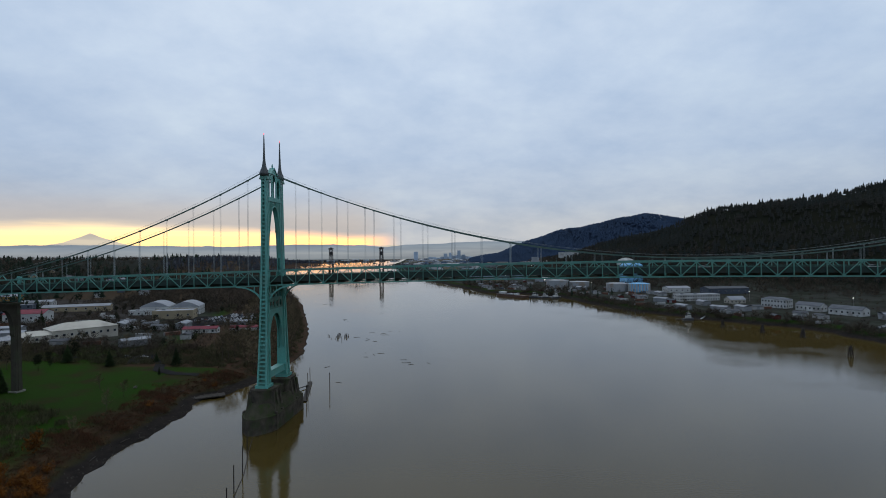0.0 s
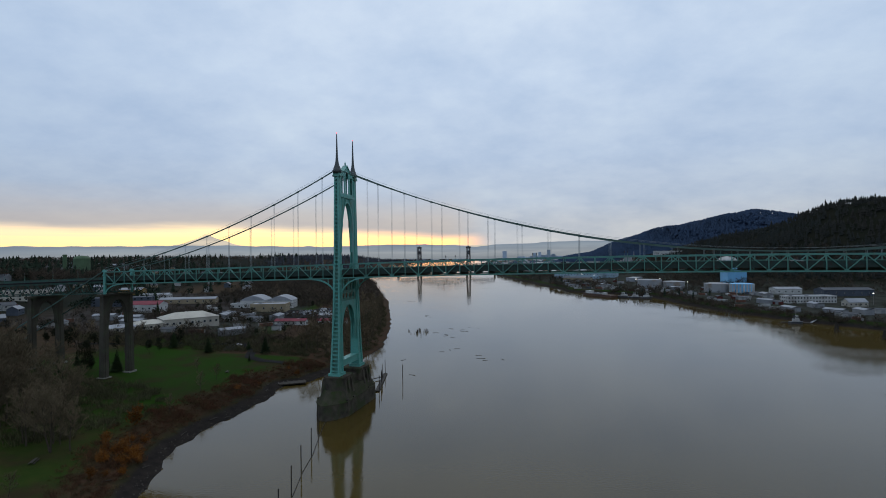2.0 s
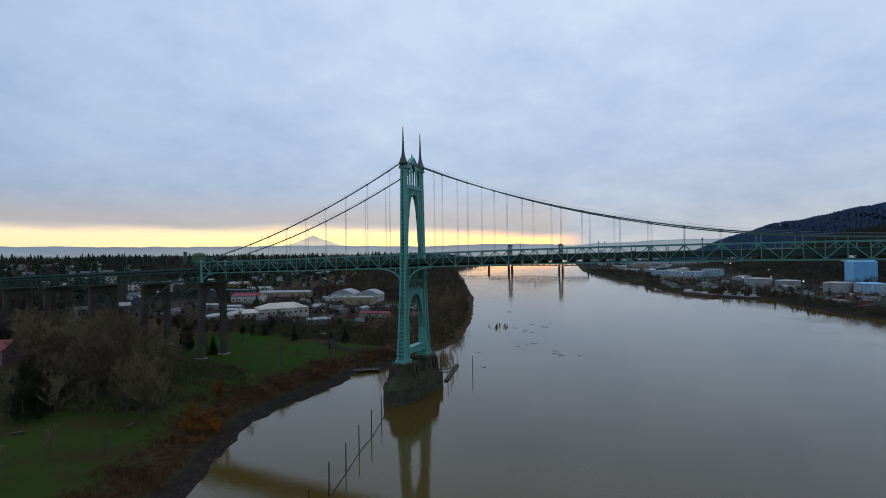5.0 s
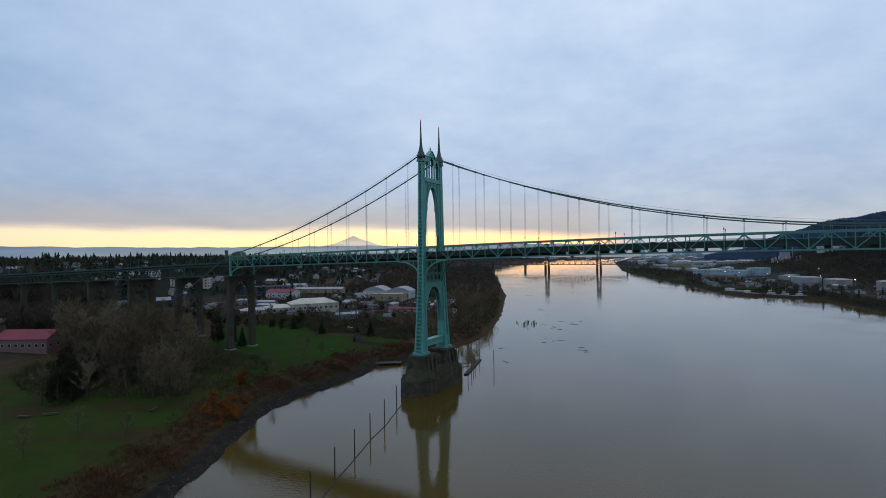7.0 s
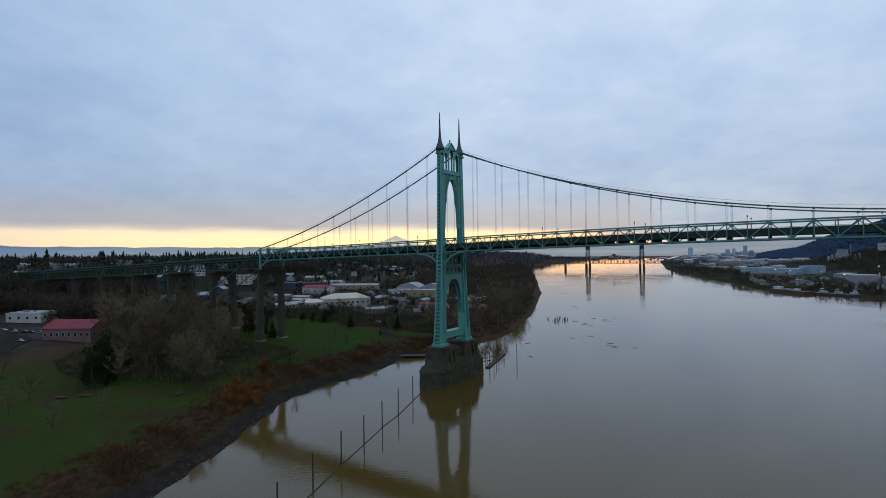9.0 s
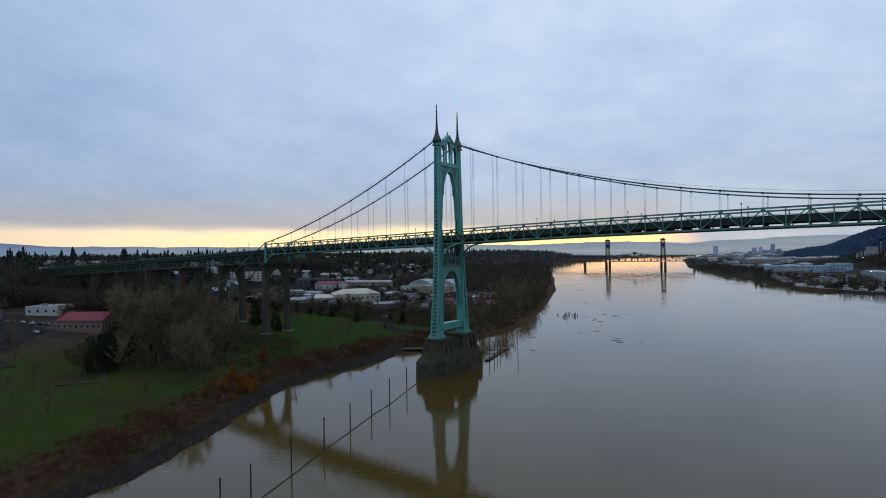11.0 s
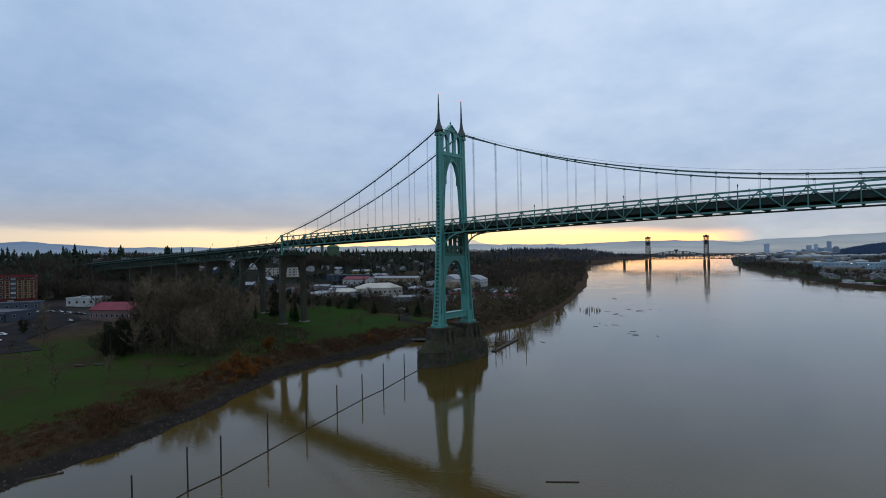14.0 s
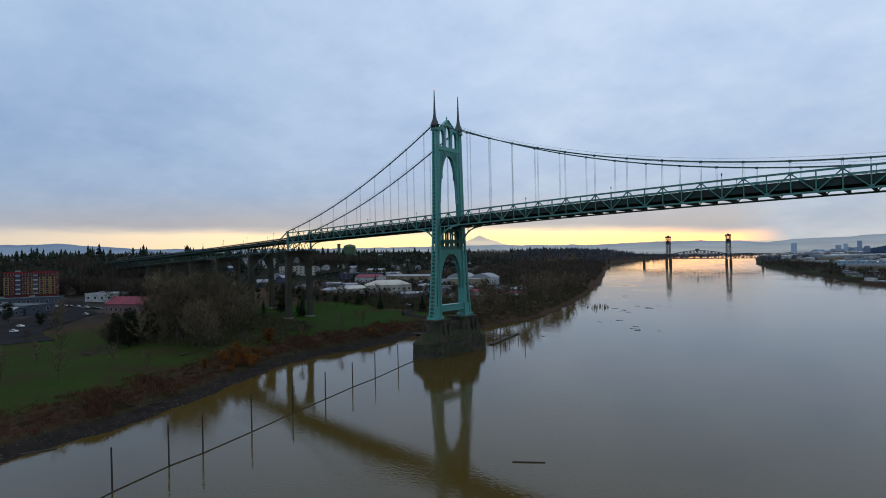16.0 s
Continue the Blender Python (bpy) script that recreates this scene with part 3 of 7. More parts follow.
def tower(x, label):
    t = bridge_thing("bridge_tower", label, "bridge tower", (x, 0, 0))
    zs = [17, 24, 32, 40, 48, 56, 65, 76, 87, 98, 107]
    for side in (-1, 1):
        # face plates that look along the bridge, pierced by a tall pointed slot near the foot
        sec = [leg_section(z) for z in zs]
        outline = [(side * q[1], z) for z, q in zip(zs, sec)] + [(side * (q[2] - 0.3), z) for z, q in zip(reversed(zs), reversed(sec))]
        slot = [(10.6, 22.5), (12.0, 22.5), (11.6, 30), (11.0, 36.5), (10.3, 41.0), (9.95, 38.5), (10.15, 30)]
        slot_2 = [(8.95, 46.5), (9.9, 46.5), (9.75, 51), (9.3, 54), (8.95, 51)]
        o = None
        for sx in (-1, 1):
            face = plate("leg", outline, [[(side * a, b) for a, b in h] for h in (slot, slot_2)], 0.16, TEAL, lambda a, b, d, sx=sx: (sx * (leg_section(b)[0] - 0.42) + d, a, b))
            ob = part("leg", face, TEAL, t if o is None else o) if o is None else part("face_plate", face, TEAL, o)
            o = o or ob
        part("inner_plate", Shape().tube([(-q[0] + 0.5, q[0] - 0.5, *sorted((side * q[1], side * (q[1] + 0.15))), z) for z, q in zip(zs, sec)]), TEAL, o)
        # darker teal imitates the shaded hollow behind the lacing bars
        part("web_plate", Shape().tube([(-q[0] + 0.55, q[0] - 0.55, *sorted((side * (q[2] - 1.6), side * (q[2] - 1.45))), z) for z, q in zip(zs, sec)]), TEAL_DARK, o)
        for sx in (-1, 1):
            for f in (0, 1):
                rows = []
                for z, q in zip(zs, sec):
                    c = q[1] + 0.40 if f == 0 else q[2] - 0.40
                    rows.append((*sorted((sx * q[0], sx * (q[0] - 0.7))), *sorted((side * (c - 0.45), side * (c + 0.45))), z))
                part("corner_column", Shape().tube(rows), TEAL, o)
        # lacing bars across the outer face, between the columns
        z = 18.5
        while z < 106:
            h, i, ou = leg_section(z)
            w = h - 0.6
            part("lacing_bar", Shape().beam((-w, side * (ou - 0.14), z), (w, side * (ou - 0.14), z), 0.2, 0.70), TEAL, o)
            z += 1.75
        for sx in (-1, 1):
            rows = []
            for z, q in zip(zs, sec):
                if z >= 56:
                    c = side * (q[1] + q[2]) / 2
                    rows.append((*sorted((sx * (q[0] - 0.4), sx * (q[0] - 0.08))), c - 0.2, c + 0.2, z))
            part("rib", Shape().tube(rows), TEAL, o)
        # spire: moulded base, then a long needle
        sp = Shape().lathe([(1.5, 106.4), (2.0, 107.0), (2.1, 107.7), (1.75, 108.2), (1.6, 108.9), (1.15, 109.9), (0.82, 111.2), (0.56, 113.2), (0.42, 116.5), (0.30, 120.5), (0.20, 123.6), (0.12, 124.3)], 10, (0, side * 8.4))
        spire = part("spire", sp, SPIRE, t, "dark needle spire on a moulded base", True)
        part("beacon", Shape().lathe([(0.12, 124.25), (0.22, 124.45), (0.12, 124.8)], 8, (0, side * 8.4)), BEACON, spire, "small red warning lamp")
        part("saddle", Shape().frustum((-1.9, 1.9, side * 8.4 - 1.2, side * 8.4 + 1.2), 105.0, (-1.3, 1.3, side * 8.4 - 1.0, side * 8.4 + 1.0), 107.0), TEAL_DARK, t)

    def across(sx):
        return lambda a, b, d: (sx + d, a, b)

    def portal(name, outline, holes, thick, xs, mat=TEAL):
        for xx in xs:
            part(name, plate(name, outline, holes, thick, mat, across(xx)), mat, t)

    # top frame: three lancet windows under a low gable
    g = [(-7.4, 96.6), (7.4, 96.6), (7.4, 107.0), (6.2, 106.5), (4.6, 107.2), (3.0, 108.6), (0.8, 110.5), (0, 111.0), (-0.8, 110.5), (-3.0, 108.6), (-4.6, 107.2), (-6.2, 106.5), (-7.4, 107.0)]
    lancets = [pointed(0, 1.75, 97.9, 103.4, 108.2), pointed(-4.5, 1.6, 97.9, 102.2, 105.9), pointed(4.5, 1.6, 97.9, 102.2, 105.9)]
    portal("gable_frame", g, lancets, 0.3, (-0.65, 0.65))
    for sy in (-1, 1):
        part("gable_coping", Shape().beam((0, sy * 4.4, 107.3), (0, 0, 111.1), 2.2, 0.35), TEAL, t)
        part("gable_shoulder", Shape().beam((0, sy * 7.2, 107.1), (0, sy * 6.0, 106.6), 2.2, 0.3), TEAL, t)
    part("finial", Shape().lathe([(0.35, 110.9), (0.3, 111.6), (0.42, 111.9), (0.08, 113.0)], 8), TEAL, t)
    part("cross_beam", Shape().box(-1.3, 1.3, -7.3, 7.3, 95.9, 97.1), TEAL, t)
    # panelled spandrel over the high pointed arch
    arch = pointed(0, 6.3, 58.0, 71.0, 93.7, 14)
    spandrel = [(-7.4, 60.0), (-6.35, 60.0)] + [p for p in reversed(arch[2:]) if p[1] > 60] + [(6.35, 60.0), (7.4, 60.0), (7.4, 96.2), (-7.4, 96.2)]
    portal("spandrel", spandrel, [], 0.3, (-0.65, 0.65))
    rim = sorted((abs(a), b) for a, b in arch[2:])
    for k in range(-4, 5):
        low = float(np.interp(abs(k) * 1.4, [p[0] for p in rim], [p[1] for p in rim])) + 0.9
        for sx in (-1, 1):
            part("panel_rib", Shape().box(*sorted((sx * 0.78, sx * 1.0)), k * 1.4 - 0.17, k * 1.4 + 0.17, low, 96.0), TEAL, t)
    for k in range(-4, 4):
        c = k * 1.4 + 0.7
        low = float(np.interp(abs(c) + 0.7, [p[0] for p in rim][::1], [p[1] for p in rim])) + 1.6
        if low < 94.4:
            # thin darker strips paint recess shade; they sit proud of the plate
            for sx in (-1, 1):
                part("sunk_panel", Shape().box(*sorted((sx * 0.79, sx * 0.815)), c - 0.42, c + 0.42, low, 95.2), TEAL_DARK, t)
    edge = [p for p in arch[2:] if p[1] >= 71]
    soffit = Shape()
    n = len(edge)
    v = []
    for a, b in edge:
        for f, up in ((1.0, 0.0), (1.07, 0.55)):
            v += [(-1.05, a * f, b + up), (1.05, a * f, b + up)]
    soffit.add(v, [q for k in range(n - 1) for q in ((4 * k, 4 * k + 1, 4 * k + 5, 4 * k + 4), (4 * k + 2, 4 * k + 6, 4 * k + 7, 4 * k + 3), (4 * k, 4 * k + 4, 4 * k + 6, 4 * k + 2), (4 * k + 1, 4 * k + 3, 4 * k + 7, 4 * k + 5))])
    part("arch_rim", soffit, TEAL, t)
    # tracery below the deck, the shade there put into its darker teal
    tr = [(-7.8, 44.0), (-6.9, 44.0)] + [p for p in reversed(pointed(0, 6.5, 20, 36.0, 48.6, 10)[2:]) if p[1] > 44] + [(6.9, 44.0), (7.8, 44.0), (7.8, 58.6), (-7.8, 58.6)]
    wins = []
    for c in (-5.1, -1.75, 1.75, 5.1):
        wins.append(pointed(c, 1.2, 53.6, 55.9, 57.9, 5))
        wins.append([(c + 1.15 * math.cos(i * math.pi / 5), 51.0 + 1.4 * math.sin(i * math.pi / 5)) for i in range(10)])
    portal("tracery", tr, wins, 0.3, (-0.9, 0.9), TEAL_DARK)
    low = [(-8.4, 30.0), (-7.6, 30.0)] + [p for p in reversed(pointed(0, 7.2, 20, 32.0, 46.8, 10)[2:]) if p[1] > 30] + [(7.6, 30.0), (8.4, 30.0), (8.0, 48.8), (-8.0, 48.8)]
    portal("lower_arch", low, [], 0.35, (-1.0, 1.0))
    strut = part("bottom_strut", Shape().box(-1.5, 1.5, -8.2, 8.2, 19.9, 22.4), TEAL, t)
    for z in (19.7, 22.4):
        part("flange", Shape().box(-1.75, 1.75, -8.2, 8.2, z, z + 0.25), TEAL, strut)
    for side in (-1, 1):
        h, i, ou = leg_section(17.5)
        y0, y1 = sorted((side * (i - 0.7), side * (ou + 0.5)))
        part("base_plate", Shape().box(-h - 0.6, h + 0.6, y0, y1, 16.4, 17.6), TEAL, t)
        # curved brackets that carry the deck on both sides of the leg
        for sx in (-1, 1):
            pts = []
            for k in range(9):
                a = k / 8 * math.pi / 2
                pts.append((sx * (1.6 + 11.5 * (1 - math.cos(a))), side * 8.4, 51.5 + (chord_low(x + sx * 12) - 51.7) * math.sin(a)))
            br = part("bracket", Shape().strip(pts, 0.45, 0.6), TEAL, t)
            for k in (2, 4, 6):
                part("bracket_post", Shape().beam(pts[k], (pts[k][0], side * 8.4, chord_low(x + pts[k][0]) + 0.2), 0.28, 0.28), TEAL, br)
            part("collar", Shape().box(*sorted((sx * 1.35, sx * 1.75)), side * 8.6 - 1.4, side * 8.6 + 1.4, 58.6, 65.4), TEAL, t)
    return t


BEACON = bpy.data.materials.new("beacon_glass")
BEACON.use_nodes = True
BEACON.node_tree.nodes["Principled BSDF"].inputs["Base Color"].default_value = (0.6, 0.05, 0.06, 1)
BEACON.node_tree.nodes["Principled BSDF"].inputs["Emission Color"].default_value = (1.0, 0.12, 0.16, 1)
BEACON.node_tree.nodes["Principled BSDF"].inputs["Emission Strength"].default_value = 1.6

tower(0.0, "tall teal steel gothic bridge tower with twin dark spires")
tower(FAR, "distant teal steel bridge tower at the far bank")


def tower_pier(x):
    p = bridge_thing("tower_pier", "stained mossy concrete pier standing in the river", "bridge pier", (x, 0, 0))

    def nose(hx, hy, k=1.0):
        """A plan with pointed, rounded ends."""
        half = [(hx, hy - 10.0 * k), (hx * 0.88, hy - 7.0 * k), (hx * 0.66, hy - 4.0 * k), (hx * 0.40, hy - 1.5 * k), (hx * 0.16, hy - 0.1 * k)]
        up = half + [(-a, b) for a, b in reversed(half)]
        return up + [(-a, -b) for a, b in up]
    base = part("plinth", Shape().prism(nose(7.7, 24.3), -4, 6.2, nose(7.45, 24.0)), PIER_STONE, p, "lower block darkened at the waterline")
    part("ledge", Shape().prism(nose(7.7, 24.2), 6.2, 6.6, nose(7.5, 24.0)), PIER_MOSS, base)
    part("shoulder", Shape().prism(nose(7.1, 23.4), 6.6, 10.8, nose(5.3, 18.6, 0.85)), PIER_MOSS, p, "sloping shoulder grown with moss")
    for s in (-1, 1):
        ring = []
        for k in range(7):
            a = math.pi * k / 6
            ring.append((4.8 * math.cos(a), 12.2 + 3.6 * math.sin(a) ** 0.8))
        ring += [(-4.8, 5.0), (-4.0, 4.0), (4.0, 4.0), (4.8, 5.0)]
        ring = [(a, s * b) for a, b in ring]
        if s < 0:
            ring.reverse()
        shaft = part("shaft", Shape().prism(ring, 7.0, 15.7), PIER_STONE, p)
        part("cap", Shape().prism([(a * 1.06, s * 10 + (b - s * 10) * 1.05) for a, b in ring], 15.7, 16.4), PIER_STONE, p)
        for yy in (6.6, 10.0, 13.2):
            for sx in (-1, 1):
                part("buttress", Shape().frustum((*sorted((sx * 3.9, sx * 6.4)), s * yy - 0.9, s * yy + 0.9), 7.4, (*sorted((sx * 3.9, sx * 5.3)), s * yy - 0.7, s * yy + 0.7), 15.2), PIER_STONE, shaft)
    for sx in (-1, 1):
        for yy in (-14.5, -8.5, 8.5, 14.5):
            part("pilaster", Shape().frustum((*sorted((sx * 6.6, sx * (7.75 - 0.05 * (abs(yy) > 10)))), yy - 0.9, yy + 0.9), -2, (*sorted((sx * 6.4, sx * 7.45)), yy - 0.8, yy + 0.8), 7.3), PIER_STONE, base)
    part("web_wall", Shape().box(-2.8, 2.8, -4.8, 4.8, 6.5, 14.4), PIER_STONE, p)
    return p


PIER_MOSS = material("mossy_concrete", (0.066, 0.060, 0.042), 0.95, second=(0.036, 0.040, 0.022), scale=0.25, fine=1.5, bump=0.1, stain=(0.036, 0.05, 0.018), stain_scale=0.3)
tower_pier(0.0)
tower_pier(FAR)

# stiffening trusses: built member by member


def runs():
    return [[END + SIDE * i for i in range(SIDE_N + 1)], [X0 + PANEL * i for i in range(MAIN_N + 1)], [FAR + X0 + PANEL * i for i in range(9)]]


def stiffening_truss(y, label):
    t = bridge_thing("stiffening_truss", label, "bridge truss", (0, y, 0), group="stiffening trusses of the bridge")
    for xs in runs():
        part("top_chord", Shape().strip([(a, 0, chord_top(a)) for a in xs], 0.5, 0.56), TRUSS, t)
        part("bottom_chord", Shape().strip([(a, 0, chord_low(a)) for a in xs], 0.5, 0.56), TRUSS, t)
        peak = 0 if xs[0] < 0 else 1        # nodes of this parity carry the hangers
        for i, x in enumerate(xs):
            part("vertical", Shape().beam((x, 0, chord_low(x) + 0.25), (x, 0, chord_top(x) - 0.25), 0.32, 0.36), TRUSS, t)
            if i % 2 == peak:
                part("gusset", Shape().box(x - 0.6, x + 0.6, -0.28, 0.28, chord_top(x) - 0.75, chord_top(x) - 0.2), TRUSS, t)
            else:
                part("gusset", Shape().box(x - 0.6, x + 0.6, -0.28, 0.28, chord_low(x) + 0.2, chord_low(x) + 0.75), TRUSS, t)
            if i + 1 < len(xs):
                b = xs[i + 1]
                p, q = ((x, 0, chord_top(x) - 0.2), (b, 0, chord_low(b) + 0.2)) if i % 2 == peak else ((x, 0, chord_low(x) + 0.2), (b, 0, chord_top(b) - 0.2))
                part("diagonal", Shape().beam(p, q, 0.3, 0.32), TRUSS, t)
    return t


stiffening_truss(-HALF, "green painted steel stiffening truss along the roadway")
stiffening_truss(HALF, "green painted steel stiffening truss along the roadway")


def deck():
    d = bridge_thing("bridge_deck", "dark roadway deck on green steel floor beams", "bridge deck")
    for xs in runs() + [[-X0, X0], [X1, FAR + X0]]:
        narrow = len(xs) == 2
        w = 6.2 if narrow else 7.9
        part("road_slab", Shape().strip([(a, 0, road_z(a) - 0.28) for a in xs], 2 * w, 0.55), ASPHALT, d)
        for s in (-1, 1):
            part("kerb", Shape().strip([(a, s * 6.0, road_z(a) + 0.12) for a in xs], 0.3, 0.24), CONCRETE, d)
            part("handrail", Shape().strip([(a, s * (w - 0.15), road_z(a) + 1.15) for a in xs], 0.1, 0.14), TEAL_DARK, d)
            part("rail_panel", Shape().strip([(a, s * (w - 0.15), road_z(a) + 0.5) for a in xs], 0.06, 0.9), SHADED_DECK_STEEL, d)
            part("fascia", Shape().strip([(a, s * (w + 0.02), road_z(a) - 0.6) for a in xs], 0.12, 1.6), SHADED_DECK_STEEL, d)
        if narrow:
            continue
        for yy in (-5.5, -2.8, 0, 2.8, 5.5):
            part("stringer", Shape().strip([(a, yy, road_z(a) - 1.0) for a in xs], 0.3, 0.85), SHADED_DECK_STEEL, d)
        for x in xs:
            part("floor_beam", Shape().prism([(x - 0.25, -8.1), (x + 0.25, -8.1), (x + 0.25, 8.1), (x - 0.25, 8.1)], chord_low(x) - 0.1, road_z(x) - 1.35), SHADED_DECK_STEEL, d)
    return d


deck()


def main_cable(y):
    c = bridge_thing("main_cable", "green wrapped main suspension cable with hand ropes", "cable", (0, y, 0), group="main cables")
    xs = [END * (1 - i / 18) for i in range(19)] + [FAR * i / 48 for i in range(1, 49)]
    pts = [(x, 0, cable_z(x)) for x in xs]
    back = [(-229, 0, 11.0), (-199.6, 0, 27.4), (-165, 0, 45.2)]
    part("cable", Shape().strip(back + pts + [(FAR + 65, 0, 80.5), (FAR + 131, 0, 63)], 0.46, 0.46), CABLE, c)
    for o in (-0.4, 0.4):
        part("hand_rope", Shape().strip([(p[0], o, p[2] + 1.15) for p in pts], 0.035, 0.035), ROPE, c, "thin wire hand rope above the cable")
    hang = [X0 + PANEL * i for i in range(1, MAIN_N, 2)] + [END + SIDE * i for i in range(2, SIDE_N, 2)]
    for x in hang:
        if cable_z(x) - chord_top(x) < 0.8:
            continue
        h = part("hanger", Shape().rod((x - 0.2, 0, chord_top(x) + 0.25), (x - 0.2, 0, cable_z(x) - 0.2), 0.05, sides=5).rod((x + 0.2, 0, chord_top(x) + 0.25), (x + 0.2, 0, cable_z(x) - 0.2), 0.05, sides=5), ROPE, c, "pair of wire rope hangers")
        part("cable_clamp", Shape().box(x - 0.35, x + 0.35, -0.34, 0.34, cable_z(x) - 0.38, cable_z(x) + 0.32), CABLE, h)
    return c


main_cable(-HALF)
main_cable(HALF)


def end_post(y):
    e = bridge_thing("end_post", "teal steel end post over the shore pier", "bridge post", (END, y, 0), group="end posts of the side span")
    top = chord_top(END)
    part("post", Shape().box(-0.45, 0.45, -0.5, 0.5, 50.3, top + 0.9), TEAL, e)
    part("collar", Shape().box(-0.65, 0.65, -0.7, 0.7, 60.4, 61.0), TEAL, e)
    pts = [(0.4 + 11.5 * (1 - math.cos(k / 8 * math.pi / 2)), 0, 50.8 + (chord_low(END + 12) - 51.0) * math.sin(k / 8 * math.pi / 2)) for k in range(9)]
    part("bracket", Shape().strip(pts, 0.4, 0.55), TEAL, e)
    part("saddle", Shape().frustum((-1.2, 1.2, -0.6, 0.6), 62.4, (-0.6, 0.6, -0.5, 0.5), 63.5), TEAL, e)
    for a, b in ((5.5, 7.8), (10.0, 7.8)):
        part("raker", Shape().beam((a, 0, chord_top(END + a)), (b, 0, cable_z(END + b)), 0.25, 0.3), TEAL, e)
    return e


end_post(-HALF)
end_post(HALF)


def street_lamp():
    l = bridge_thing("street_lamp", "small bridge lamp on a slim green post", "street lamp", group="lamps along the bridge")
    part("post", Shape().lathe([(0.13, 0), (0.09, 0.5), (0.065, 4.3), (0.08, 4.4)], 8), TEAL_DARK, l)
    part("lantern", Shape().lathe([(0.08, 4.4), (0.16, 4.55), (0.2, 5.0), (0.22, 5.05), (0.06, 5.35)], 8), IRON, l)
    return l


lamp = street_lamp()
lamp_x = [7.4 + 12.19 * (3 * k + 3) + 6.1 for k in range(9)] + [END + SIDE * (6 * k + 1) for k in range(4)]
for i, x in enumerate(lamp_x):
    for s in (-1, 1):
        m = AXIS @ pose(x, s * 8.4, chord_top(x) - 3.0)
        if i == 0 and s < 0:
            lamp.matrix_basis = m
        else:
            copy_thing(lamp, m)

# ---- the approach viaduct ----


def approach_z(x):
    return 58.3 + 0.0345 * (x - END)


BENT_X = [-132.4, -181.0, -232.0, -282.0, -332.0, -382.0, -432.0, -482.0, -532.0]


def bent(x):
    top = approach_z(x) - 7.4
    g = min(land_z(x, -8), land_z(x, 8))
    b = bridge_thing("viaduct_bent", "tall concrete viaduct pier with a pointed arch", "viaduct pier", (x, 0, 0), group="viaduct piers")
    for s in (-1, 1):
        col = part("column", Shape().frustum((-1.55, 1.55, s * 8 - 1.65, s * 8 + 1.65), g - 1, (-1.2, 1.2, s * 7.6 - 1.45, s * 7.6 + 1.45), top - 1.0), CONCRETE, b)
        part("pilaster", Shape().frustum((-1.8, 1.8, s * 8 - 0.75, s * 8 + 0.75), g - 1, (-1.4, 1.4, s * 7.6 - 0.65, s * 7.6 + 0.65), top - 1.2), CONCRETE, col)
        part("footing", Shape().box(-2.3, 2.3, s * 8 - 2.5, s * 8 + 2.5, g - 2, g + 0.8), FOOTING, b, "pale low footing block")
    hole = pointed(0, 5.5, g, top - 14, top - 3.2, 8)
    web = [(-6.3, top - 16), (-5.55, top - 16)] + [p for p in reversed(hole[2:]) if p[1] > top - 16] + [(5.55, top - 16), (6.3, top - 16), (6.3, top - 0.6), (-6.3, top - 0.6)]
    part("arch_web", plate("arch_web", web, [], 2.2, CONCRETE, lambda a, c, d: (d, a, c)), CONCRETE, b)
    part("cap", Shape().box(-2.1, 2.1, -10.2, 10.2, top - 1.0, top), CONCRETE, b)
    return b


FOOTING = material("pale_concrete", (0.27, 0.26, 0.23), 0.9, scale=0.4)
for x in BENT_X:
    if approach_z(x) - land_z(x, 0) > 11:
        bent(x)


def viaduct():
    v = bridge_thing("viaduct_deck", "long green steel viaduct deck descending to the bluff", "viaduct")
    xs = [END - 0.6 - 7.0 * i for i in range(71)]
    part("road_slab", Shape().strip([(a, 0, approach_z(a) - 0.3) for a in xs], 16.4, 0.6), ASPHALT, v)
    for s in (-1, 1):
        part("girder", Shape().strip([(a, s * 7.6, approach_z(a) - 1.1) for a in xs], 0.5, 1.0), SHADED_VIADUCT_STEEL, v)
        part("bottom_chord", Shape().strip([(a, s * 7.6, approach_z(a) - 6.9) for a in xs], 0.45, 0.5), SHADED_VIADUCT_STEEL, v)
        part("handrail", Shape().strip([(a, s * 8.1, approach_z(a) + 1.1) for a in xs], 0.12, 0.12), SHADED_VIADUCT_STEEL, v)
        part("rail_panel", Shape().strip([(a, s * 8.1, approach_z(a) + 0.5) for a in xs], 0.05, 0.8), SHADED_VIADUCT_STEEL, v)
        for a, b in zip(xs, xs[1:]):
            m = (a + b) / 2
            for e in (a, b):
                part("web_diagonal", Shape().beam((e, s * 7.6, approach_z(e) - 6.8), (m, s * 7.6, approach_z(m) - 1.2), 0.28, 0.32), SHADED_VIADUCT_STEEL, v)
    for a in xs[::2]:
        part("cross_beam", Shape().beam((a, -7.5, approach_z(a) - 1.2), (a, 7.5, approach_z(a) - 1.2), 0.3, 0.9), SHADED_VIADUCT_STEEL, v)
        part("sway_brace", Shape().beam((a, -7.5, approach_z(a) - 6.8), (a, 7.5, approach_z(a) - 1.5), 0.22, 0.22), SHADED_VIADUCT_STEEL, v)
    return v


viaduct()
for i in range(10):
    x = END - 18 - 36.6 * i
    for s in (-1, 1):
        copy_thing(lamp, AXIS @ pose(x, s * 7.9, approach_z(x)))
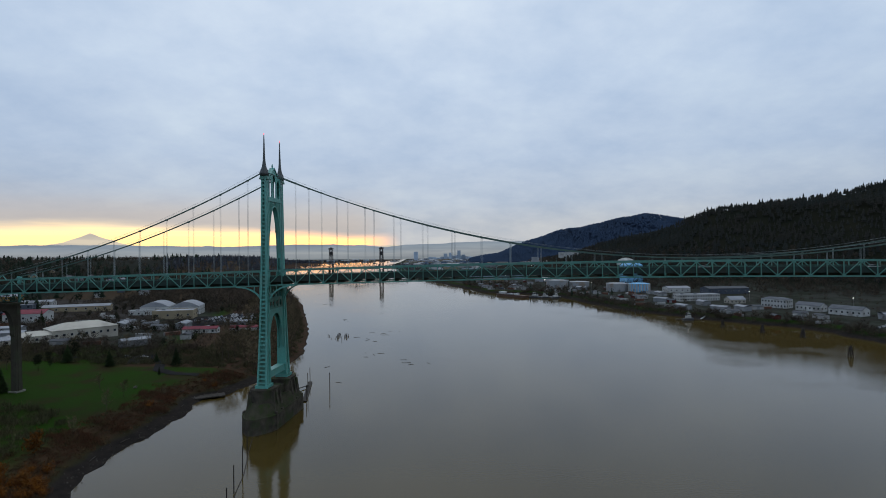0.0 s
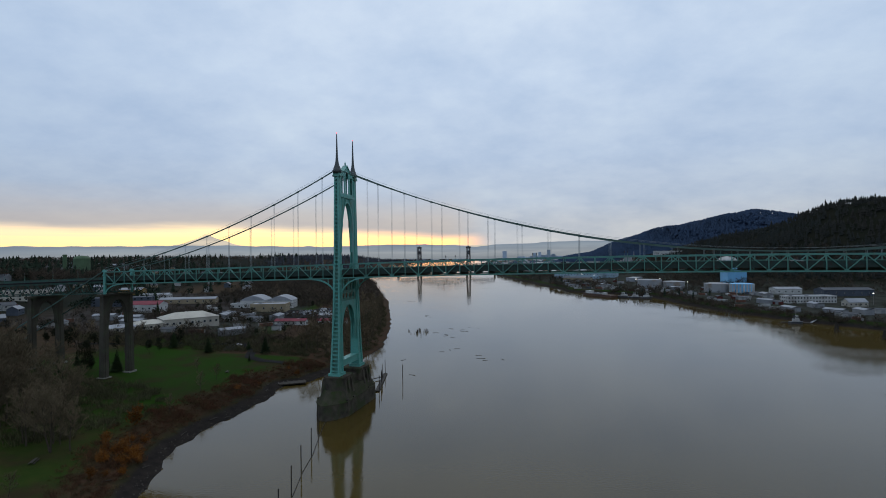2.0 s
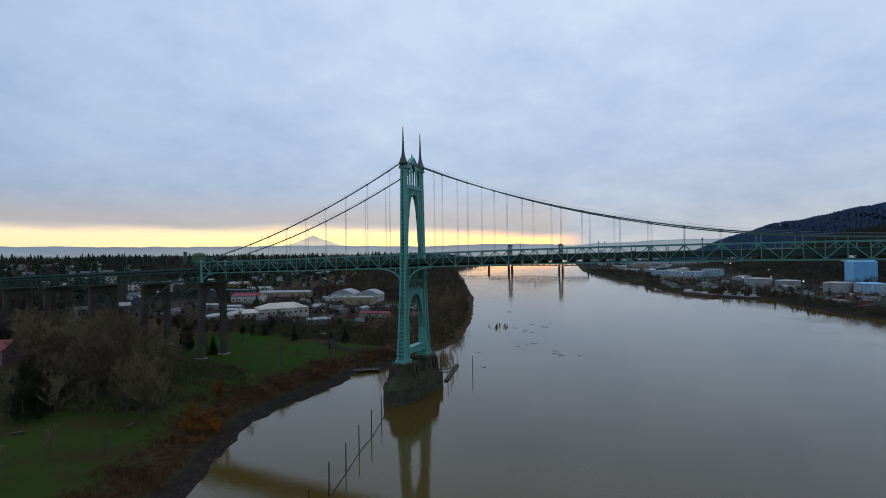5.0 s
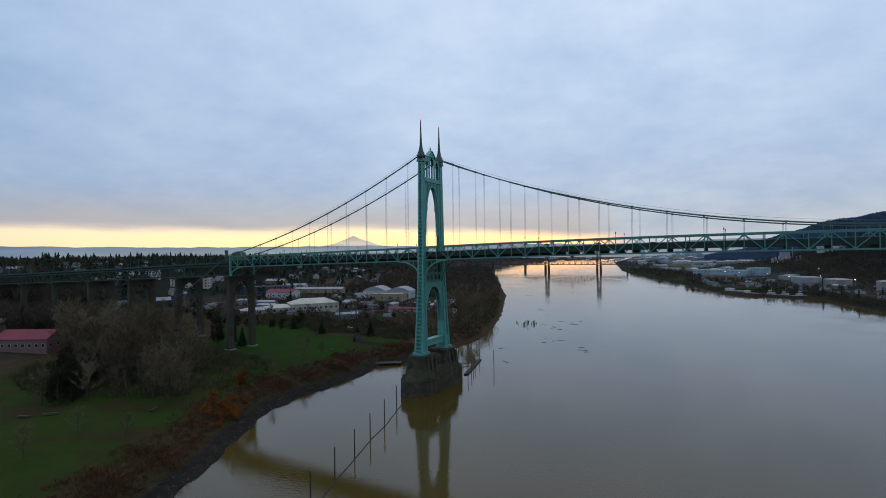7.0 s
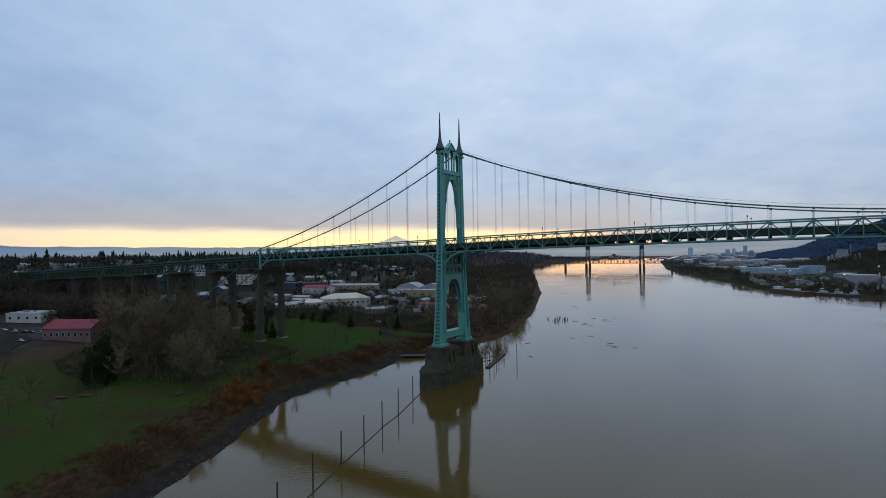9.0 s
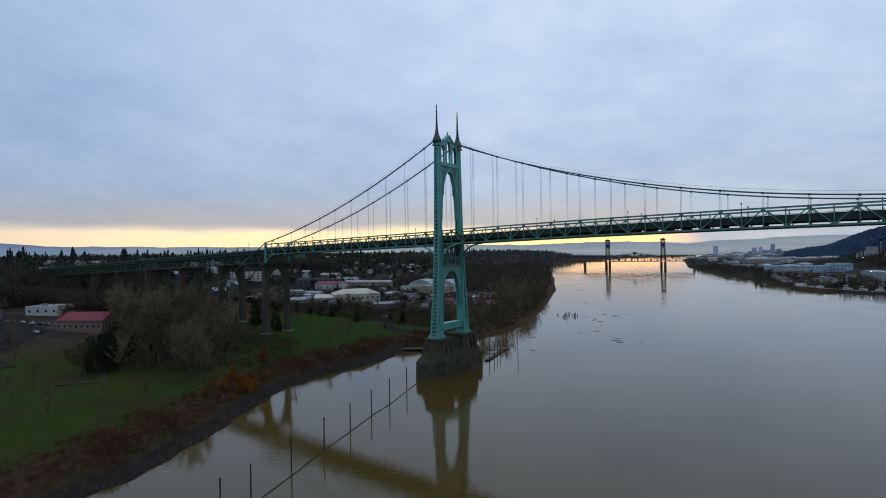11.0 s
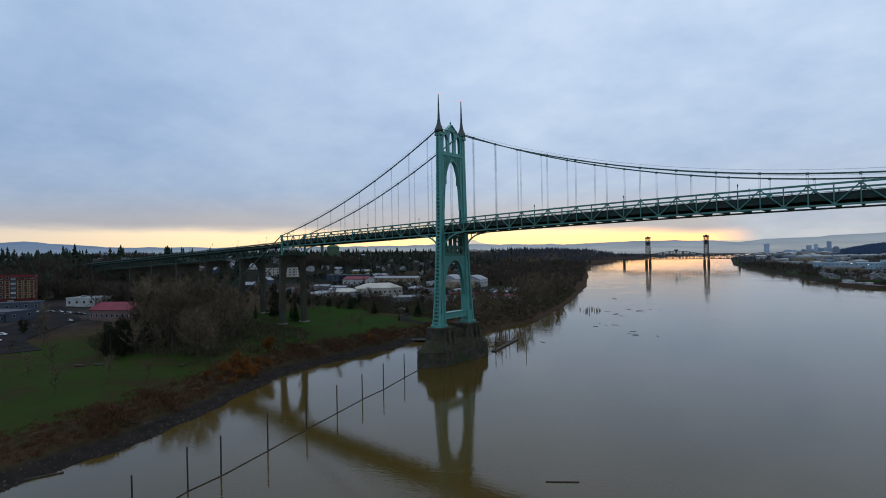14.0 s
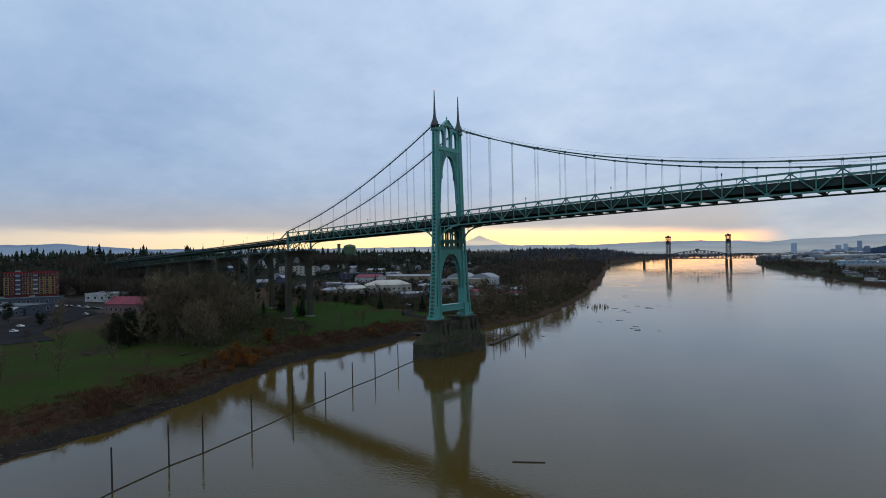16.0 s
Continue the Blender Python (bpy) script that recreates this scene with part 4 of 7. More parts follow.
for s in (-1, 1):
    g = land_z(-229, s * 8)
    an = solid("cable_anchorage", Shape().frustum((-237, -218, s * 8.4 - 4, s * 8.4 + 4), g - 2, (-234, -225, s * 8.4 - 3, s * 8.4 + 3), g + 4), CONCRETE, "massive concrete block holding the cable end", "anchorage", group="cable anchorages")
    an.matrix_world = AXIS
g = land_z(-622, 0)
ab = solid("bridge_abutment", Shape().box(-630, -620, -9.5, 9.5, g - 8, approach_z(-621)), CONCRETE, "concrete abutment where the viaduct meets the bluff", "abutment")
ab.matrix_world = AXIS

# ---- trees and brush ----
rng = random.Random(7)


def bare_tree(height, spread, seed, label, leafy=None):
    """A leafless tree: trunk with limbs, and a crown of branches and fine twigs."""
    r = random.Random(seed)
    t = thing("bare_tree", label, "tree")
    trunk, crown = Shape(), Shape()
    p, lean = Vector((0, 0, -0.4)), Vector((r.uniform(-0.06, 0.06), r.uniform(-0.06, 0.06), 1))
    rad, knots = height * 0.018, []
    for k in range(5):
        q = p + (lean + Vector((r.uniform(-0.1, 0.1), r.uniform(-0.1, 0.1), 0))).normalized() * height * 0.15
        trunk.rod(p, q, rad, rad * 0.78, 5)
        knots.append((q.copy(), rad * 0.78))
        p, rad = q, rad * 0.78

    def blade(a, b, w):
        d = (b - a)
        u = d.cross(Vector((r.uniform(-1, 1), r.uniform(-1, 1), r.uniform(-1, 1)))).normalized() * w
        crown.add([a - u, a + u, b], [(0, 1, 2)])

    limbs = []
    for k in range(13):
        base, br = knots[min(4, 1 + k // 3)]
        a = k * 2.4 + r.uniform(-0.5, 0.5)
        up = r.uniform(0.5, 1.1) + k * 0.07
        d = Vector((math.cos(a), math.sin(a), up)).normalized()
        l = height * spread * r.uniform(0.28, 0.46) * (1.15 - 0.035 * k)
        mid = base + d * l * 0.55
        end = mid + (d + Vector((0, 0, 0.35))).normalized() * l * 0.55
        trunk.rod(base, mid, br * 0.5, br * 0.33, 4)
        trunk.rod(mid, end, br * 0.33, br * 0.1, 3)
        limbs += [(base, mid, d), (mid, end, d)]
    for a, b, d in limbs:
        for k in range(7):
            s = a.lerp(b, r.uniform(0.25, 1.0))
            e = s + (d * 0.7 + Vector((r.uniform(-1, 1), r.uniform(-1, 1), r.uniform(-0.1, 1)))).normalized() * height * r.uniform(0.07, 0.14)
            crown.rod(s, e, height * 0.0030, height * 0.0012, 3)
            for j in range(13):
                f = s.lerp(e, r.uniform(0.2, 1.0))
                g = f + ((e - s).normalized() * 0.6 + Vector((r.uniform(-1, 1), r.uniform(-1, 1), r.uniform(-0.3, 0.9)))).normalized() * height * r.uniform(0.035, 0.085)
                blade(f, g, height * 0.0019)
    part("trunk", trunk, BARK, t)
    part("crown", crown, TWIG, t)
    if leafy:
        lv = Shape()
        for a, b, d in limbs:
            for k in range(26):
                c = a.lerp(b, r.uniform(0.3, 1.1)) + Vector((r.gauss(0, 1), r.gauss(0, 1), r.gauss(0, 1))) * height * 0.06
                u = Vector((r.uniform(-1, 1), r.uniform(-1, 1), r.uniform(-1, 1))).normalized() * 0.28
                w = u.cross(Vector((r.uniform(-1, 1), r.uniform(-1, 1), r.uniform(-1, 1)))).normalized() * 0.28
                lv.add([c - u, c + w, c + u, c - w], [(0, 1, 2, 3)])
        part("leaves", lv, leafy, t, "sparse orange autumn leaves")
    return t


def conifer(height, width, seed, label):
    r = random.Random(seed)
    t = thing("conifer", label, "tree")
    part("trunk", Shape().rod((0, 0, -0.4), (0, 0, height * 0.95), height * 0.017, 0.03, 6), BARK, t)
    crown = Shape()
    tiers = 17
    for k in range(tiers):
        f = k / (tiers - 1)
        z = height * (0.08 + 0.88 * f)
        rad = width * (1 - f) ** 0.85 * r.uniform(0.85, 1.1) + 0.15
        n = 11 if k < 11 else 7
        for i in range(n):
            a = 2 * math.pi * (i + r.uniform(-0.4, 0.4)) / n + k
            l = rad * r.uniform(0.65, 1.15)
            d = Vector((math.cos(a), math.sin(a), 0))
            s = Vector((-d.y, d.x, 0))
            p0 = Vector((0, 0, z + height * 0.035))
            p1 = d * l * 0.55 + Vector((0, 0, z))
            p2 = d * l + Vector((0, 0, z - height * r.uniform(0.015, 0.05)))
            w = l * 0.30 + 0.1
            crown.add([p0, p1 - s * w, p2, p1 + s * w, p1 + Vector((0, 0, 0.12 * w + 0.1))], [(0, 1, 4), (1, 2, 4), (2, 3, 4), (3, 0, 4), (1, 3, 2)])
    part("crown", crown, NEEDLE, t)
    return t


def evergreen(height, width, seed, label):
    """A rounded, dense evergreen: lobes of small leaves round a short trunk."""
    r = random.Random(seed)
    t = thing("evergreen_tree", label, "tree")
    trunk, leaves = Shape().rod((0, 0, -0.4), (0, 0, height * 0.7), height * 0.02, 0.05, 6), Shape()
    for k in range(22):
        f = r.random()
        z = height * (0.14 + 0.74 * f)
        a = r.uniform(0, 6.28)
        q = width * math.sin(math.pi * (0.16 + 0.74 * f)) ** 0.7 * r.uniform(0.3, 0.75)
        c = Vector((q * math.cos(a), q * math.sin(a), z))
        trunk.rod((0, 0, z * 0.8), c, height * 0.006, 0.02, 3)
        rad = width * r.uniform(0.26, 0.44)
        for j in range(190):
            d = Vector((r.gauss(0, 1), r.gauss(0, 1), r.gauss(0, 0.85))).normalized()
            p = c + d * rad * r.uniform(0.7, 1.1)
            u = Vector((r.uniform(-1, 1), r.uniform(-1, 1), r.uniform(-1, 1))).normalized() * r.uniform(0.14, 0.30)
            w = u.cross(d + Vector((r.uniform(-1, 1), r.uniform(-1, 1), r.uniform(-1, 1))) * 0.6).normalized() * r.uniform(0.10, 0.22)
            leaves.add([p - u, p + w, p + u, p - w], [(0, 1, 2, 3)])
    part("trunk", trunk, BARK, t)
    part("crown", leaves, HOLLY, t)
    return t


def bush(size, seed, mat, label):
    r = random.Random(seed)
    b = thing("bush", label, "bush")
    stems, leaves = Shape(), Shape()
    for k in range(16):
        a = r.uniform(0, 6.28)
        e = Vector((math.cos(a) * size * r.uniform(0.2, 0.9), math.sin(a) * size * r.uniform(0.2, 0.9), size * r.uniform(0.7, 1.5)))
        stems.rod((0, 0, -0.2), e, size * 0.02, 0.02, 3)
        for j in range(30):
            c = e * r.uniform(0.35, 1.05) + Vector((r.gauss(0, 1), r.gauss(0, 1), r.gauss(0, 0.8))) * size * 0.2
            u = Vector((r.uniform(-1, 1), r.uniform(-1, 1), r.uniform(-1, 1))).normalized() * 0.15
            w = u.cross(Vector((r.uniform(-1, 1), r.uniform(-1, 1), r.uniform(-1, 1)))).normalized() * 0.15
            leaves.add([c - u, c + w, c + u, c - w], [(0, 1, 2, 3)])
    part("stems", stems, BARK, b)
    part("leaves", leaves, mat, b)
    return b


def set_down(proto, spots, group, used):
    """Stands copies of the prototypes on the ground at the spots (x, y, scale)."""
    for i, (x, y, s) in enumerate(spots):
        ob = proto[i % len(proto)]
        m = pose(x, y, gz(x, y) - 0.1, 0, 0, rng.uniform(0, 360)) @ Matrix.Scale(s, 4)
        if ob in used:
            c = copy_thing(ob, m @ Matrix.Scale(1 / ob.scale[0], 4))
            c.matrix_basis = m
        else:
            ob.matrix_basis = m
            used.add(ob)
            c = ob
        tagged(c, group=group)


used = set()
BARE = [bare_tree(16, 1.0, 11 + k, "leafless brown deciduous tree on the river bank") for k in range(5)]
YELLOW = [bare_tree(8, 1.1, 40 + k, "small tree with thin orange autumn leaves by the bank", LEAF_OR) for k in range(2)]
BROAD = [evergreen(16, 5.0, 70 + k, "broad dark evergreen tree at the edge of the lawn") for k in range(3)]
FIRS = [conifer(15, 3.4, 60 + k, "dark green conifer standing in the park") for k in range(3)]

def by_viaduct(x, y, w):
    return (np.abs(np.asarray(y) + 0.0866 * np.asarray(x)) < w) & (np.asarray(x) > -625)


spots = []
while len(spots) < 92:                                    # the grove in the park, thinning out towards the bank
    x, y = rng.gauss(-142, 34), rng.gauss(-56, 27)
    edge = (x + 84) * 70 + (y + 78) * 66                  # grows towards the open lawn
    if edge > 0 or edge > -1100 and rng.random() < 0.45 or by_viaduct(x, y, 10) or (x - 136) * 0.418 + (y + 213) * 0.908 < 8:
        continue
    spots.append((x, y, rng.choice((0.8, 1.0, 1.2, 1.35, 1.5, 1.65)) * rng.uniform(0.92, 1.08)))
while len(spots) < 108:
    x, y = rng.uniform(-112, -62), rng.uniform(-92, -40)
    if -400 < (x + 84) * 70 + (y + 78) * 66 < 1000:
        spots.append((x, y, rng.uniform(0.75, 1.3)))
set_down(BARE, spots, "bare trees in the riverside grove", used)
spots = [(-56, -143, 0.62), (-71, -155, 0.6), (-64, -124, 0.5), (-90, -140, 0.55), (-50, -118, 0.42), (-104, -128, 0.6), (-62, -40, 0.5), (-70, -8, 0.55), (-76, 14, 0.5), (-98, 30, 0.45), (-60, 20, 0.35), (-170, 60, 0.8), (-182, 88, 0.7), (-160, 98, 0.7), (-205, 60, 0.9), (-150, 112, 0.6), (-140, 122, 0.6), (-128, 128, 0.65), (-110, 122, 0.6), (-170, 120, 0.7), (-190, 100, 0.8), (-185, 30, 0.9), (-200, 15, 0.9), (-178, -20, 1.0), (-210, -20, 1.0), (-232, 20, 1.0), (-240, -60, 0.9), (-215, -95, 0.8), (-190, -105, 0.7), (-165, -112, 0.6), (-240, 60, 0.9), (-222, 90, 0.8)]
spots += [(-98, -100, 0.9), (-110, -109, 0.8), (-115, -90, 1.25), (-94, -92, 0.75), (-124, -99, 0.9)]
spots += [(rng.uniform(-262, -160), rng.uniform(-14, 4), rng.uniform(0.8, 1.25)) for _ in range(14)]
set_down(BARE, spots, "scattered bare trees in the park", used)
spots = []
while len(spots) < 105:                                  # woods on the bank beyond the bridge
    y = rng.uniform(78, 420)
    x = float(left_x(y)) - rng.uniform(7, 62 if y > 140 else 40)
    if -112 < x < -84 and 170 < y < 225:
        continue
    spots.append((x, y, rng.uniform(0.7, 1.15)))
set_down(BARE, spots, "bare trees in the bank woods", used)
set_down(YELLOW, [(-62, -58.5, 1.0), (-48, -90, 0.5), (-49, -79, 0.6), (-52, -84, 0.5), (-227, 20, 1.3), (-57, -78, 0.6), (-42, -100, 0.5)], "autumn trees", used)
CONES = [conifer(12, 4.3, 90 + k, "dark broad conifer beside the park drive") for k in range(3)]
set_down(CONES, [(-84, 78.4, 0.95), (-122, 75.5, 0.85), (-150, 80, 0.95), (-138, 18, 1.0), (-100, 86, 0.5)], "conifers beside the park drive", used)
set_down(FIRS, [(-82, 56, 0.32), (-158, 2, 0.7), (-150, 24, 0.7), (-172, 45, 0.7), (-165, 20, 0.6), (-276, 224, 0.9), (-268, 215, 0.7)], "park conifers", used)
set_down(BROAD, [(-104, -107, 0.95), (-111, -101, 1.25), (-118, -95, 1.05), (-107, -96, 0.75), (-101, -104, 0.55), (-122, -84, 0.9), (-128, -91, 0.65), (-160, -70, 1.0), (-176, -52, 1.1), (-150, 10, 1.1), (-205, -108, 0.6), (-232, -116, 0.8)], "broad evergreens in the park", used)
BUSHES = [bush(2.2, 80 + k, LEAF_OR, "low orange autumn bush on the bank") for k in range(3)]
spots = [(float(left_x(y)) - rng.uniform(8, 18), y, rng.uniform(0.6, 1.25)) for y in [rng.gauss(-86, 10) for _ in range(16)]]
spots += [(float(left_x(y)) - rng.uniform(8, 17), y, rng.uniform(0.5, 0.9)) for y in [rng.uniform(-60, 60) for _ in range(5)]]
set_down(BUSHES, spots, "orange bushes along the bank", used)


def scatter(name, mat, template, spots, label, category):
    """Many plants joined in one mesh; a template is a list of (verts, faces) in unit size."""
    V, F, n = [], [], 0
    r = random.Random(len(spots))
    tpl = [(np.array(v), np.array(f)) for v, f in template]
    by_n = {}
    for x, y, z, h, w in spots:
        v, f = tpl[r.randrange(len(tpl))]
        a = r.uniform(0, 6.28)
        c, s = math.cos(a), math.sin(a)
        p = np.empty_like(v)
        p[:, 0] = (v[:, 0] * c - v[:, 1] * s) * w + x
        p[:, 1] = (v[:, 0] * s + v[:, 1] * c) * w + y
        p[:, 2] = v[:, 2] * h + z
        V.append(p)
        F.append(f + n)
        n += len(v)
    V, F = np.concatenate(V), np.concatenate(F)
    me = bpy.data.meshes.new(name)
    me.vertices.add(len(V))
    me.vertices.foreach_set("co", V.astype(np.float32).ravel())
    me.loops.add(F.size)
    me.loops.foreach_set("vertex_index", F.astype(np.int32).ravel())
    me.polygons.add(len(F))
    me.polygons.foreach_set("loop_start", np.arange(0, F.size, 3, dtype=np.int32))
    me.update(calc_edges=True)
    me.validate()
    me.materials.append(mat)
    return tagged(new(name, me), label, category, kind="stuff")


def fir_template(seed, tiers=4, n=7):
    r = random.Random(seed)
    v, f = [], []
    for k in range(tiers):
        z0, z1 = 0.08 + 0.82 * k / tiers, min(1.0, 0.08 + 0.82 * k / tiers + 1.5 / tiers * 0.75)
        if k == tiers - 1:
            z1 = 1.0
        rad = 0.5 * (1 - k / tiers) ** 0.8 + 0.03
        b = len(v)
        v.append((r.uniform(-0.02, 0.02), r.uniform(-0.02, 0.02), z1))
        for i in range(n):
            a = 6.283 * i / n + k
            q = rad * r.uniform(0.6, 1.2)
            v.append((q * math.cos(a), q * math.sin(a), z0 + r.uniform(-0.04, 0.05)))
        f += [(b, b + 1 + i, b + 1 + (i + 1) % n) for i in range(n)]
    return v, f


def haze_tree_template(seed, n=46, wide=0.030):
    """A leafless crown at a distance: a trunk and many thin upward twigs."""
    r = random.Random(seed)
    v, f = [(-0.02, 0, 0), (0.02, 0, 0), (0, 0.02, 0), (0, 0, 0.75)], [(0, 1, 3), (1, 2, 3), (2, 0, 3)]
    for k in range(n):
        a, q = r.uniform(0, 6.28), r.random() ** 0.6
        zc = r.uniform(0.22, 0.8)
        rad = 0.5 * math.sin(min(1, (zc - 0.1) / 0.8) * math.pi) ** 0.6 * q
        p = Vector((rad * math.cos(a) * 0.55, rad * math.sin(a) * 0.55, zc - 0.08))
        e = p + Vector((math.cos(a) * r.uniform(0.05, 0.3), math.sin(a) * r.uniform(0.05, 0.3), r.uniform(0.10, 0.24)))
        u = Vector((r.uniform(-1, 1), r.uniform(-1, 1), r.uniform(-0.5, 0.5))).normalized() * wide
        b = len(v)
        v += [tuple(p - u), tuple(p + u), tuple(e)]
        f.append((b, b + 1, b + 2))
    return v, f


def brush_template(seed, n=60):
    r = random.Random(seed)
    v, f = [], []
    for k in range(n):
        a, q = r.uniform(0, 6.28), r.random() ** 0.5
        p = Vector((q * 0.5 * math.cos(a), q * 0.5 * math.sin(a), r.uniform(0, 0.4)))
        e = p + Vector((r.uniform(-0.2, 0.2), r.uniform(-0.2, 0.2), r.uniform(0.25, 0.6)))
        u = Vector((r.uniform(-1, 1), r.uniform(-1, 1), r.uniform(-0.5, 0.5))).normalized() * 0.022
        b = len(v)
        v += [tuple(p - u), tuple(p + u), tuple(e)]
        f.append((b, b + 1, b + 2))
    return v, f


def round_template(seed, n=46, leaf=0.10):
    """A rounded leafy crown at a distance, of small tilted leaves."""
    r = random.Random(seed)
    v, f = [(-0.02, 0, 0), (0.02, 0, 0), (0, 0.02, 0), (0, 0, 0.6)], [(0, 1, 3), (1, 2, 3), (2, 0, 3)]
    lobes = [(r.uniform(-0.22, 0.22), r.uniform(-0.22, 0.22), r.uniform(0.3, 0.78)) for _ in range(5)]
    for k in range(n):
        c = Vector(lobes[k % 5])
        d = Vector((r.gauss(0, 1), r.gauss(0, 1), r.gauss(0, 1))).normalized()
        p = c + d * r.uniform(0.14, 0.24)
        u = Vector((r.uniform(-1, 1), r.uniform(-1, 1), r.uniform(-1, 1))).normalized() * leaf
        w = u.cross(d).normalized() * leaf
        b = len(v)
        v += [tuple(p - u), tuple(p + u), tuple(p + w)]
        f.append((b, b + 1, b + 2))
    return v, f


FIR_T = [fir_template(k, 4 + k % 3, 7) for k in range(6)]
HILL_T = [fir_template(20 + k, 3, 5) for k in range(6)]
TINY_T = [fir_template(40 + k, 2, 5) for k in range(4)]
ROUND_T = [round_template(k) for k in range(6)]
LEAFY_T = [round_template(60 + k, 420, 0.045) for k in range(5)]
HAZE_T = [haze_tree_template(k) for k in range(6)]
FINE_T = [haze_tree_template(50 + k, 110, 0.014) for k in range(6)]
BRUSH_T = [brush_template(k) for k in range(6)]
LIFT_Y = 1525.0


def between(a, v, b):
    return (v > a) & (v < b)


def taken(x, y):
    """Yards, lots and lawns that stay clear of woods."""
    x, y = np.asarray(x), np.asarray(y)
    return (between(-345, x, -95) & between(95, y, 470)) | (between(-350, x, -225) & between(-140, y, 20)) | (between(-400, x, -340) & between(-120, y, -25)) | by_viaduct(x, y, 14)


def plant(n, xs, ys, hs, ws, keep):
    g = np.random.RandomState(n)
    out = np.zeros((0, 2))
    while len(out) < n:
        x, y = g.uniform(*xs, 4 * n), g.uniform(*ys, 4 * n)
        ok = keep(x, y)
        out = np.concatenate([out, np.stack([x[ok], y[ok]], 1)])
    x, y = out[:n].T
    h = g.uniform(*hs, n)
    return list(zip(x, y, ground_z(x, y) - 0.3, h, h * g.uniform(*ws, n)))


def dist_left(x, y):
    return left_x(y) - x


def near_hill(x, y):
    return ridge(np.asarray(x, float), np.asarray(y, float), NEAR_RIDGE, 330)


def far_hill(x, y):
    return ridge(np.asarray(x, float), np.asarray(y, float), FAR_RIDGE, 265)


bank = []
for k in range(4200):
    y = rng.uniform(-255, 72)
    d = rng.triangular(6.5, 28, 12)
    x = float(left_x(y)) - d
    h = rng.uniform(0.7, 1.7) + (1.8 * rng.random() if math.sin(y * 0.13) + math.sin(y * 0.31 + 2) > 0.4 else 0)
    bank.append((x, y, gz(x, y) - 0.2, h, h * rng.uniform(1.0, 1.8)))
scatter("bank_brush", LEAF_BR, BRUSH_T, bank[::2], "tangled brown winter brush along the muddy bank", "brush")
scatter("dry_grass", STRAW, BRUSH_T, [(x, y, z, h * 0.6, w) for x, y, z, h, w in bank[1::2]], "pale dry grass and reeds along the bank", "grass")
under = plant(2300, (-240, -60), (-150, 130), (0.8, 4.2), (1.0, 1.8), lambda x, y: (((x + 128) / 62) ** 2 + ((y + 52) / 48) ** 2 < 1) | ((y > 78) & (dist_left(x, y) > 30)))
under += plant(2200, (-130, -20), (75, 420), (1.0, 3.5), (0.9, 1.6), lambda x, y: between(5, dist_left(x, y), 62))
scatter("undergrowth", SCRUB, BRUSH_T, under, "grey-brown leafless undergrowth beneath the trees", "brush")
tall = []
woods = plant(1500, (-560, -60), (400, 1450), (10, 18), (0.7, 1.0), lambda x, y: between(8, dist_left(x, y), 230))
tall += plant(520, (-560, -385), (-80, 110), (15, 25), (0.6, 0.85), lambda x, y: ~by_viaduct(x, y, 11))
woods += plant(1500, (-1300, -150), (-420, 1100), (4.5, 13), (0.7, 1.1), lambda x, y: (dist_left(x, y) > 130) & ~taken(x, y) & ((np.sin(x * 0.02) * np.sin(y * 0.023 + 2) > -0.3) | (dist_left(x, y) > 700)))
woods += plant(260, (-290, -95), (92, 140), (3, 8), (0.8, 1.2), lambda x, y: dist_left(x, y) > 30)
woods += plant(220, (-330, -110), (196, 256), (3, 8), (0.8, 1.2), lambda x, y: ~between(-145, x, -105))
woods += plant(260, (-345, -95), (340, 470), (5, 11), (0.8, 1.1), lambda x, y: dist_left(x, y) > 60)
tall += plant(330, (-460, -262), (-40, 36), (12, 21), (0.7, 1.0), lambda x, y: between(-48, y + 0.0866 * x, -11))
tall += plant(150, (-300, -188), (-22, 16), (9, 17), (0.7, 1.0), lambda x, y: between(-42, y + 0.0866 * x, -11))
tall += plant(140, (-680, -560), (400, 560), (17, 26), (0.7, 0.9), lambda x, y: np.hypot(x + 681, y - 553) > 18)
woods += plant(2500, (-3200, -500), (100, 3600), (13, 24), (0.8, 1.2), lambda x, y: dist_left(x, y) > 200)
woods += plant(900, (-70, 480), (150, 1450), (5, 11), (0.8, 1.2), lambda x, y: between(5, x - right_x(y), np.where(y < 600, 26, 110)))
woods += plant(420, (260, 700), (120, 900), (2.5, 7), (0.9, 1.4), lambda x, y: (x - right_x(y) > 60) & (near_hill(x, y) < 40))
woods += plant(2300, (300, 900), (150, 1500), (8, 15), (0.8, 1.1), lambda x, y: between(6, near_hill(x, y), 70) & (x - right_x(y) > 85))
woods += plant(700, (200, 520), (100, 700), (3, 7), (1.0, 1.4), lambda x, y: between(4, x - right_x(y), 24))
woods += plant(1000, (-100, 900), (650, 2600), (4, 9), (0.9, 1.4), lambda x, y: between(30, x - right_x(y), 700) & (near_hill(x, y) < 30))
woods += plant(420, (60, 190), (-900, -420), (9, 15), (0.8, 1.1), lambda x, y: dist_left(x, y) > 15)
BUILT = ((-201, 166, 27), (-220, 143, 20), (-229, 124, 16), (-300, 240, 22), (-318, 330, 36), (-190, 284, 24), (-232, 330, 23), (-203, 338, 23), (-217, 311, 30), (-125, 199, 18), (-96, 221, 17), (-140, 300, 48))
woods += plant(430, (-345, -90), (112, 470), (4, 10), (0.8, 1.2), lambda x, y: np.all([np.hypot(x - a, y - b) > q for a, b, q in BUILT], axis=0) & (dist_left(x, y) > 40))
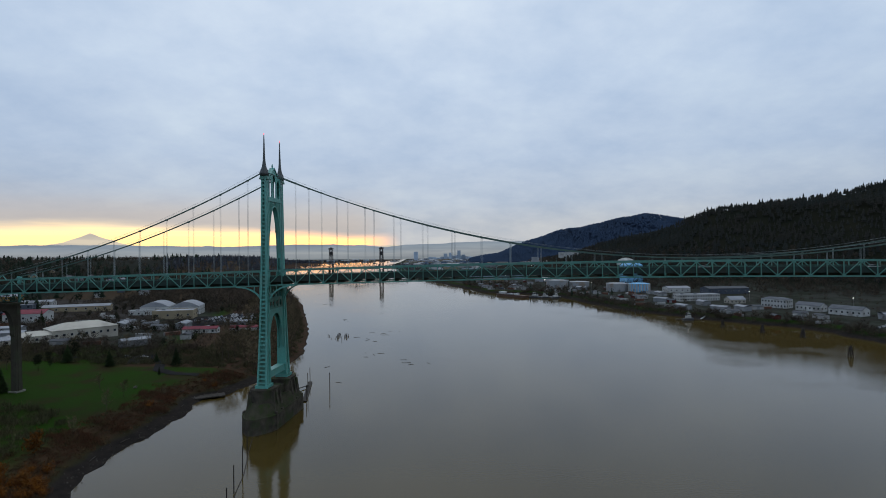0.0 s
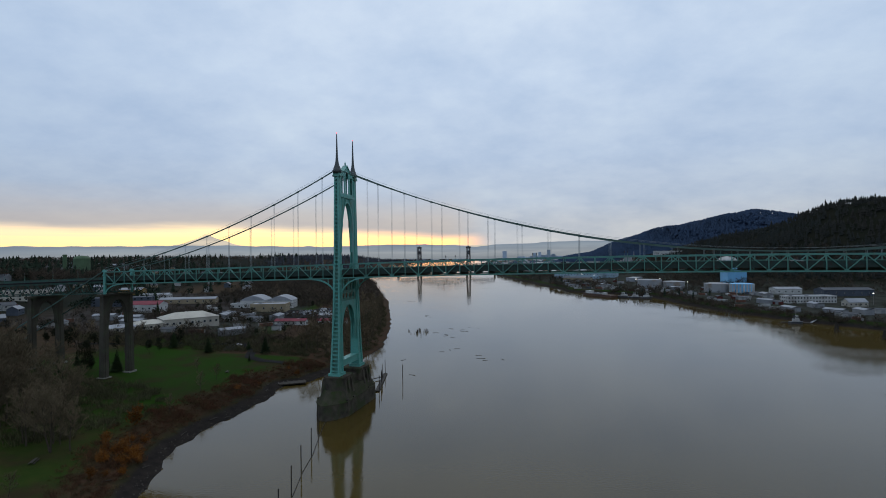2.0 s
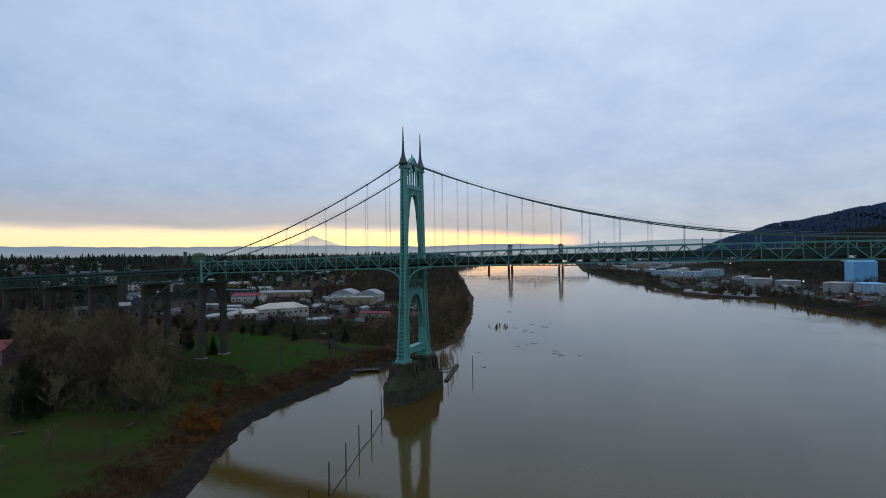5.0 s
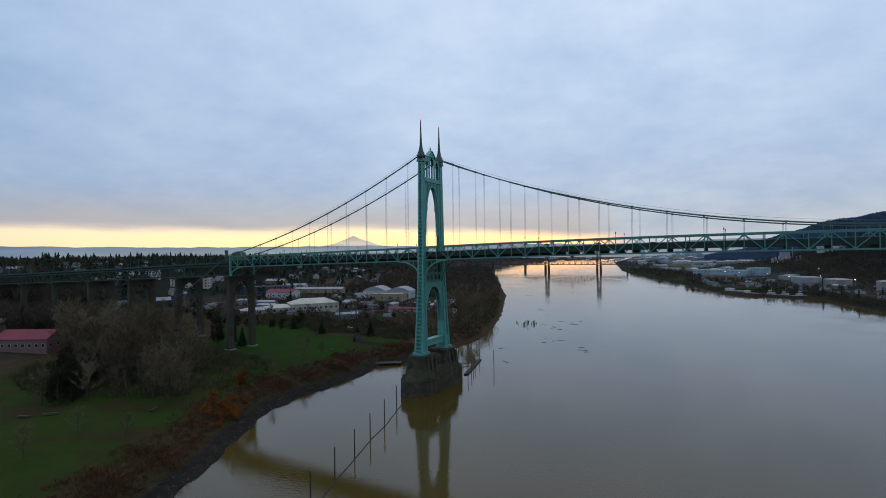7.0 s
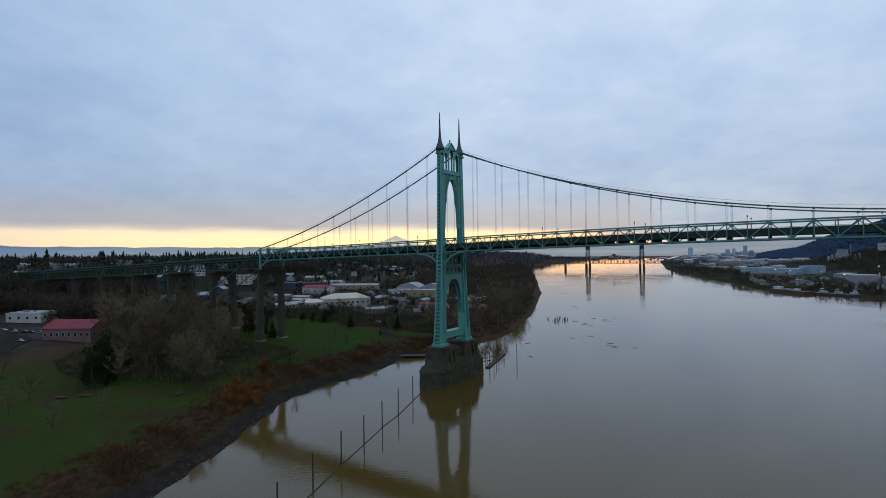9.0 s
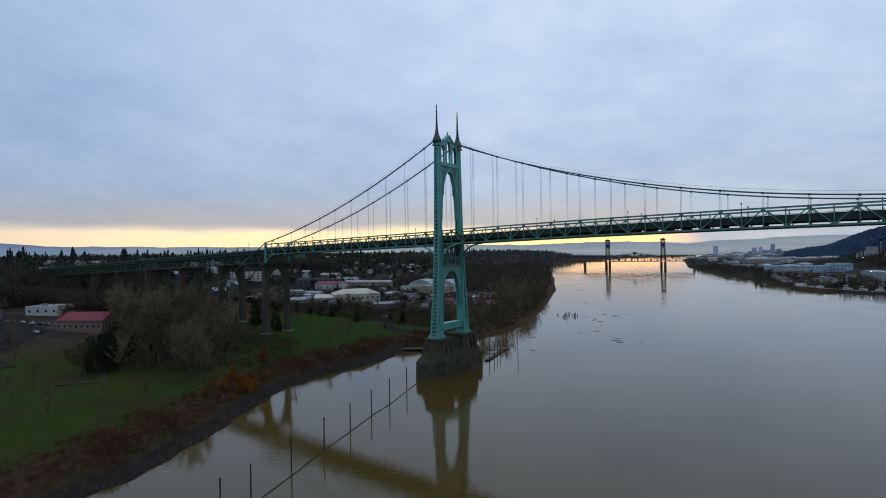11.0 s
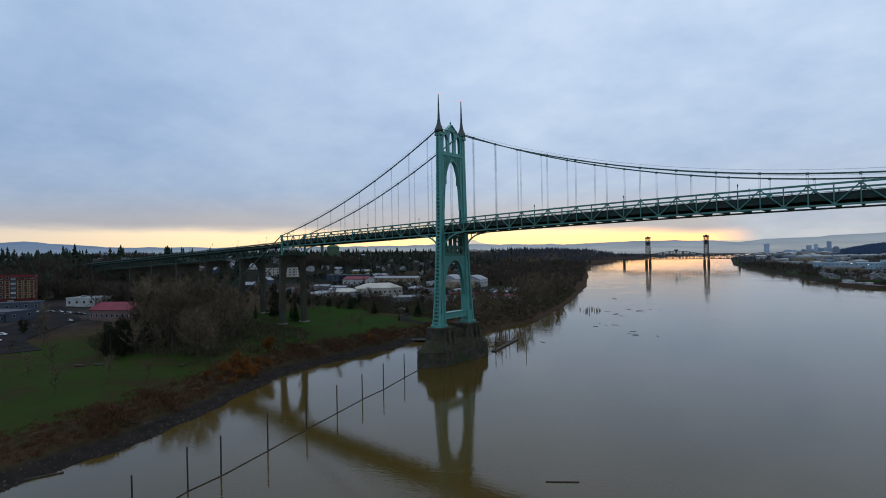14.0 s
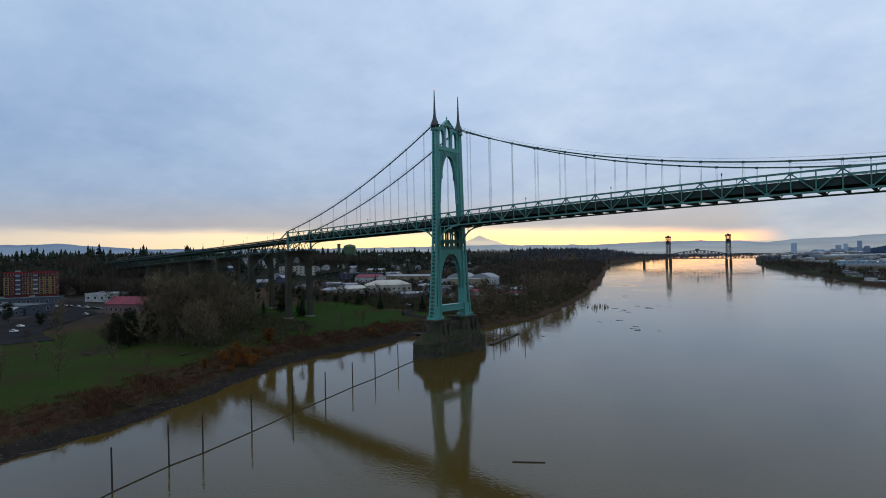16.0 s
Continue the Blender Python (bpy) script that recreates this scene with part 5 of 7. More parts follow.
tall += plant(70, (-560, -425), (-38, 28), (24, 31), (0.5, 0.7), lambda x, y: between(-52, y + 0.0866 * x, -12))
scatter("tall_woods", FAR_TREE, FINE_T, tall, "tall bare brown trees beside the viaduct and the bluff", "woods")
scatter("distant_woods", FAR_TREE, HAZE_T, woods, "brown bare woods on the bluff and banks", "woods")
firs = plant(620, (-1500, -330), (-450, 1400), (6, 22), (0.4, 0.75), lambda x, y: (dist_left(x, y) > 190) & ~taken(x, y) & (np.sin(x * 0.017 + 2 * np.sin(y * 0.006)) * np.sin(y * 0.021 + 1) > 0.1))
firs += plant(90, (-570, -415), (-120, 110), (12, 26), (0.4, 0.6), lambda x, y: ~by_viaduct(x, y, 11))
firs += plant(60, (-760, -590), (420, 600), (17, 28), (0.35, 0.5), lambda x, y: np.hypot(x + 681, y - 553) > 16)
firs += plant(800, (-3400, -700), (-300, 3800), (12, 32), (0.4, 0.7), lambda x, y: (dist_left(x, y) > 300) & (np.sin(x * 0.011 + 2 * np.sin(y * 0.004)) * np.sin(y * 0.009 + 1) > -0.2))
firs += plant(90, (-900, -250), (900, 2400), (9, 18), (0.35, 0.5), lambda x, y: between(20, dist_left(x, y), 500))
firs += plant(50, (-70, 420), (500, 1450), (7, 14), (0.35, 0.5), lambda x, y: between(8, x - right_x(y), 60))
firs += plant(46, (-600, -420), (-30, 34), (20, 29), (0.4, 0.55), lambda x, y: between(-50, y + 0.0866 * x, -12))
firs += plant(150, (-1300, -500), (-150, 1000), (19, 33), (0.34, 0.55), lambda x, y: (dist_left(x, y) > 330) & ~by_viaduct(x, y, 12) & (np.sin(x * 0.019 + y * 0.006) * np.sin(y * 0.017 + 1.7) > 0.25) & (np.hypot(x + 681, y - 553) > 22))
scatter("distant_firs", FAR_FIR, FIR_T, firs, "dark firs standing above the houses on the bluff", "woods")
rounds = plant(160, (-570, -410), (-120, 110), (12, 23), (0.6, 0.9), lambda x, y: ~by_viaduct(x, y, 11))
rounds += plant(900, (-1500, -330), (-300, 1300), (8, 19), (0.7, 1.1), lambda x, y: (dist_left(x, y) > 230) & ~taken(x, y) & (np.hypot(x + 681, y - 553) > 22))
scatter("rounded_evergreens", FAR_FIR, ROUND_T, rounds, "dark rounded evergreens between the houses on the bluff", "trees")
rounds = plant(90, (-345, -90), (112, 470), (4, 9), (0.7, 1.0), lambda x, y: np.all([np.hypot(x - a, y - b) > q for a, b, q in BUILT], axis=0) & (dist_left(x, y) > 40))
rounds += plant(60, (-330, -150), (-30, 100), (5, 12), (0.7, 1.0), lambda x, y: ~by_viaduct(x, y, 14) & (dist_left(x, y) > 110))
scatter("rounded_evergreens", HOLLY, LEAFY_T, rounds, "dark rounded evergreens between the park and yards", "trees")
far_bank = plant(900, (-1400, -440), (1400, 3600), (12, 22), (0.7, 1.1), lambda x, y: between(12, dist_left(x, y), 420))
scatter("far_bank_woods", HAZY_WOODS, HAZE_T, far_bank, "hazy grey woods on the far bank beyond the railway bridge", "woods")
far_bank = plant(420, (-1300, -460), (1480, 3300), (16, 27), (0.35, 0.55), lambda x, y: between(30, dist_left(x, y), 380))
far_bank += plant(160, (-1300, -280), (3500, 4300), (6, 13), (0.6, 0.9), lambda x, y: dist_left(x, y) > 5)
far_bank += plant(160, (-160, 400), (1500, 3400), (7, 14), (0.5, 0.8), lambda x, y: between(8, x - right_x(y), 160))
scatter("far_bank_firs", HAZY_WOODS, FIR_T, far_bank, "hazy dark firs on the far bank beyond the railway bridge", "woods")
hill_firs = plant(24000, (400, 1560), (-500, 1700), (8, 14), (0.45, 0.7), lambda x, y: (near_hill(x, y) > 20) & (x - right_x(y) > 60))
hill_firs += plant(500, (500, 1560), (-400, 1500), (15, 22), (0.4, 0.55), lambda x, y: near_hill(x, y) > 90)
scatter("hill_forest", HILL_FIR, HILL_T, hill_firs, "dense dark conifer forest covering the near hills", "forest")
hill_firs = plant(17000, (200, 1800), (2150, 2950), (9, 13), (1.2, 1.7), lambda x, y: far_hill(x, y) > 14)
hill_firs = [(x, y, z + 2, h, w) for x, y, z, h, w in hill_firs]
scatter("hill_forest", HAZE_BLUE_FIR, TINY_T, hill_firs, "conifer forest on the farther hill, its blue a painted haze", "forest")

# ---- buildings ----
WHITE = material("white_paint", (0.52, 0.52, 0.50), 0.7, second=(0.38, 0.38, 0.37), scale=0.12, stain=(0.27, 0.26, 0.24), stain_scale=0.1)
CREAM = material("cream_metal_roof", (0.46, 0.43, 0.36), 0.6, second=(0.36, 0.33, 0.28), scale=0.1, stain=(0.27, 0.25, 0.21), stain_scale=0.08)
TAN = material("tan_wall", (0.32, 0.26, 0.17), 0.8, scale=0.15)
BRICK = material("brick_wall", (0.115, 0.036, 0.030), 0.9, second=(0.085, 0.03, 0.026), scale=0.3, fine=3)
RED_ROOF = material("red_metal_roof", (0.235, 0.040, 0.058), 0.8, second=(0.17, 0.032, 0.045), scale=0.15, stain=(0.12, 0.035, 0.04), stain_scale=0.2)
GREY_ROOF = material("grey_roof", (0.10, 0.105, 0.115), 0.8, second=(0.07, 0.075, 0.085), scale=0.15, rand=0.3)
PALE_ROOF = material("pale_roof", (0.30, 0.31, 0.33), 0.7, second=(0.21, 0.22, 0.24), scale=0.1)
DARK_WALL = material("dark_siding", (0.07, 0.085, 0.11), 0.8, scale=0.2)
GREY_WALL = material("grey_siding", (0.24, 0.25, 0.26), 0.8, scale=0.2)
BLUE_WALL = material("blue_steel", (0.17, 0.46, 0.72), 0.6, second=(0.15, 0.40, 0.65), scale=0.08)
PALE_BLUE = material("pale_blue_sheet", (0.33, 0.46, 0.54), 0.7, second=(0.26, 0.37, 0.44), scale=0.05, stain=(0.22, 0.27, 0.30), stain_scale=0.04)
YELLOW_WALL = material("ochre_panel", (0.27, 0.17, 0.055), 0.8, scale=0.2)
GLASS = material("window_glass", (0.03, 0.035, 0.04), 0.15, scale=0.3)
STEEL = material("grey_tank_steel", (0.30, 0.31, 0.32), 0.6, second=(0.22, 0.23, 0.24), scale=0.06, stain=(0.22, 0.17, 0.13), stain_scale=0.1)
TANK_GREEN = material("green_tank_paint", (0.085, 0.14, 0.075), 0.8, scale=0.1)
RUBBER = material("tyre_rubber", (0.02, 0.02, 0.02), 0.9)


def building(name, label, x, y, turn, w, d, h, wall, roof, shape="flat", rows=1, cols=5, side_cols=2, rise=3.0, category="building", sink=1.5, z=None, group="", framed=True):
    """A building w long and d deep round its middle, with real windows set in frames on its long and end walls."""
    base = gz(x, y) if z is None else z
    b = thing(name, label, category, (x, y, base), turn, group=group)
    part("wall", Shape().box(-w / 2, w / 2, -d / 2, d / 2, -sink, h), wall, b)
    if shape == "gable":
        body = Shape().gable(-w / 2, w / 2, -d / 2, d / 2, h + 0.1, rise)
        part("roof", body, roof, b)
        part("gable_wall", Shape().add([(s * (w / 2 - 0.05), yy, zz) for s in (-1, 1) for yy, zz in ((-d / 2 + 0.05, h), (d / 2 - 0.05, h), (0, h + rise - 0.35))], [(0, 1, 2), (5, 4, 3)]), wall, b)
    elif shape == "hip":
        i = min(d, w) * 0.42
        v = [(-w / 2 - 0.5, -d / 2 - 0.5, h), (w / 2 + 0.5, -d / 2 - 0.5, h), (w / 2 + 0.5, d / 2 + 0.5, h), (-w / 2 - 0.5, d / 2 + 0.5, h), (-w / 2 + i, 0, h + rise), (w / 2 - i, 0, h + rise)]
        part("roof", Shape().add(v, [(0, 1, 5, 4), (1, 2, 5), (2, 3, 4, 5), (3, 0, 4), (3, 2, 1, 0)]), roof, b)
    elif shape == "vault":
        s, n = Shape(), 9
        prof = [(-d / 2 - 0.4 + (d + 0.8) * k / n, h + rise * math.sin(math.pi * k / n)) for k in range(n + 1)]
        v = [(xx, yy, zz) for xx in (-w / 2 - 0.4, w / 2 + 0.4) for yy, zz in prof]
        s.add(v, [(k, k + 1, n + 2 + k, n + 1 + k) for k in range(n)] + [tuple(range(n + 1)), tuple(reversed(range(n + 1, 2 * n + 2)))])
        part("roof", s, roof, b)
    else:
        part("roof", Shape().box(-w / 2 + 0.3, w / 2 - 0.3, -d / 2 + 0.3, d / 2 - 0.3, h - 0.2, h + 0.12), roof, b)
        par = Shape()
        for x0, x1, y0, y1 in ((-w / 2 - 0.1, w / 2 + 0.1, -d / 2 - 0.1, -d / 2 + 0.3), (-w / 2 - 0.1, w / 2 + 0.1, d / 2 - 0.3, d / 2 + 0.1), (-w / 2 - 0.1, -w / 2 + 0.3, -d / 2 + 0.3, d / 2 - 0.3), (w / 2 - 0.3, w / 2 + 0.1, -d / 2 + 0.3, d / 2 - 0.3)):
            par.box(x0, x1, y0, y1, h - 0.5, h + 0.5)
        part("parapet", par, wall, b)
        for k in range(max(1, int(w // 22)) if cols else 0):
            part("roof_unit", Shape().box(-w / 2 + 6 + 18 * k, -w / 2 + 9 + 18 * k, -1.2, 1.2, h, h + 1.5), GREY_WALL, b)
    step = h / rows
    a = radians(turn)

    def seen(nx, ny):
        """Whether a wall looks towards the river bend; the blind sides stay plain."""
        return (nx * math.cos(a) - ny * math.sin(a)) * (115 - x) + (nx * math.sin(a) + ny * math.cos(a)) * (-215 - y) > 0

    for s in (-1, 1):
        for rr in range(rows):
            zc = step * (rr + 0.52)
            wh = min(1.7, step * 0.5)
            for c in range(cols if seen(0, s) else 0):
                xc = -w / 2 + w * (c + 0.5) / cols
                ww = min(1.6, w / cols * 0.45)
                win = part("window", Shape().box(xc - ww / 2 - 0.12, xc + ww / 2 + 0.12, *sorted((s * (d / 2 - 0.02), s * (d / 2 + 0.06))), zc - wh / 2 - 0.12, zc + wh / 2 + 0.12), WHITE if framed else GLASS, b)
                framed and part("pane", Shape().box(xc - ww / 2, xc + ww / 2, *sorted((s * (d / 2), s * (d / 2 + 0.075))), zc - wh / 2, zc + wh / 2), GLASS, win)
            for c in range(side_cols if seen(s, 0) else 0):
                yc = -d / 2 + d * (c + 0.5) / side_cols
                ww = min(1.6, d / side_cols * 0.45)
                win = part("window", Shape().box(*sorted((s * (w / 2 - 0.02), s * (w / 2 + 0.06))), yc - ww / 2 - 0.12, yc + ww / 2 + 0.12, zc - wh / 2 - 0.12, zc + wh / 2 + 0.12), WHITE if framed else GLASS, b)
                framed and part("pane", Shape().box(*sorted((s * (w / 2), s * (w / 2 + 0.075))), yc - ww / 2, yc + ww / 2, zc - wh / 2, zc + wh / 2), GLASS, win)
    return b


# the east bank: works by the park
ROSE_WALL = material("faded_brick", (0.20, 0.13, 0.12), 0.9, second=(0.15, 0.10, 0.09), scale=0.2, fine=2)
building("warehouse", "cream hall with a hipped metal roof near the park", -201, 166, 50, 42, 24, 7.5, CREAM, CREAM, "hip", 1, 9, 3, 4.2)
building("warehouse", "lower cream wing with a shallow roof", -220, 143, 50, 26, 20, 5.0, CREAM, CREAM, "hip", 1, 5, 3, 2.6)
building("warehouse", "low cream shed beside the hall", -229, 124, 50, 24, 15, 3.6, CREAM, PALE_ROOF, "hip", 1, 4, 2, 2.0)
building("shed", "pale hall with a bright red roof", -300, 240, 12, 32, 18, 8.0, WHITE, RED_ROOF, "gable", 1, 5, 2, 3.0)
building("shed", "long low roofed workshop row", -318, 330, 20, 62, 14, 5.0, TAN, PALE_ROOF, "gable", 1, 7, 2, 2.0)
building("warehouse", "tan hall with a flat pale roof by the parking lot", -190, 284, 14, 36, 20, 8.0, TAN, PALE_ROOF, "flat", 1, 4, 2)
building("warehouse", "white hall with an arched roof", -232, 330, 104, 30, 27, 8.0, WHITE, PALE_ROOF, "vault", 1, 5, 3, 5.0)
building("warehouse", "second white hall with an arched roof", -203, 337, 104, 30, 27, 8.0, WHITE, PALE_ROOF, "vault", 1, 5, 3, 5.0)
building("warehouse", "long low white front building before the arched halls", -219, 311, 14, 58, 9, 5.5, WHITE, PALE_ROOF, "flat", 1, 9, 1)
building("shed", "low white shed with a rusty red roof", -125, 199, 6, 27, 8, 3.6, WHITE, RED_ROOF, "gable", 1, 4, 1, 1.8)
building("shed", "long low white shed with a red roof", -96, 221, 8, 26, 7, 3.4, WHITE, RED_ROOF, "gable", 1, 4, 1, 1.6)
building("shop", "brick-sided hall with a dark red roof beyond the grove", -226, -51, 24, 30, 17, 7.0, ROSE_WALL, RED_ROOF, "gable", 1, 8, 3, 4.4)
building("shop", "white flat-roofed workshop beside a yard", -325, -31, 30, 24, 18, 6.5, WHITE, PALE_ROOF, "flat", 1, 4, 2)
building("shop", "low dark workshop with a grey roof", -278, -100, 20, 40, 18, 5.0, DARK_WALL, GREY_ROOF, "flat", 1, 6, 2)
apt = building("apartment_house", "red and ochre apartment block with balconies", -366, -70, 66, 33, 16, 17.5, BRICK, GREY_ROOF, "flat", 5, 9, 4, sink=9.0, z=gz(-366, -70) + 6)
DEEP_RED = material("deep_red_panel", (0.21, 0.022, 0.028), 0.8, scale=0.3)
for k in range(9):
    c = -16.5 + 33 * (k + 0.5) / 9
    if k in (2, 5):
        # a proud dark slab whose colour imitates a shaded balcony recess
        part("stair_bay", Shape().box(c - 1.5, c + 1.5, -8.5, -8.09, 0, 16.4), DARK_WALL, apt, "dark panel painted as the shade inside a balcony bay")
        for f in range(5):
            part("balcony", Shape().box(c - 1.5, c + 1.5, -9.3, -8.5, 0.35 + 3.5 * f, 0.5 + 3.5 * f).box(c - 1.5, c + 1.5, -9.3, -9.22, 0.5 + 3.5 * f, 1.5 + 3.5 * f), WHITE if f % 2 else PALE_ROOF, apt, "pale balcony")
    elif k % 2 == 0 or k == 7:
        for e in (-1, 1):
            part("bay_panel", Shape().box(c + e * 1.25 - 0.4, c + e * 1.25 + 0.4, -8.35, -8.02, 0, 13.9), YELLOW_WALL, apt, "ochre panel")
for e in (-1, 1):
    part("top_band", Shape().box(e * 9 - 7.2, e * 9 + 7.2, -8.18, -8.02, 16.35, 17.9), DEEP_RED, apt, "deep red top band")
building("shop", "low row of shops with a pale flat roof below the apartments", -326, -84, 62, 44, 12, 5.0, DARK_WALL, GREY_ROOF, "flat", 1, 8, 2)
building("shed", "open canopy shed with a pale roof by the parking lot", -262, -112, 40, 20, 9, 4.0, DARK_WALL, PALE_ROOF, "gable", 1, 4, 2, 1.4)
building("apartment_house", "cream apartment block on the slope", -470, 263, 30, 46, 16, 11.0, CREAM, GREY_ROOF, "flat", 3, 8, 3, framed=False)
building("apartment_house", "row of white gabled town houses", -585, 273, 30, 54, 14, 11.0, WHITE, GREY_ROOF, "gable", 3, 9, 3, 4.0, framed=False)
building("apartment_house", "dark blue apartment block below the bluff", -372, 292, 25, 60, 18, 9.5, DARK_WALL, GREY_ROOF, "flat", 3, 9, 3, framed=False)
building("shop", "low white shop building on the slope", -395, 372, 20, 34, 16, 5.0, WHITE, PALE_ROOF, "gable", 1, 5, 2, 2.0)
building("shop", "yellowish hall with a pale roof on the slope", -470, 420, 15, 30, 16, 6.0, YELLOW_WALL, PALE_ROOF, "gable", 1, 4, 2, 2.5)

tank = thing("water_tank", "tall dark green water tank on the bluff", "water tank", (-681, 553, gz(-681, 553)))
part("shell", Shape().lathe([(12.5, -1), (12.5, 32.0), (12.9, 32.4), (12.5, 32.8)], 28), TANK_GREEN, tank)
part("dome", Shape().lathe([(12.5, 32.8), (10.5, 35.0), (7, 36.6), (2, 37.4), (0.3, 37.6)], 28), TANK_GREEN, tank)
standpipe = thing("water_tank", "slim dark standpipe beside the tank", "water tank", (-720, 558, gz(-720, 558)))
part("shell", Shape().lathe([(3.2, -1), (3.2, 34), (3.6, 34.2), (3.6, 36), (2.4, 36.6)], 16), TANK_GREEN, standpipe)


def house(wall, roof, w, d, h, rise, label):
    b = thing("house", label, "house", group="houses on the bluff")
    part("wall", Shape().box(-w / 2, w / 2, -d / 2, d / 2, -1.5, h), wall, b)
    part("roof", Shape().gable(-w / 2, w / 2, -d / 2, d / 2, h + 0.1, rise), roof, b)
    part("gable_wall", Shape().add([(s * (w / 2 - 0.05), yy, zz) for s in (-1, 1) for yy, zz in ((-d / 2 + 0.05, h), (d / 2 - 0.05, h), (0, h + rise - 0.35))], [(0, 1, 2), (5, 4, 3)]), wall, b)
    part("chimney", Shape().box(w * 0.2, w * 0.2 + 0.8, -0.4, 0.4, h, h + rise + 0.9), BRICK, b)
    for c in (-0.28, 0.28):
        zc = 1.6 if h < 4 or c > 0 else 4.4
        part("window", Shape().box(w * c - 0.7, w * c + 0.7, -d / 2 - 0.05, -d / 2 + 0.02, zc - 0.7, zc + 0.7), GLASS, b)
    return b


PAINTED = material("weathered_white_boards", (0.36, 0.36, 0.35), 0.8, second=(0.28, 0.28, 0.27), scale=0.2)
BUFF = material("buff_boards", (0.24, 0.21, 0.15), 0.8, scale=0.2)
HOUSE_KINDS = [(PAINTED, GREY_ROOF, 12, 9, 5.6, 3.2, "white timber house with a grey gabled roof"), (TAN, GREY_ROOF, 11, 8.5, 3.4, 3.0, "tan bungalow with a dark gabled roof"), (GREY_WALL, GREY_ROOF, 13, 9, 5.6, 3.4, "grey two-storey house with a dark roof"), (DARK_WALL, PALE_ROOF, 12, 9, 5.6, 3.0, "dark blue house with a pale roof"), (BUFF, GREY_ROOF, 12, 9.5, 3.6, 3.2, "cream bungalow among the trees")]
protos = [house(*k) for k in HOUSE_KINDS]
placed, first = [], set()
while len(placed) < 160:
    x, y = rng.uniform(-1150, -330), rng.uniform(-280, 1000)
    if dist_left(x, y) < 220 or taken(x, y) or any((x - a) ** 2 + (y - b) ** 2 < 18 ** 2 for a, b in placed) or abs(x + 366) < 45 and abs(y + 70) < 40 or by_viaduct(x, y, 22):
        continue
    placed.append((x, y))
    k = rng.randrange(5)
    m = pose(x, y, gz(x, y), 0, 0, rng.choice((25, 55, 80, 115)) + rng.uniform(-4, 4))
    if k in first:
        copy_thing(protos[k], m)
    else:
        protos[k].matrix_basis = m
        first.add(k)

# ---- cars ----


def car(paint, label):
    c = thing("car", label, "car", group="parked cars")
    prof = [(-2.15, 0.35), (-2.2, 0.75), (-2.05, 0.95), (-1.1, 1.02), (1.2, 1.0), (2.0, 0.88), (2.2, 0.65), (2.15, 0.35)]
    s = Shape()
    n = len(prof)
    s.add([(x, y, z) for y in (-0.88, 0.88) for x, z in prof], [tuple(range(n)), tuple(reversed(range(n, 2 * n)))] + [(i, i + n, (i + 1) % n + n, (i + 1) % n) for i in range(n)])
    part("body", s, paint, c)
    cab = [(-1.75, 0.98), (-1.25, 1.46), (0.35, 1.48), (1.15, 0.98)]
    part("cabin", Shape().add([(x, y, z) for y, k in ((-0.8, 1), (0.8, 1)) for x, z in cab], [(0, 1, 2, 3), (7, 6, 5, 4), (0, 4, 5, 1), (1, 5, 6, 2), (2, 6, 7, 3)]), GLASS, c, "dark glass cabin")
    part("roof", Shape().box(-1.2, 0.3, -0.72, 0.72, 1.46, 1.52), paint, c)
    for x in (-1.35, 1.35):
        for y in (-0.82, 0.82):
            part("wheel", Shape().rod((x, y - 0.1, 0.32), (x, y + 0.1, 0.32), 0.32, sides=12), RUBBER, c)
    return c


PAINTS = [material("car_white", (0.7, 0.7, 0.7), 0.3, scale=1), material("car_silver", (0.35, 0.36, 0.38), 0.3, 0.5, scale=1), material("car_black", (0.02, 0.02, 0.022), 0.3, scale=1), material("car_red", (0.30, 0.03, 0.03), 0.3, scale=1), material("car_blue", (0.05, 0.09, 0.2), 0.3, scale=1)]
CARS = [car(p, l) for p, l in zip(PAINTS, ("white car parked on asphalt", "silver car parked on asphalt", "black car parked on asphalt", "dark red car parked on asphalt", "dark blue car parked on asphalt"))]
car_first = set()


def park(x, y, turn, k, z=None):
    m = pose(x, y, gz(x, y) + 0.03 if z is None else z, 0, 0, turn)
    if k in car_first:
        return copy_thing(CARS[k], m)
    CARS[k].matrix_basis = m
    car_first.add(k)
    return CARS[k]


def deck_car(x, y, turn, k):
    c = copy_thing(CARS[k], AXIS @ pose(x, y, road_z(x) + 0.01, 0, 0, turn))
    return tagged(c, "car driving over the bridge deck", group="cars on the bridge")


for row in range(7):
    for i in range(14):
        if rng.random() < 0.72:
            park(-160 + 3.2 * i + row * 1.5 + rng.uniform(-0.2, 0.2), 262 + 11 * row + 0.8 * i, 104, rng.choice((0, 0, 1, 1, 2, 3, 4)))
for i in range(16):
    if rng.random() < 0.8:
        park(-246 + 3.1 * i, 238 + 0.75 * i, 100, rng.choice((0, 0, 1, 2, 4)))
for i in range(10):
    park(-300 + 4.2 * i, -76 + 2.4 * i + rng.uniform(-3, 3), 30 + rng.uniform(-8, 8), rng.choice((0, 1, 2)))
park(-187, -124, 20, 0)
park(-205, -117, 20, 0)
park(-238, -75, 15, 1)
park(-113, 96, 10, 0)
park(-124, 96, 12, 2)
for i in range(9):
    park(430 + 3.0 * i, 205 + 2 * i, 60, rng.choice((0, 1, 2)))
deck_car(183.0, -3.2, 2, 0)
deck_car(247.0, -3.2, 2, 0)
deck_car(52.0, 3.0, 182, 2)
deck_car(98.0, 3.0, 182, 2)

# park drive and lots, laid just over the grass


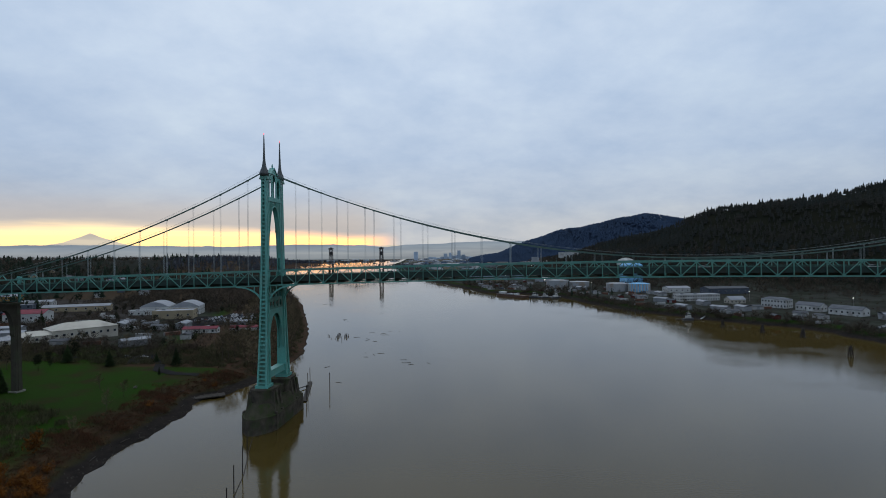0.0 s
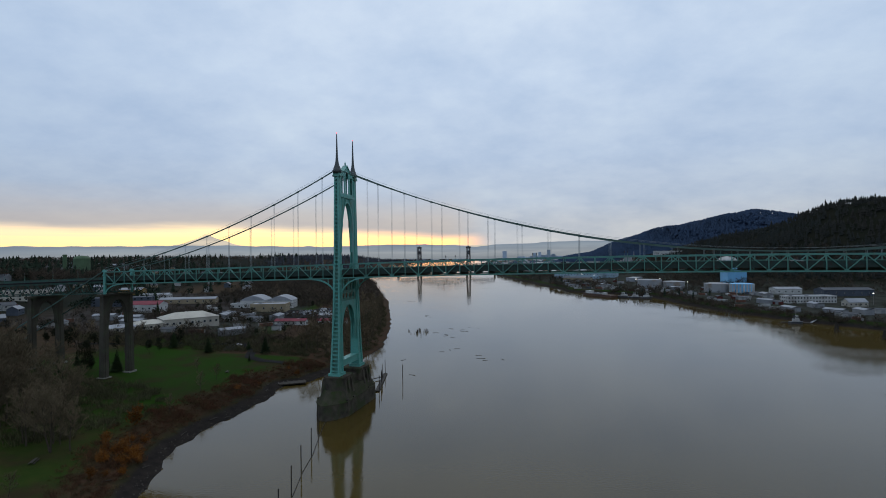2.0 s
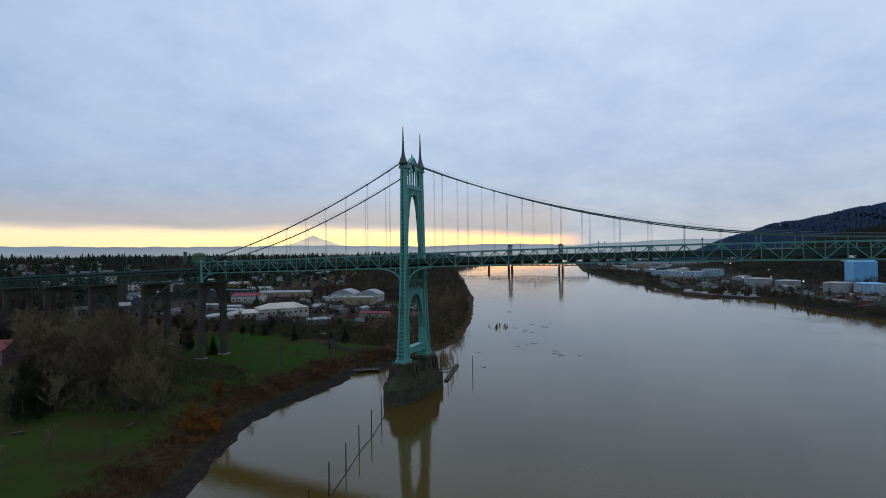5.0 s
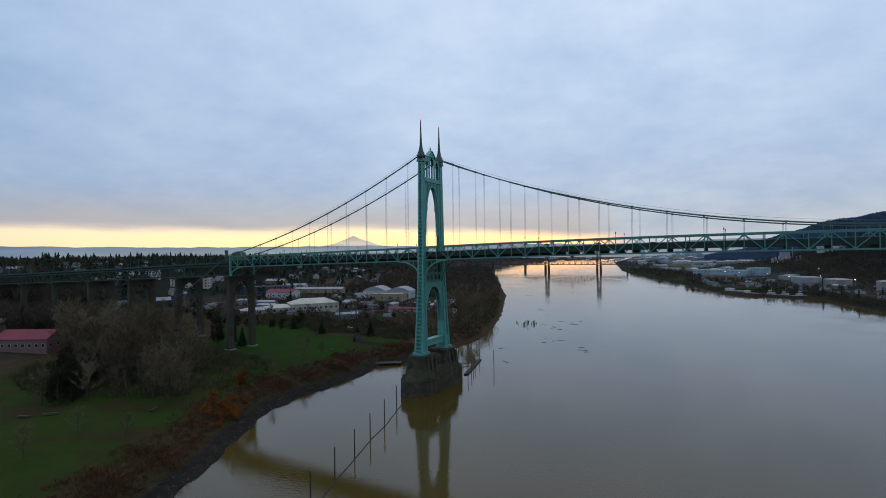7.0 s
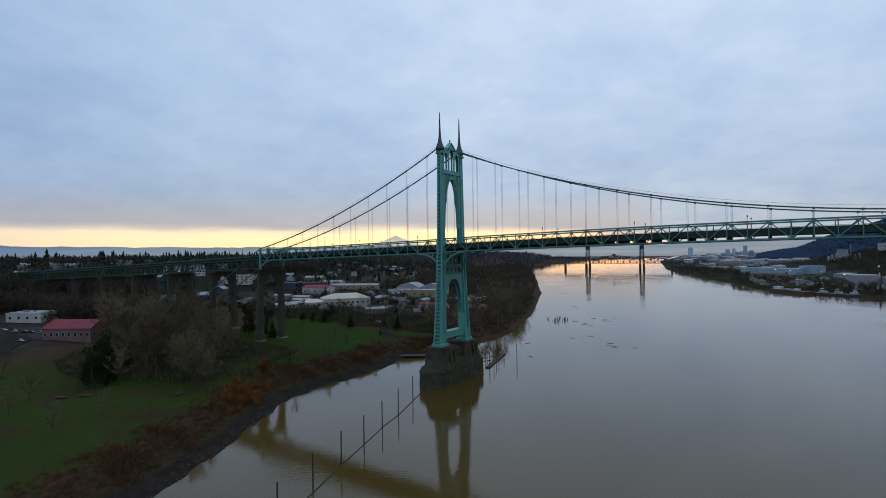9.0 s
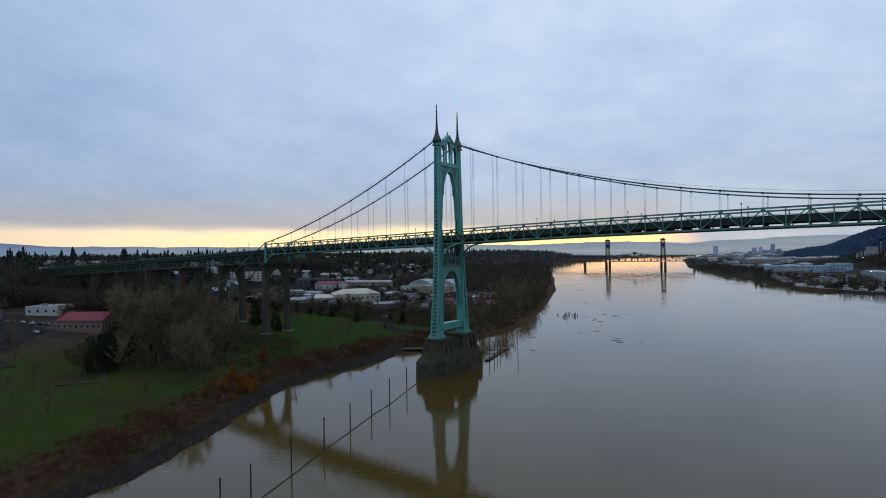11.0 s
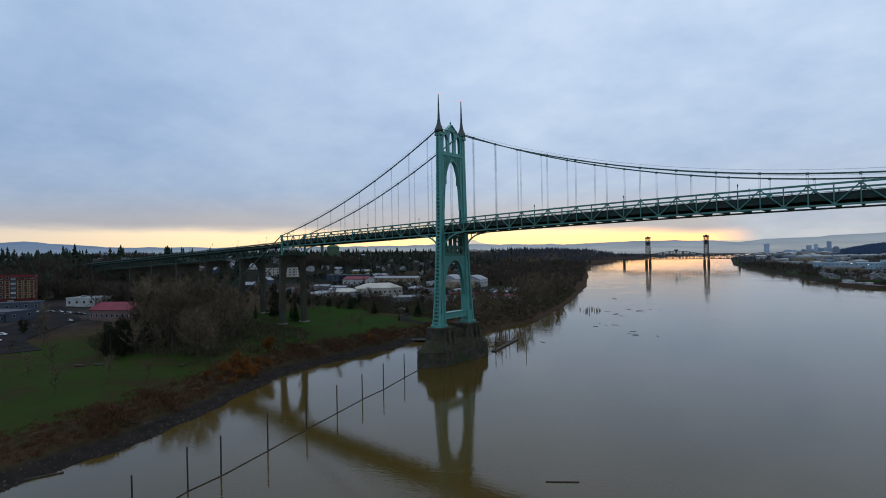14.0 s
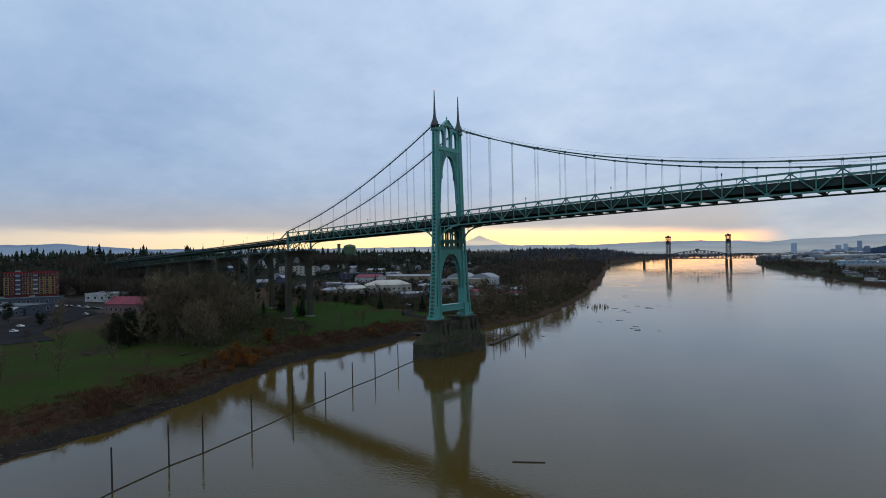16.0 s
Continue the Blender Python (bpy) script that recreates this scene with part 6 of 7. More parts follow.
def strip(name, pts, width, mat, label, lift=0.22):
    s = Shape()
    fine = []
    for (ax, ay), (bx, by) in zip(pts, pts[1:]):
        n = max(2, int(math.hypot(bx - ax, by - ay) / 4))
        fine += [(ax + (bx - ax) * k / n, ay + (by - ay) * k / n) for k in range(n)]
    fine.append(pts[-1])
    rows = []
    for k, (x, y) in enumerate(fine):
        p, q = fine[max(0, k - 1)], fine[min(len(fine) - 1, k + 1)]
        d = Vector((q[0] - p[0], q[1] - p[1])).normalized()
        rows += [(x - d.y * width * f, y + d.x * width * f, gz(x - d.y * width * f, y + d.x * width * f) + lift) for f in (-0.5, -0.17, 0.17, 0.5)]
    s.add(rows, [(4 * k + i, 4 * k + i + 1, 4 * k + i + 5, 4 * k + i + 4) for k in range(len(fine) - 1) for i in range(3)])
    return solid(name, s, mat, label, "road", kind="structure")


strip("road_1", [(-215, 70), (-185, 84), (-157, 91), (-130, 98), (-112, 97), (-96, 84), (-88, 66), (-75, 58), (-60, 57)], 5.5, ASPHALT, "narrow asphalt drive through the park")
strip("road_2", [(-118, 106), (-108, 84)], 15, ASPHALT, "small asphalt turning place in the park")
strip("road_3", [(-168, 255), (-122, 300), (-128, 345)], 62, ASPHALT, "asphalt parking lot beside the halls", 0.35)
strip("road_4", [(-150, -132), (-190, -128), (-250, -80), (-300, -70), (-340, -60)], 30, ASPHALT, "asphalt yard beyond the park lawn")
BENCH = thing("park_table", "low dark timber picnic table on the lawn", "picnic table", (-142, -22, gz(-142, -22)), 20, group="picnic tables")
part("top", Shape().box(-2.2, 2.2, -0.4, 0.4, 0.72, 0.78), WOOD, BENCH)
for s in (-1, 1):
    part("bench", Shape().box(-2.2, 2.2, *sorted((s * 0.6, s * 0.9)), 0.42, 0.47), WOOD, BENCH)
    part("leg", Shape().beam((s * 1.4, -0.8, 0), (s * 1.4, 0.2, 0.74), 0.1, 0.12).beam((s * 1.4, 0.8, 0), (s * 1.4, -0.2, 0.74), 0.1, 0.12), WOOD, BENCH)
for x, y in ((-92, -116), (-98, -121), (-80, 30), (-66, -96)):
    copy_thing(BENCH, pose(x, y, gz(x, y), 0, 0, rng.uniform(0, 180)))

# ---- timber in the river ----


def pile(x, y, top, r=0.2, group="boom piles", label="dark weathered timber pile in the river"):
    return solid("timber_pile", Shape().rod((0, 0, -4), (rng.uniform(-0.15, 0.15), rng.uniform(-0.15, 0.15), top), r, r * 0.85, 8), WOOD, label, "pile", group=group, at=(x, y, 0), smooth=False)


BOOM = [(55, -206), (45, -184), (35.0, -160.5), (30.8, -147.3), (29.5, -138.7), (25.2, -122.8), (20.2, -106.0), (16.0, -90.0), (11.6, -74.0), (8.8, -60.0), (3.2, -41.0)]
for x, y in BOOM:
    pile(x, y, 9.2 + rng.uniform(-0.6, 0.6))
for (ax, ay), (bx, by) in zip(BOOM, BOOM[1:] + [(-1.0, -25.6)]):
    solid("boom_log", Shape().rod((ax + 0.5, ay, 0.08), (bx + 0.5, by, 0.08), 0.14, 0.12, 8), WOOD, "floating boom log chained between the piles", "log", group="boom logs")
for x, y, h in ((7.0, 26.5, 8), (5.3, 35.8, 8), (3.2, 44, 7), (1.1, 52.4, 8), (-1.2, 65.8, 8), (-6, 50, 7), (-9, 59, 7.5), (-14, 44, 6.5), (14.4, 46.0, 9.5)):
    pile(x, y, h, group="fender piles", label="timber fender pile beyond the pier")
fl = thing("timber_float", "low floating timber walkway between piles", "float", (0, 0, 0))
part("deck", Shape().beam((6.5, 25, 0.35), (-0.6, 64, 0.35), 2.2, 0.5), WOOD, fl)
part("walkway", Shape().beam((-12, 30, 1.2), (1.0, 54, 0.9), 0.9, 0.25), WOOD, fl)
for x, y, n in ((331, 259, 7), (347, 224, 7), (365, 199, 7), (345, 121, 6), (325, 318, 5)):
    d = thing("mooring_dolphin", "cluster of leaning timber piles in the river", "mooring dolphin", (x, y, 0), group="mooring dolphins")
    for k in range(n):
        a = 6.283 * k / n
        part("timber_pile", Shape().rod((2.2 * math.cos(a), 2.2 * math.sin(a), -4), (0.7 * math.cos(a), 0.7 * math.sin(a), 7.0 + rng.uniform(-0.8, 0.8)), 0.42, 0.34, 7), WOOD, d)
for k in range(34):
    f = k / 33
    pile(260 + 38 * f + rng.uniform(-1.5, 1.5), 428 - 66 * f + rng.uniform(-1.5, 1.5), rng.uniform(2.0, 4.2), 0.3, "old wharf piles", "broken old wharf pile near the bank")
for k in range(26):
    pile(-17 + rng.gauss(0, 7), 224 + rng.gauss(0, 7), rng.uniform(0.6, 3.2), 0.25, "stumps of old piles", "broken pile stump showing above the water")
for k in range(26):
    x, y = rng.choice(((14, 223), (25, 241), (18, 190), (22, 153), (43, 116), (7, 96), (-40, 330), (-100, 520)))
    x, y, a, l = x + rng.gauss(0, 9), y + rng.gauss(0, 16), rng.uniform(0, 3.14), rng.uniform(1.5, 6)
    solid("driftwood_log", Shape().rod((-l / 2, 0, 0), (l / 2, rng.uniform(-0.4, 0.4), 0.0), 0.17, 0.12, 7), WOOD, "dark log drifting on the calm river", "log", group="drifting logs", at=(x, y, 0.03), turn=math.degrees(a))
solid("driftwood_log", Shape().rod((-3.6, 0, 0), (3.6, 0.2, 0.04), 0.2, 0.15, 8), WOOD, "long dark log drifting on the calm river", "log", group="drifting logs", at=(96.6, -99.6, 0.04), turn=30)
for k in range(24):
    y = rng.uniform(-190, 60)
    x = float(left_x(y)) - rng.uniform(0.5, 12)
    l = rng.uniform(2, 7)
    solid("driftwood_log", Shape().rod((-l / 2, 0, 0.2), (l / 2, 0, 0.2), 0.22, 0.14, 7), WOOD, "stranded driftwood log on the muddy bank", "log", group="stranded logs", at=(x, y, gz(x, y)), turn=rng.uniform(40, 110))
solid("driftwood_log", Shape().rod((-4.5, 0, 0), (4.5, 0.5, 0), 0.3, 0.22, 8), WOOD, "stranded driftwood log at the water's edge", "log", group="stranded logs", at=(-5, -163, 0.1), turn=66)
hulk = thing("stranded_float", "old timber float stranded at the muddy shore", "float", (-44, 34, 0.6), 28)
part("deck", Shape().box(-7, 7, -3, 3, 0, 0.5), WOOD, hulk)
for k in range(6):
    part("beam", Shape().box(-7.4 + 2.7 * k, -7.0 + 2.7 * k, -3.3, 3.3, 0.5, 0.8), WOOD, hulk)
ROCK = material("bank_rock", (0.055, 0.048, 0.04), 0.95, second=(0.035, 0.03, 0.026), scale=1.0, island=0.35)
rocks = []
for k in range(700):
    y = rng.uniform(-240, 70)
    d = rng.triangular(-2.5, 9, 1.5)
    x = float(left_x(y)) - d
    s = rng.uniform(0.2, 0.7)
    rocks.append((x, y, gz(x, y) - 0.1, s * 0.8, s * 1.3))
rv = [(0.5 * math.cos(a), 0.5 * math.sin(a), 0) for a in (0, 1.2, 2.5, 3.8, 5.0)] + [(0.25, 0.1, 0.8), (-0.2, 0.15, 1.0), (0.0, -0.25, 0.7)]
rf = [(0, 1, 5), (1, 2, 6), (1, 6, 5), (2, 3, 6), (3, 4, 7), (3, 7, 6), (4, 0, 5), (4, 5, 7), (5, 6, 7)]
scatter("shore_stones", ROCK, [(rv, rf)], rocks, "loose grey stones along the waterline", "stones")

# ---- boats ----
HULL = material("hull_paint", (0.04, 0.045, 0.055), 0.5, scale=0.3)
RUST = material("rusty_barge", (0.10, 0.06, 0.045), 0.8, scale=0.2)


def boat(x, y, turn, l, b, label, cabin=0.35, tower=True, hull=None):
    o = thing("workboat", label, "boat", (x, y, 0), turn, group="moored boats")
    plan = [(-l / 2, -b / 2), (l * 0.25, -b / 2), (l * 0.43, -b * 0.3), (l / 2, 0), (l * 0.43, b * 0.3), (l * 0.25, b / 2), (-l / 2, b / 2)]
    part("hull", Shape().prism([(p * 0.95, q * 0.9) for p, q in plan], -1, 1.9, plan), hull or HULL, o)
    part("bulwark", Shape().prism(plan, 1.9, 2.3, [(p * 1.02, q * 1.02) for p, q in plan]), HULL, o)
    part("deckhouse", Shape().box(-l * 0.22, l * cabin * 0.5, -b * 0.33, b * 0.33, 2.3, 4.9), WHITE, o)
    if tower:
        part("wheelhouse", Shape().frustum((-l * 0.05, l * 0.14, -b * 0.26, b * 0.26), 4.9, (-l * 0.03, l * 0.12, -b * 0.24, b * 0.24), 7.6), WHITE, o)
        part("wheelhouse_window", Shape().box(-l * 0.045, l * 0.145, -b * 0.265, b * 0.265, 6.0, 6.9), GLASS, o)
        part("funnel", Shape().lathe([(0.7, 4.9), (0.7, 8.0), (0.8, 8.2)], 10, (-l * 0.16, 0)), HULL, o)
        part("mast", Shape().rod((-l * 0.02, 0, 7.4), (-l * 0.04, 0, 13), 0.12, 0.06, 6), WHITE, o)
    return o


boat(211, 588, 150, 22, 7.5, "white tug moored at the industrial wharf")
boat(225, 578, 165, 20, 7, "white tug with a tall mast at the wharf")
boat(240, 572, 20, 18, 6.5, "small white workboat moored at the wharf")
boat(322, 309, 12, 13, 4.0, "white motor vessel lying at a floating dock")
barge = thing("barge", "long dark rusty barge with a pale deckhouse", "barge", (179, 611, 0), -57)
part("hull", Shape().frustum((-32, 32, -6, 6), -1, (-33, 33, -6.2, 6.2), 3.4), RUST, barge)
part("deckhouse", Shape().box(-29, -18, -4, 4, 3.4, 7.0), WHITE, barge)
part("deck_cargo", Shape().box(-10, 4, -4.5, 4.5, 3.4, 4.8), GREY_WALL, barge)
part("crate", Shape().box(8, 14, -3, 3, 3.4, 6.0), WHITE, barge)
dock = thing("floating_dock", "low floating dock with a sloping gangway", "dock", (0, 0, 0))
part("float", Shape().beam((312, 316, 0.4), (336, 312, 0.4), 3.0, 0.8), WOOD, dock)
part("gangway", Shape().beam((336, 312, 1.0), (360, 336, 6.5), 1.6, 0.35), STEEL, dock)

# ---- the west bank: tanks, offices and works ----


def storage_tank(x, y, r, h, mat, label, dome=1.5, stripes=0, z=None):
    t = thing("storage_tank", label, "storage tank", (x, y, gz(x, y) if z is None else z), group="storage tanks")
    part("shell", Shape().lathe([(r, -1), (r, h - 0.3), (r + 0.25, h - 0.2), (r + 0.25, h)], 32), mat, t)
    part("roof", Shape().lathe([(r, h), (r * 0.7, h + dome * 0.6), (r * 0.3, h + dome * 0.95), (0.3, h + dome)], 32), mat, t)
    for k in range(stripes):
        a = 6.283 * k / stripes
        part("pilaster", Shape().rod((r * math.cos(a), r * math.sin(a), -0.5), (r * math.cos(a), r * math.sin(a), h - 0.3), 1.25, sides=6), WHITE, t)
    part("stair", Shape().beam((r * 0.7, -r * 0.75, 0), (r * 0.98, -r * 0.3, h), 0.7, 0.3), STEEL, t)
    return t


storage_tank(348, 622, 16.5, 12.5, STEEL, "grey steel storage tank streaked with rust", 1.2)
storage_tank(377, 603, 15.3, 13.0, BLUE_WALL, "blue storage tank with broad white upright ribs", 1.0, 22)
storage_tank(271, 711, 19, 13.2, STEEL, "low wide grey storage tank", 1.0)
storage_tank(307, 701, 17, 10.5, STEEL, "low wide grey storage tank with rust streaks", 1.0)
works = thing("blue_works", "tall sky-blue steel works hall with a domed tank", "works", (413, 745, gz(413, 745)), 4)
part("hall", Shape().box(-15, 15, -16, 16, -1, 31), BLUE_WALL, works)
part("roof", Shape().frustum((-15, 15, -16, 16), 31, (-11, 11, -12, 12), 34.5), BLUE_WALL, works)
part("seam", Shape().box(-15.1, 15.1, -16.1, 16.1, 20, 20.4), BLUE_WALL, works)
for k in range(13):
    part("wall_rib", Shape().box(-15 + 2.48 * k, -14.75 + 2.48 * k, -16.2, -15.95, 0, 31), BLUE_WALL, works)
part("roof_house", Shape().box(-6, 2, -5, 5, 34.5, 37), WHITE, works)
part("dome", Shape().lathe([(16, 31), (15.6, 37), (12.8, 40.5), (7.5, 43), (0.4, 44)], 28, (0, 24)), WHITE, works)
building("office", "white two-storey waterside office with ribbon windows", 397, 454, 6, 54, 17, 8.0, WHITE, PALE_ROOF, "flat", 2, 16, 4, group="waterside buildings")
building("office", "white two-storey office with a small roof tower", 444, 362, -60, 27, 13, 9.5, WHITE, GREY_ROOF, "hip", 2, 8, 3, 2.2, group="waterside buildings")
building("office", "grey gabled workshop by the river", 459, 328, -64, 25, 12, 6.0, WHITE, GREY_ROOF, "gable", 1, 6, 2, 3.0, group="waterside buildings")
building("office", "white gabled shed with a grey roof by the river", 470, 290, -66, 30, 13, 6.0, WHITE, GREY_ROOF, "gable", 1, 6, 2, 3.2, group="waterside buildings")
building("house", "small house with a pale gabled roof above the dock", 424, 412, 10, 21, 11, 4.5, CREAM, PALE_ROOF, "gable", 1, 4, 2, 4.0)
building("warehouse", "dark blue warehouse behind the offices", 480, 545, 4, 60, 24, 8.0, DARK_WALL, GREY_ROOF, "gable", 1, 6, 2, 2.5)
building("warehouse", "white warehouse with a low pale roof", 425, 580, 4, 34, 20, 7.0, WHITE, PALE_ROOF, "gable", 1, 4, 2, 2.5)
building("warehouse", "long pale blue waterside warehouse", 178, 1035, -22, 104, 34, 12.0, PALE_BLUE, WHITE, "flat", 2, 14, 4)
building("warehouse", "pale blue hall with a stepped roof beside the long warehouse", 246, 1042, -22, 36, 30, 15.0, PALE_BLUE, WHITE, "flat", 2, 6, 3)
building("warehouse", "white flat warehouse beside the plant", 425, 1265, -15, 70, 40, 14.0, WHITE, PALE_ROOF, "flat", 1, 8, 3)
plant_yard = thing("process_plant", "pale grey process plant with silos and pipes", "plant", (335, 1310, gz(335, 1310)))
for k in range(9):
    part("silo", Shape().lathe([(2.6, -1), (2.6, 9 + 3 * (k % 3)), (1.0, 11 + 3 * (k % 3)), (0.3, 11.4 + 3 * (k % 3))], 14, (-30 + 7.2 * k, 3 * (k % 2))), STEEL, plant_yard)
part("frame_house", Shape().box(-12, 8, 8, 20, -1, 26), PALE_ROOF, plant_yard)
part("stack", Shape().lathe([(1.2, 0), (0.9, 38)], 10, (14, 14)), STEEL, plant_yard)
TONES = [(WHITE, PALE_ROOF, "white"), (PALE_ROOF, WHITE, "pale grey"), (GREY_WALL, PALE_ROOF, "grey"), (PALE_BLUE, WHITE, "pale blue"), (TAN, GREY_ROOF, "tan")]
spots = []
while len(spots) < 150:
    y = rng.uniform(700, 4150)
    x = float(right_x(y)) + rng.uniform(70, 760)
    if near_hill(x, y) > 10 or far_hill(x, y) > 10 or any(math.hypot(x - a, y - b) < 58 for a, b in spots) or math.hypot(x - 403, y - 745) < 95 or math.hypot(x - 178, y - 1035) < 110 or math.hypot(x - 360, y - 1300) < 110:
        continue
    spots.append((x, y))
    wl, rf, tone = rng.choice(TONES)
    building("warehouse", f"distant {tone} industrial hall on the river flat", x, y, rng.choice((-20, 70)) + rng.uniform(-6, 6), rng.uniform(26, 66), rng.uniform(14, 30), rng.uniform(5, 9), wl, rf, rng.choice(("flat", "flat", "gable", "vault")), 1, 0, 0, 3.0, group="distant halls")
for k in range(14):
    y = 1880 + 9 * k + rng.uniform(-40, 40)
    storage_tank(80 + 19 * k + rng.uniform(-8, 8), y, 13, 10, PAINTED, "white storage tank in the distant tank farm", 3.0)

# small sheds, stacked containers and trailers crowding the wharf yards
RUSTY = material("rusty_sheet", (0.13, 0.055, 0.035), 0.8, second=(0.09, 0.045, 0.03), scale=0.4)


def yard_shed(w, d, h, wall, roof, label):
    b = thing("yard_shed", label, "shed", group="sheds in the wharf yards")
    part("wall", Shape().box(-w / 2, w / 2, -d / 2, d / 2, -1.0, h), wall, b)
    part("roof", Shape().gable(-w / 2, w / 2, -d / 2, d / 2, h + 0.1, 1.3, 0.3, 0.2), roof, b)
    part("door", Shape().box(-1.6, 1.6, -d / 2 - 0.06, -d / 2 + 0.02, 0, min(h - 0.3, 3.2)), GREY_WALL, b)
    return b


def container(mat, label):
    b = thing("shipping_container", label, "container", group="containers in the wharf yards")
    part("box", Shape().box(-6, 6, -1.22, 1.22, 0, 2.6), mat, b)
    part("end_frame", Shape().box(5.9, 6.08, -1.25, 1.25, 0.0, 2.65), STEEL, b)
    part("end_frame", Shape().box(-6.08, -5.9, -1.25, 1.25, 0.0, 2.65), STEEL, b)
    return b


YARD = [yard_shed(12, 7, 3.6, PAINTED, GREY_ROOF, "small pale shed in a wharf yard"), yard_shed(18, 9, 4.6, GREY_WALL, PALE_ROOF, "grey metal shed in a wharf yard"), yard_shed(9, 6, 3.2, BRICK, GREY_ROOF, "small brick shed in a wharf yard"), container(RUSTY, "rusty red shipping container on a yard"), container(PAINTED, "pale shipping container on a yard"), container(DARK_WALL, "dark blue shipping container on a yard")]
laid = set()
yard_spots = []
while len(yard_spots) < 96:
    y = rng.uniform(240, 900)
    x = float(right_x(y)) + rng.uniform(14, 150)
    if near_hill(x, y) > 25 or any(math.hypot(x - a, y - b) < 9 for a, b in yard_spots) or any(math.hypot(x - a, y - b) < q for a, b, q in ((397, 454, 34), (444, 362, 24), (459, 328, 24), (470, 290, 26), (424, 412, 18), (345, 622, 26), (375, 603, 24), (403, 745, 40), (271, 711, 27), (307, 701, 25), (480, 545, 38), (425, 580, 26))):
        continue
    yard_spots.append((x, y))
    k = rng.choice((0, 0, 1, 2, 3, 3, 4, 4, 5))
    m = pose(x, y, gz(x, y), 0, 0, rng.choice((4, 94, -50)) + rng.uniform(-8, 8))
    if k in laid:
        copy_thing(YARD[k], m)
    else:
        YARD[k].matrix_basis = m
        laid.add(k)

spots = []
while len(spots) < 30:                                    # trailers and sheds in the yards by the park
    x, y = rng.uniform(-320, -105), rng.uniform(118, 345)
    if any(math.hypot(x - a, y - b) < q + 4 for a, b, q in BUILT) or any(math.hypot(x - a, y - b) < 12 for a, b in spots):
        continue
    spots.append((x, y))
    copy_thing(YARD[rng.choice((0, 0, 1, 3, 4, 4, 4))], pose(x, y, gz(x, y), 0, 0, rng.choice((12, 50, 102)) + rng.uniform(-5, 5)))


def yard_light():
    p = thing("yard_light", "tall yard floodlight shining white", "street lamp", group="yard floodlights")
    part("pole", Shape().rod((0, 0, -0.5), (0, 0, 12), 0.16, 0.09, 6), STEEL, p)
    part("lamp_head", Shape().box(-0.75, 0.75, -0.3, 0.3, 12, 12.5), LAMP_GLOW, p, "glowing lamp head")
    return p


LAMP_GLOW = bpy.data.materials.new("lamp_glow")
LAMP_GLOW.use_nodes = True
LAMP_GLOW.node_tree.nodes["Principled BSDF"].inputs["Emission Color"].default_value = (1.0, 0.95, 0.85, 1)
LAMP_GLOW.node_tree.nodes["Principled BSDF"].inputs["Emission Strength"].default_value = 4.0
light = yard_light()
for k, (x, y) in enumerate(((255, 745), (318, 660), (300, 770), (452, 430), (200, 905), (180, 960), (300, 1190), (330, 940), (505, 330), (240, 860))):
    m = pose(x, y, gz(x, y), 0, 0, 30 * k)
    if k:
        copy_thing(light, m)
    else:
        light.matrix_basis = m

for k in range(26):
    x, y = rng.uniform(-1150, -330), rng.uniform(3560, 4250)
    wl, rf, tone = rng.choice(TONES)
    building("warehouse", f"far {tone} shed beyond the river bend", x, y, rng.uniform(-25, 25), rng.uniform(22, 60), rng.uniform(12, 24), rng.uniform(5, 11), wl, rf, rng.choice(("flat", "gable")), 1, 0, 0, 3.0, group="sheds beyond the river bend")

# ---- the railway lift bridge upstream ----
lift = thing("lift_bridge", "dark steel railway lift bridge with two tall towers", "railway bridge", (-226, LIFT_Y, 1.5), -5)
for s in (-1, 1):
    cx, hw = s * 85, 5.8
    tw = part("lift_tower", Shape().box(cx - 7.4, cx + 7.4, -8.4, 8.4, 14, 15.2), IRON, lift)
    for ax in (-hw, hw):
        for ay in (-4.7, 4.7):
            part("column", Shape().beam((cx + ax, ay, 15), (cx + ax * 0.8, ay, 83), 1.5, 1.5), IRON, tw)
    for k in range(9):
        z0, z1 = 17 + 7.5 * k, 17 + 7.5 * (k + 1)
        for ay in (-4.7, 4.7):
            part("brace", Shape().beam((cx - hw, ay, z0), (cx + hw, ay, z1), 0.7, 0.7), IRON, tw)
            part("brace", Shape().beam((cx + hw, ay, z0), (cx - hw, ay, z1), 0.7, 0.7), IRON, tw)
            part("strut", Shape().beam((cx - hw, ay, z1), (cx + hw, ay, z1), 0.7, 0.7), IRON, tw)
    part("sheave_house", Shape().box(cx - 6.8, cx + 6.8, -6, 6, 81.5, 86), IRON, lift)
    part("sheave", Shape().lathe([(3.2, 86), (3.0, 88), (1, 88.5)], 12, (cx, 0)), IRON, lift)
    part("counterweight", Shape().box(cx - 4, cx + 4, -4, 4, 61, 72), IRON, lift)
    for ax in (-5.6, 5.6):
        part("pier", Shape().frustum((cx + ax - 2.4, cx + ax + 2.4, -7, 7), -6, (cx + ax - 1.9, cx + ax + 1.9, -6, 6), 14), PIER_STONE, lift)


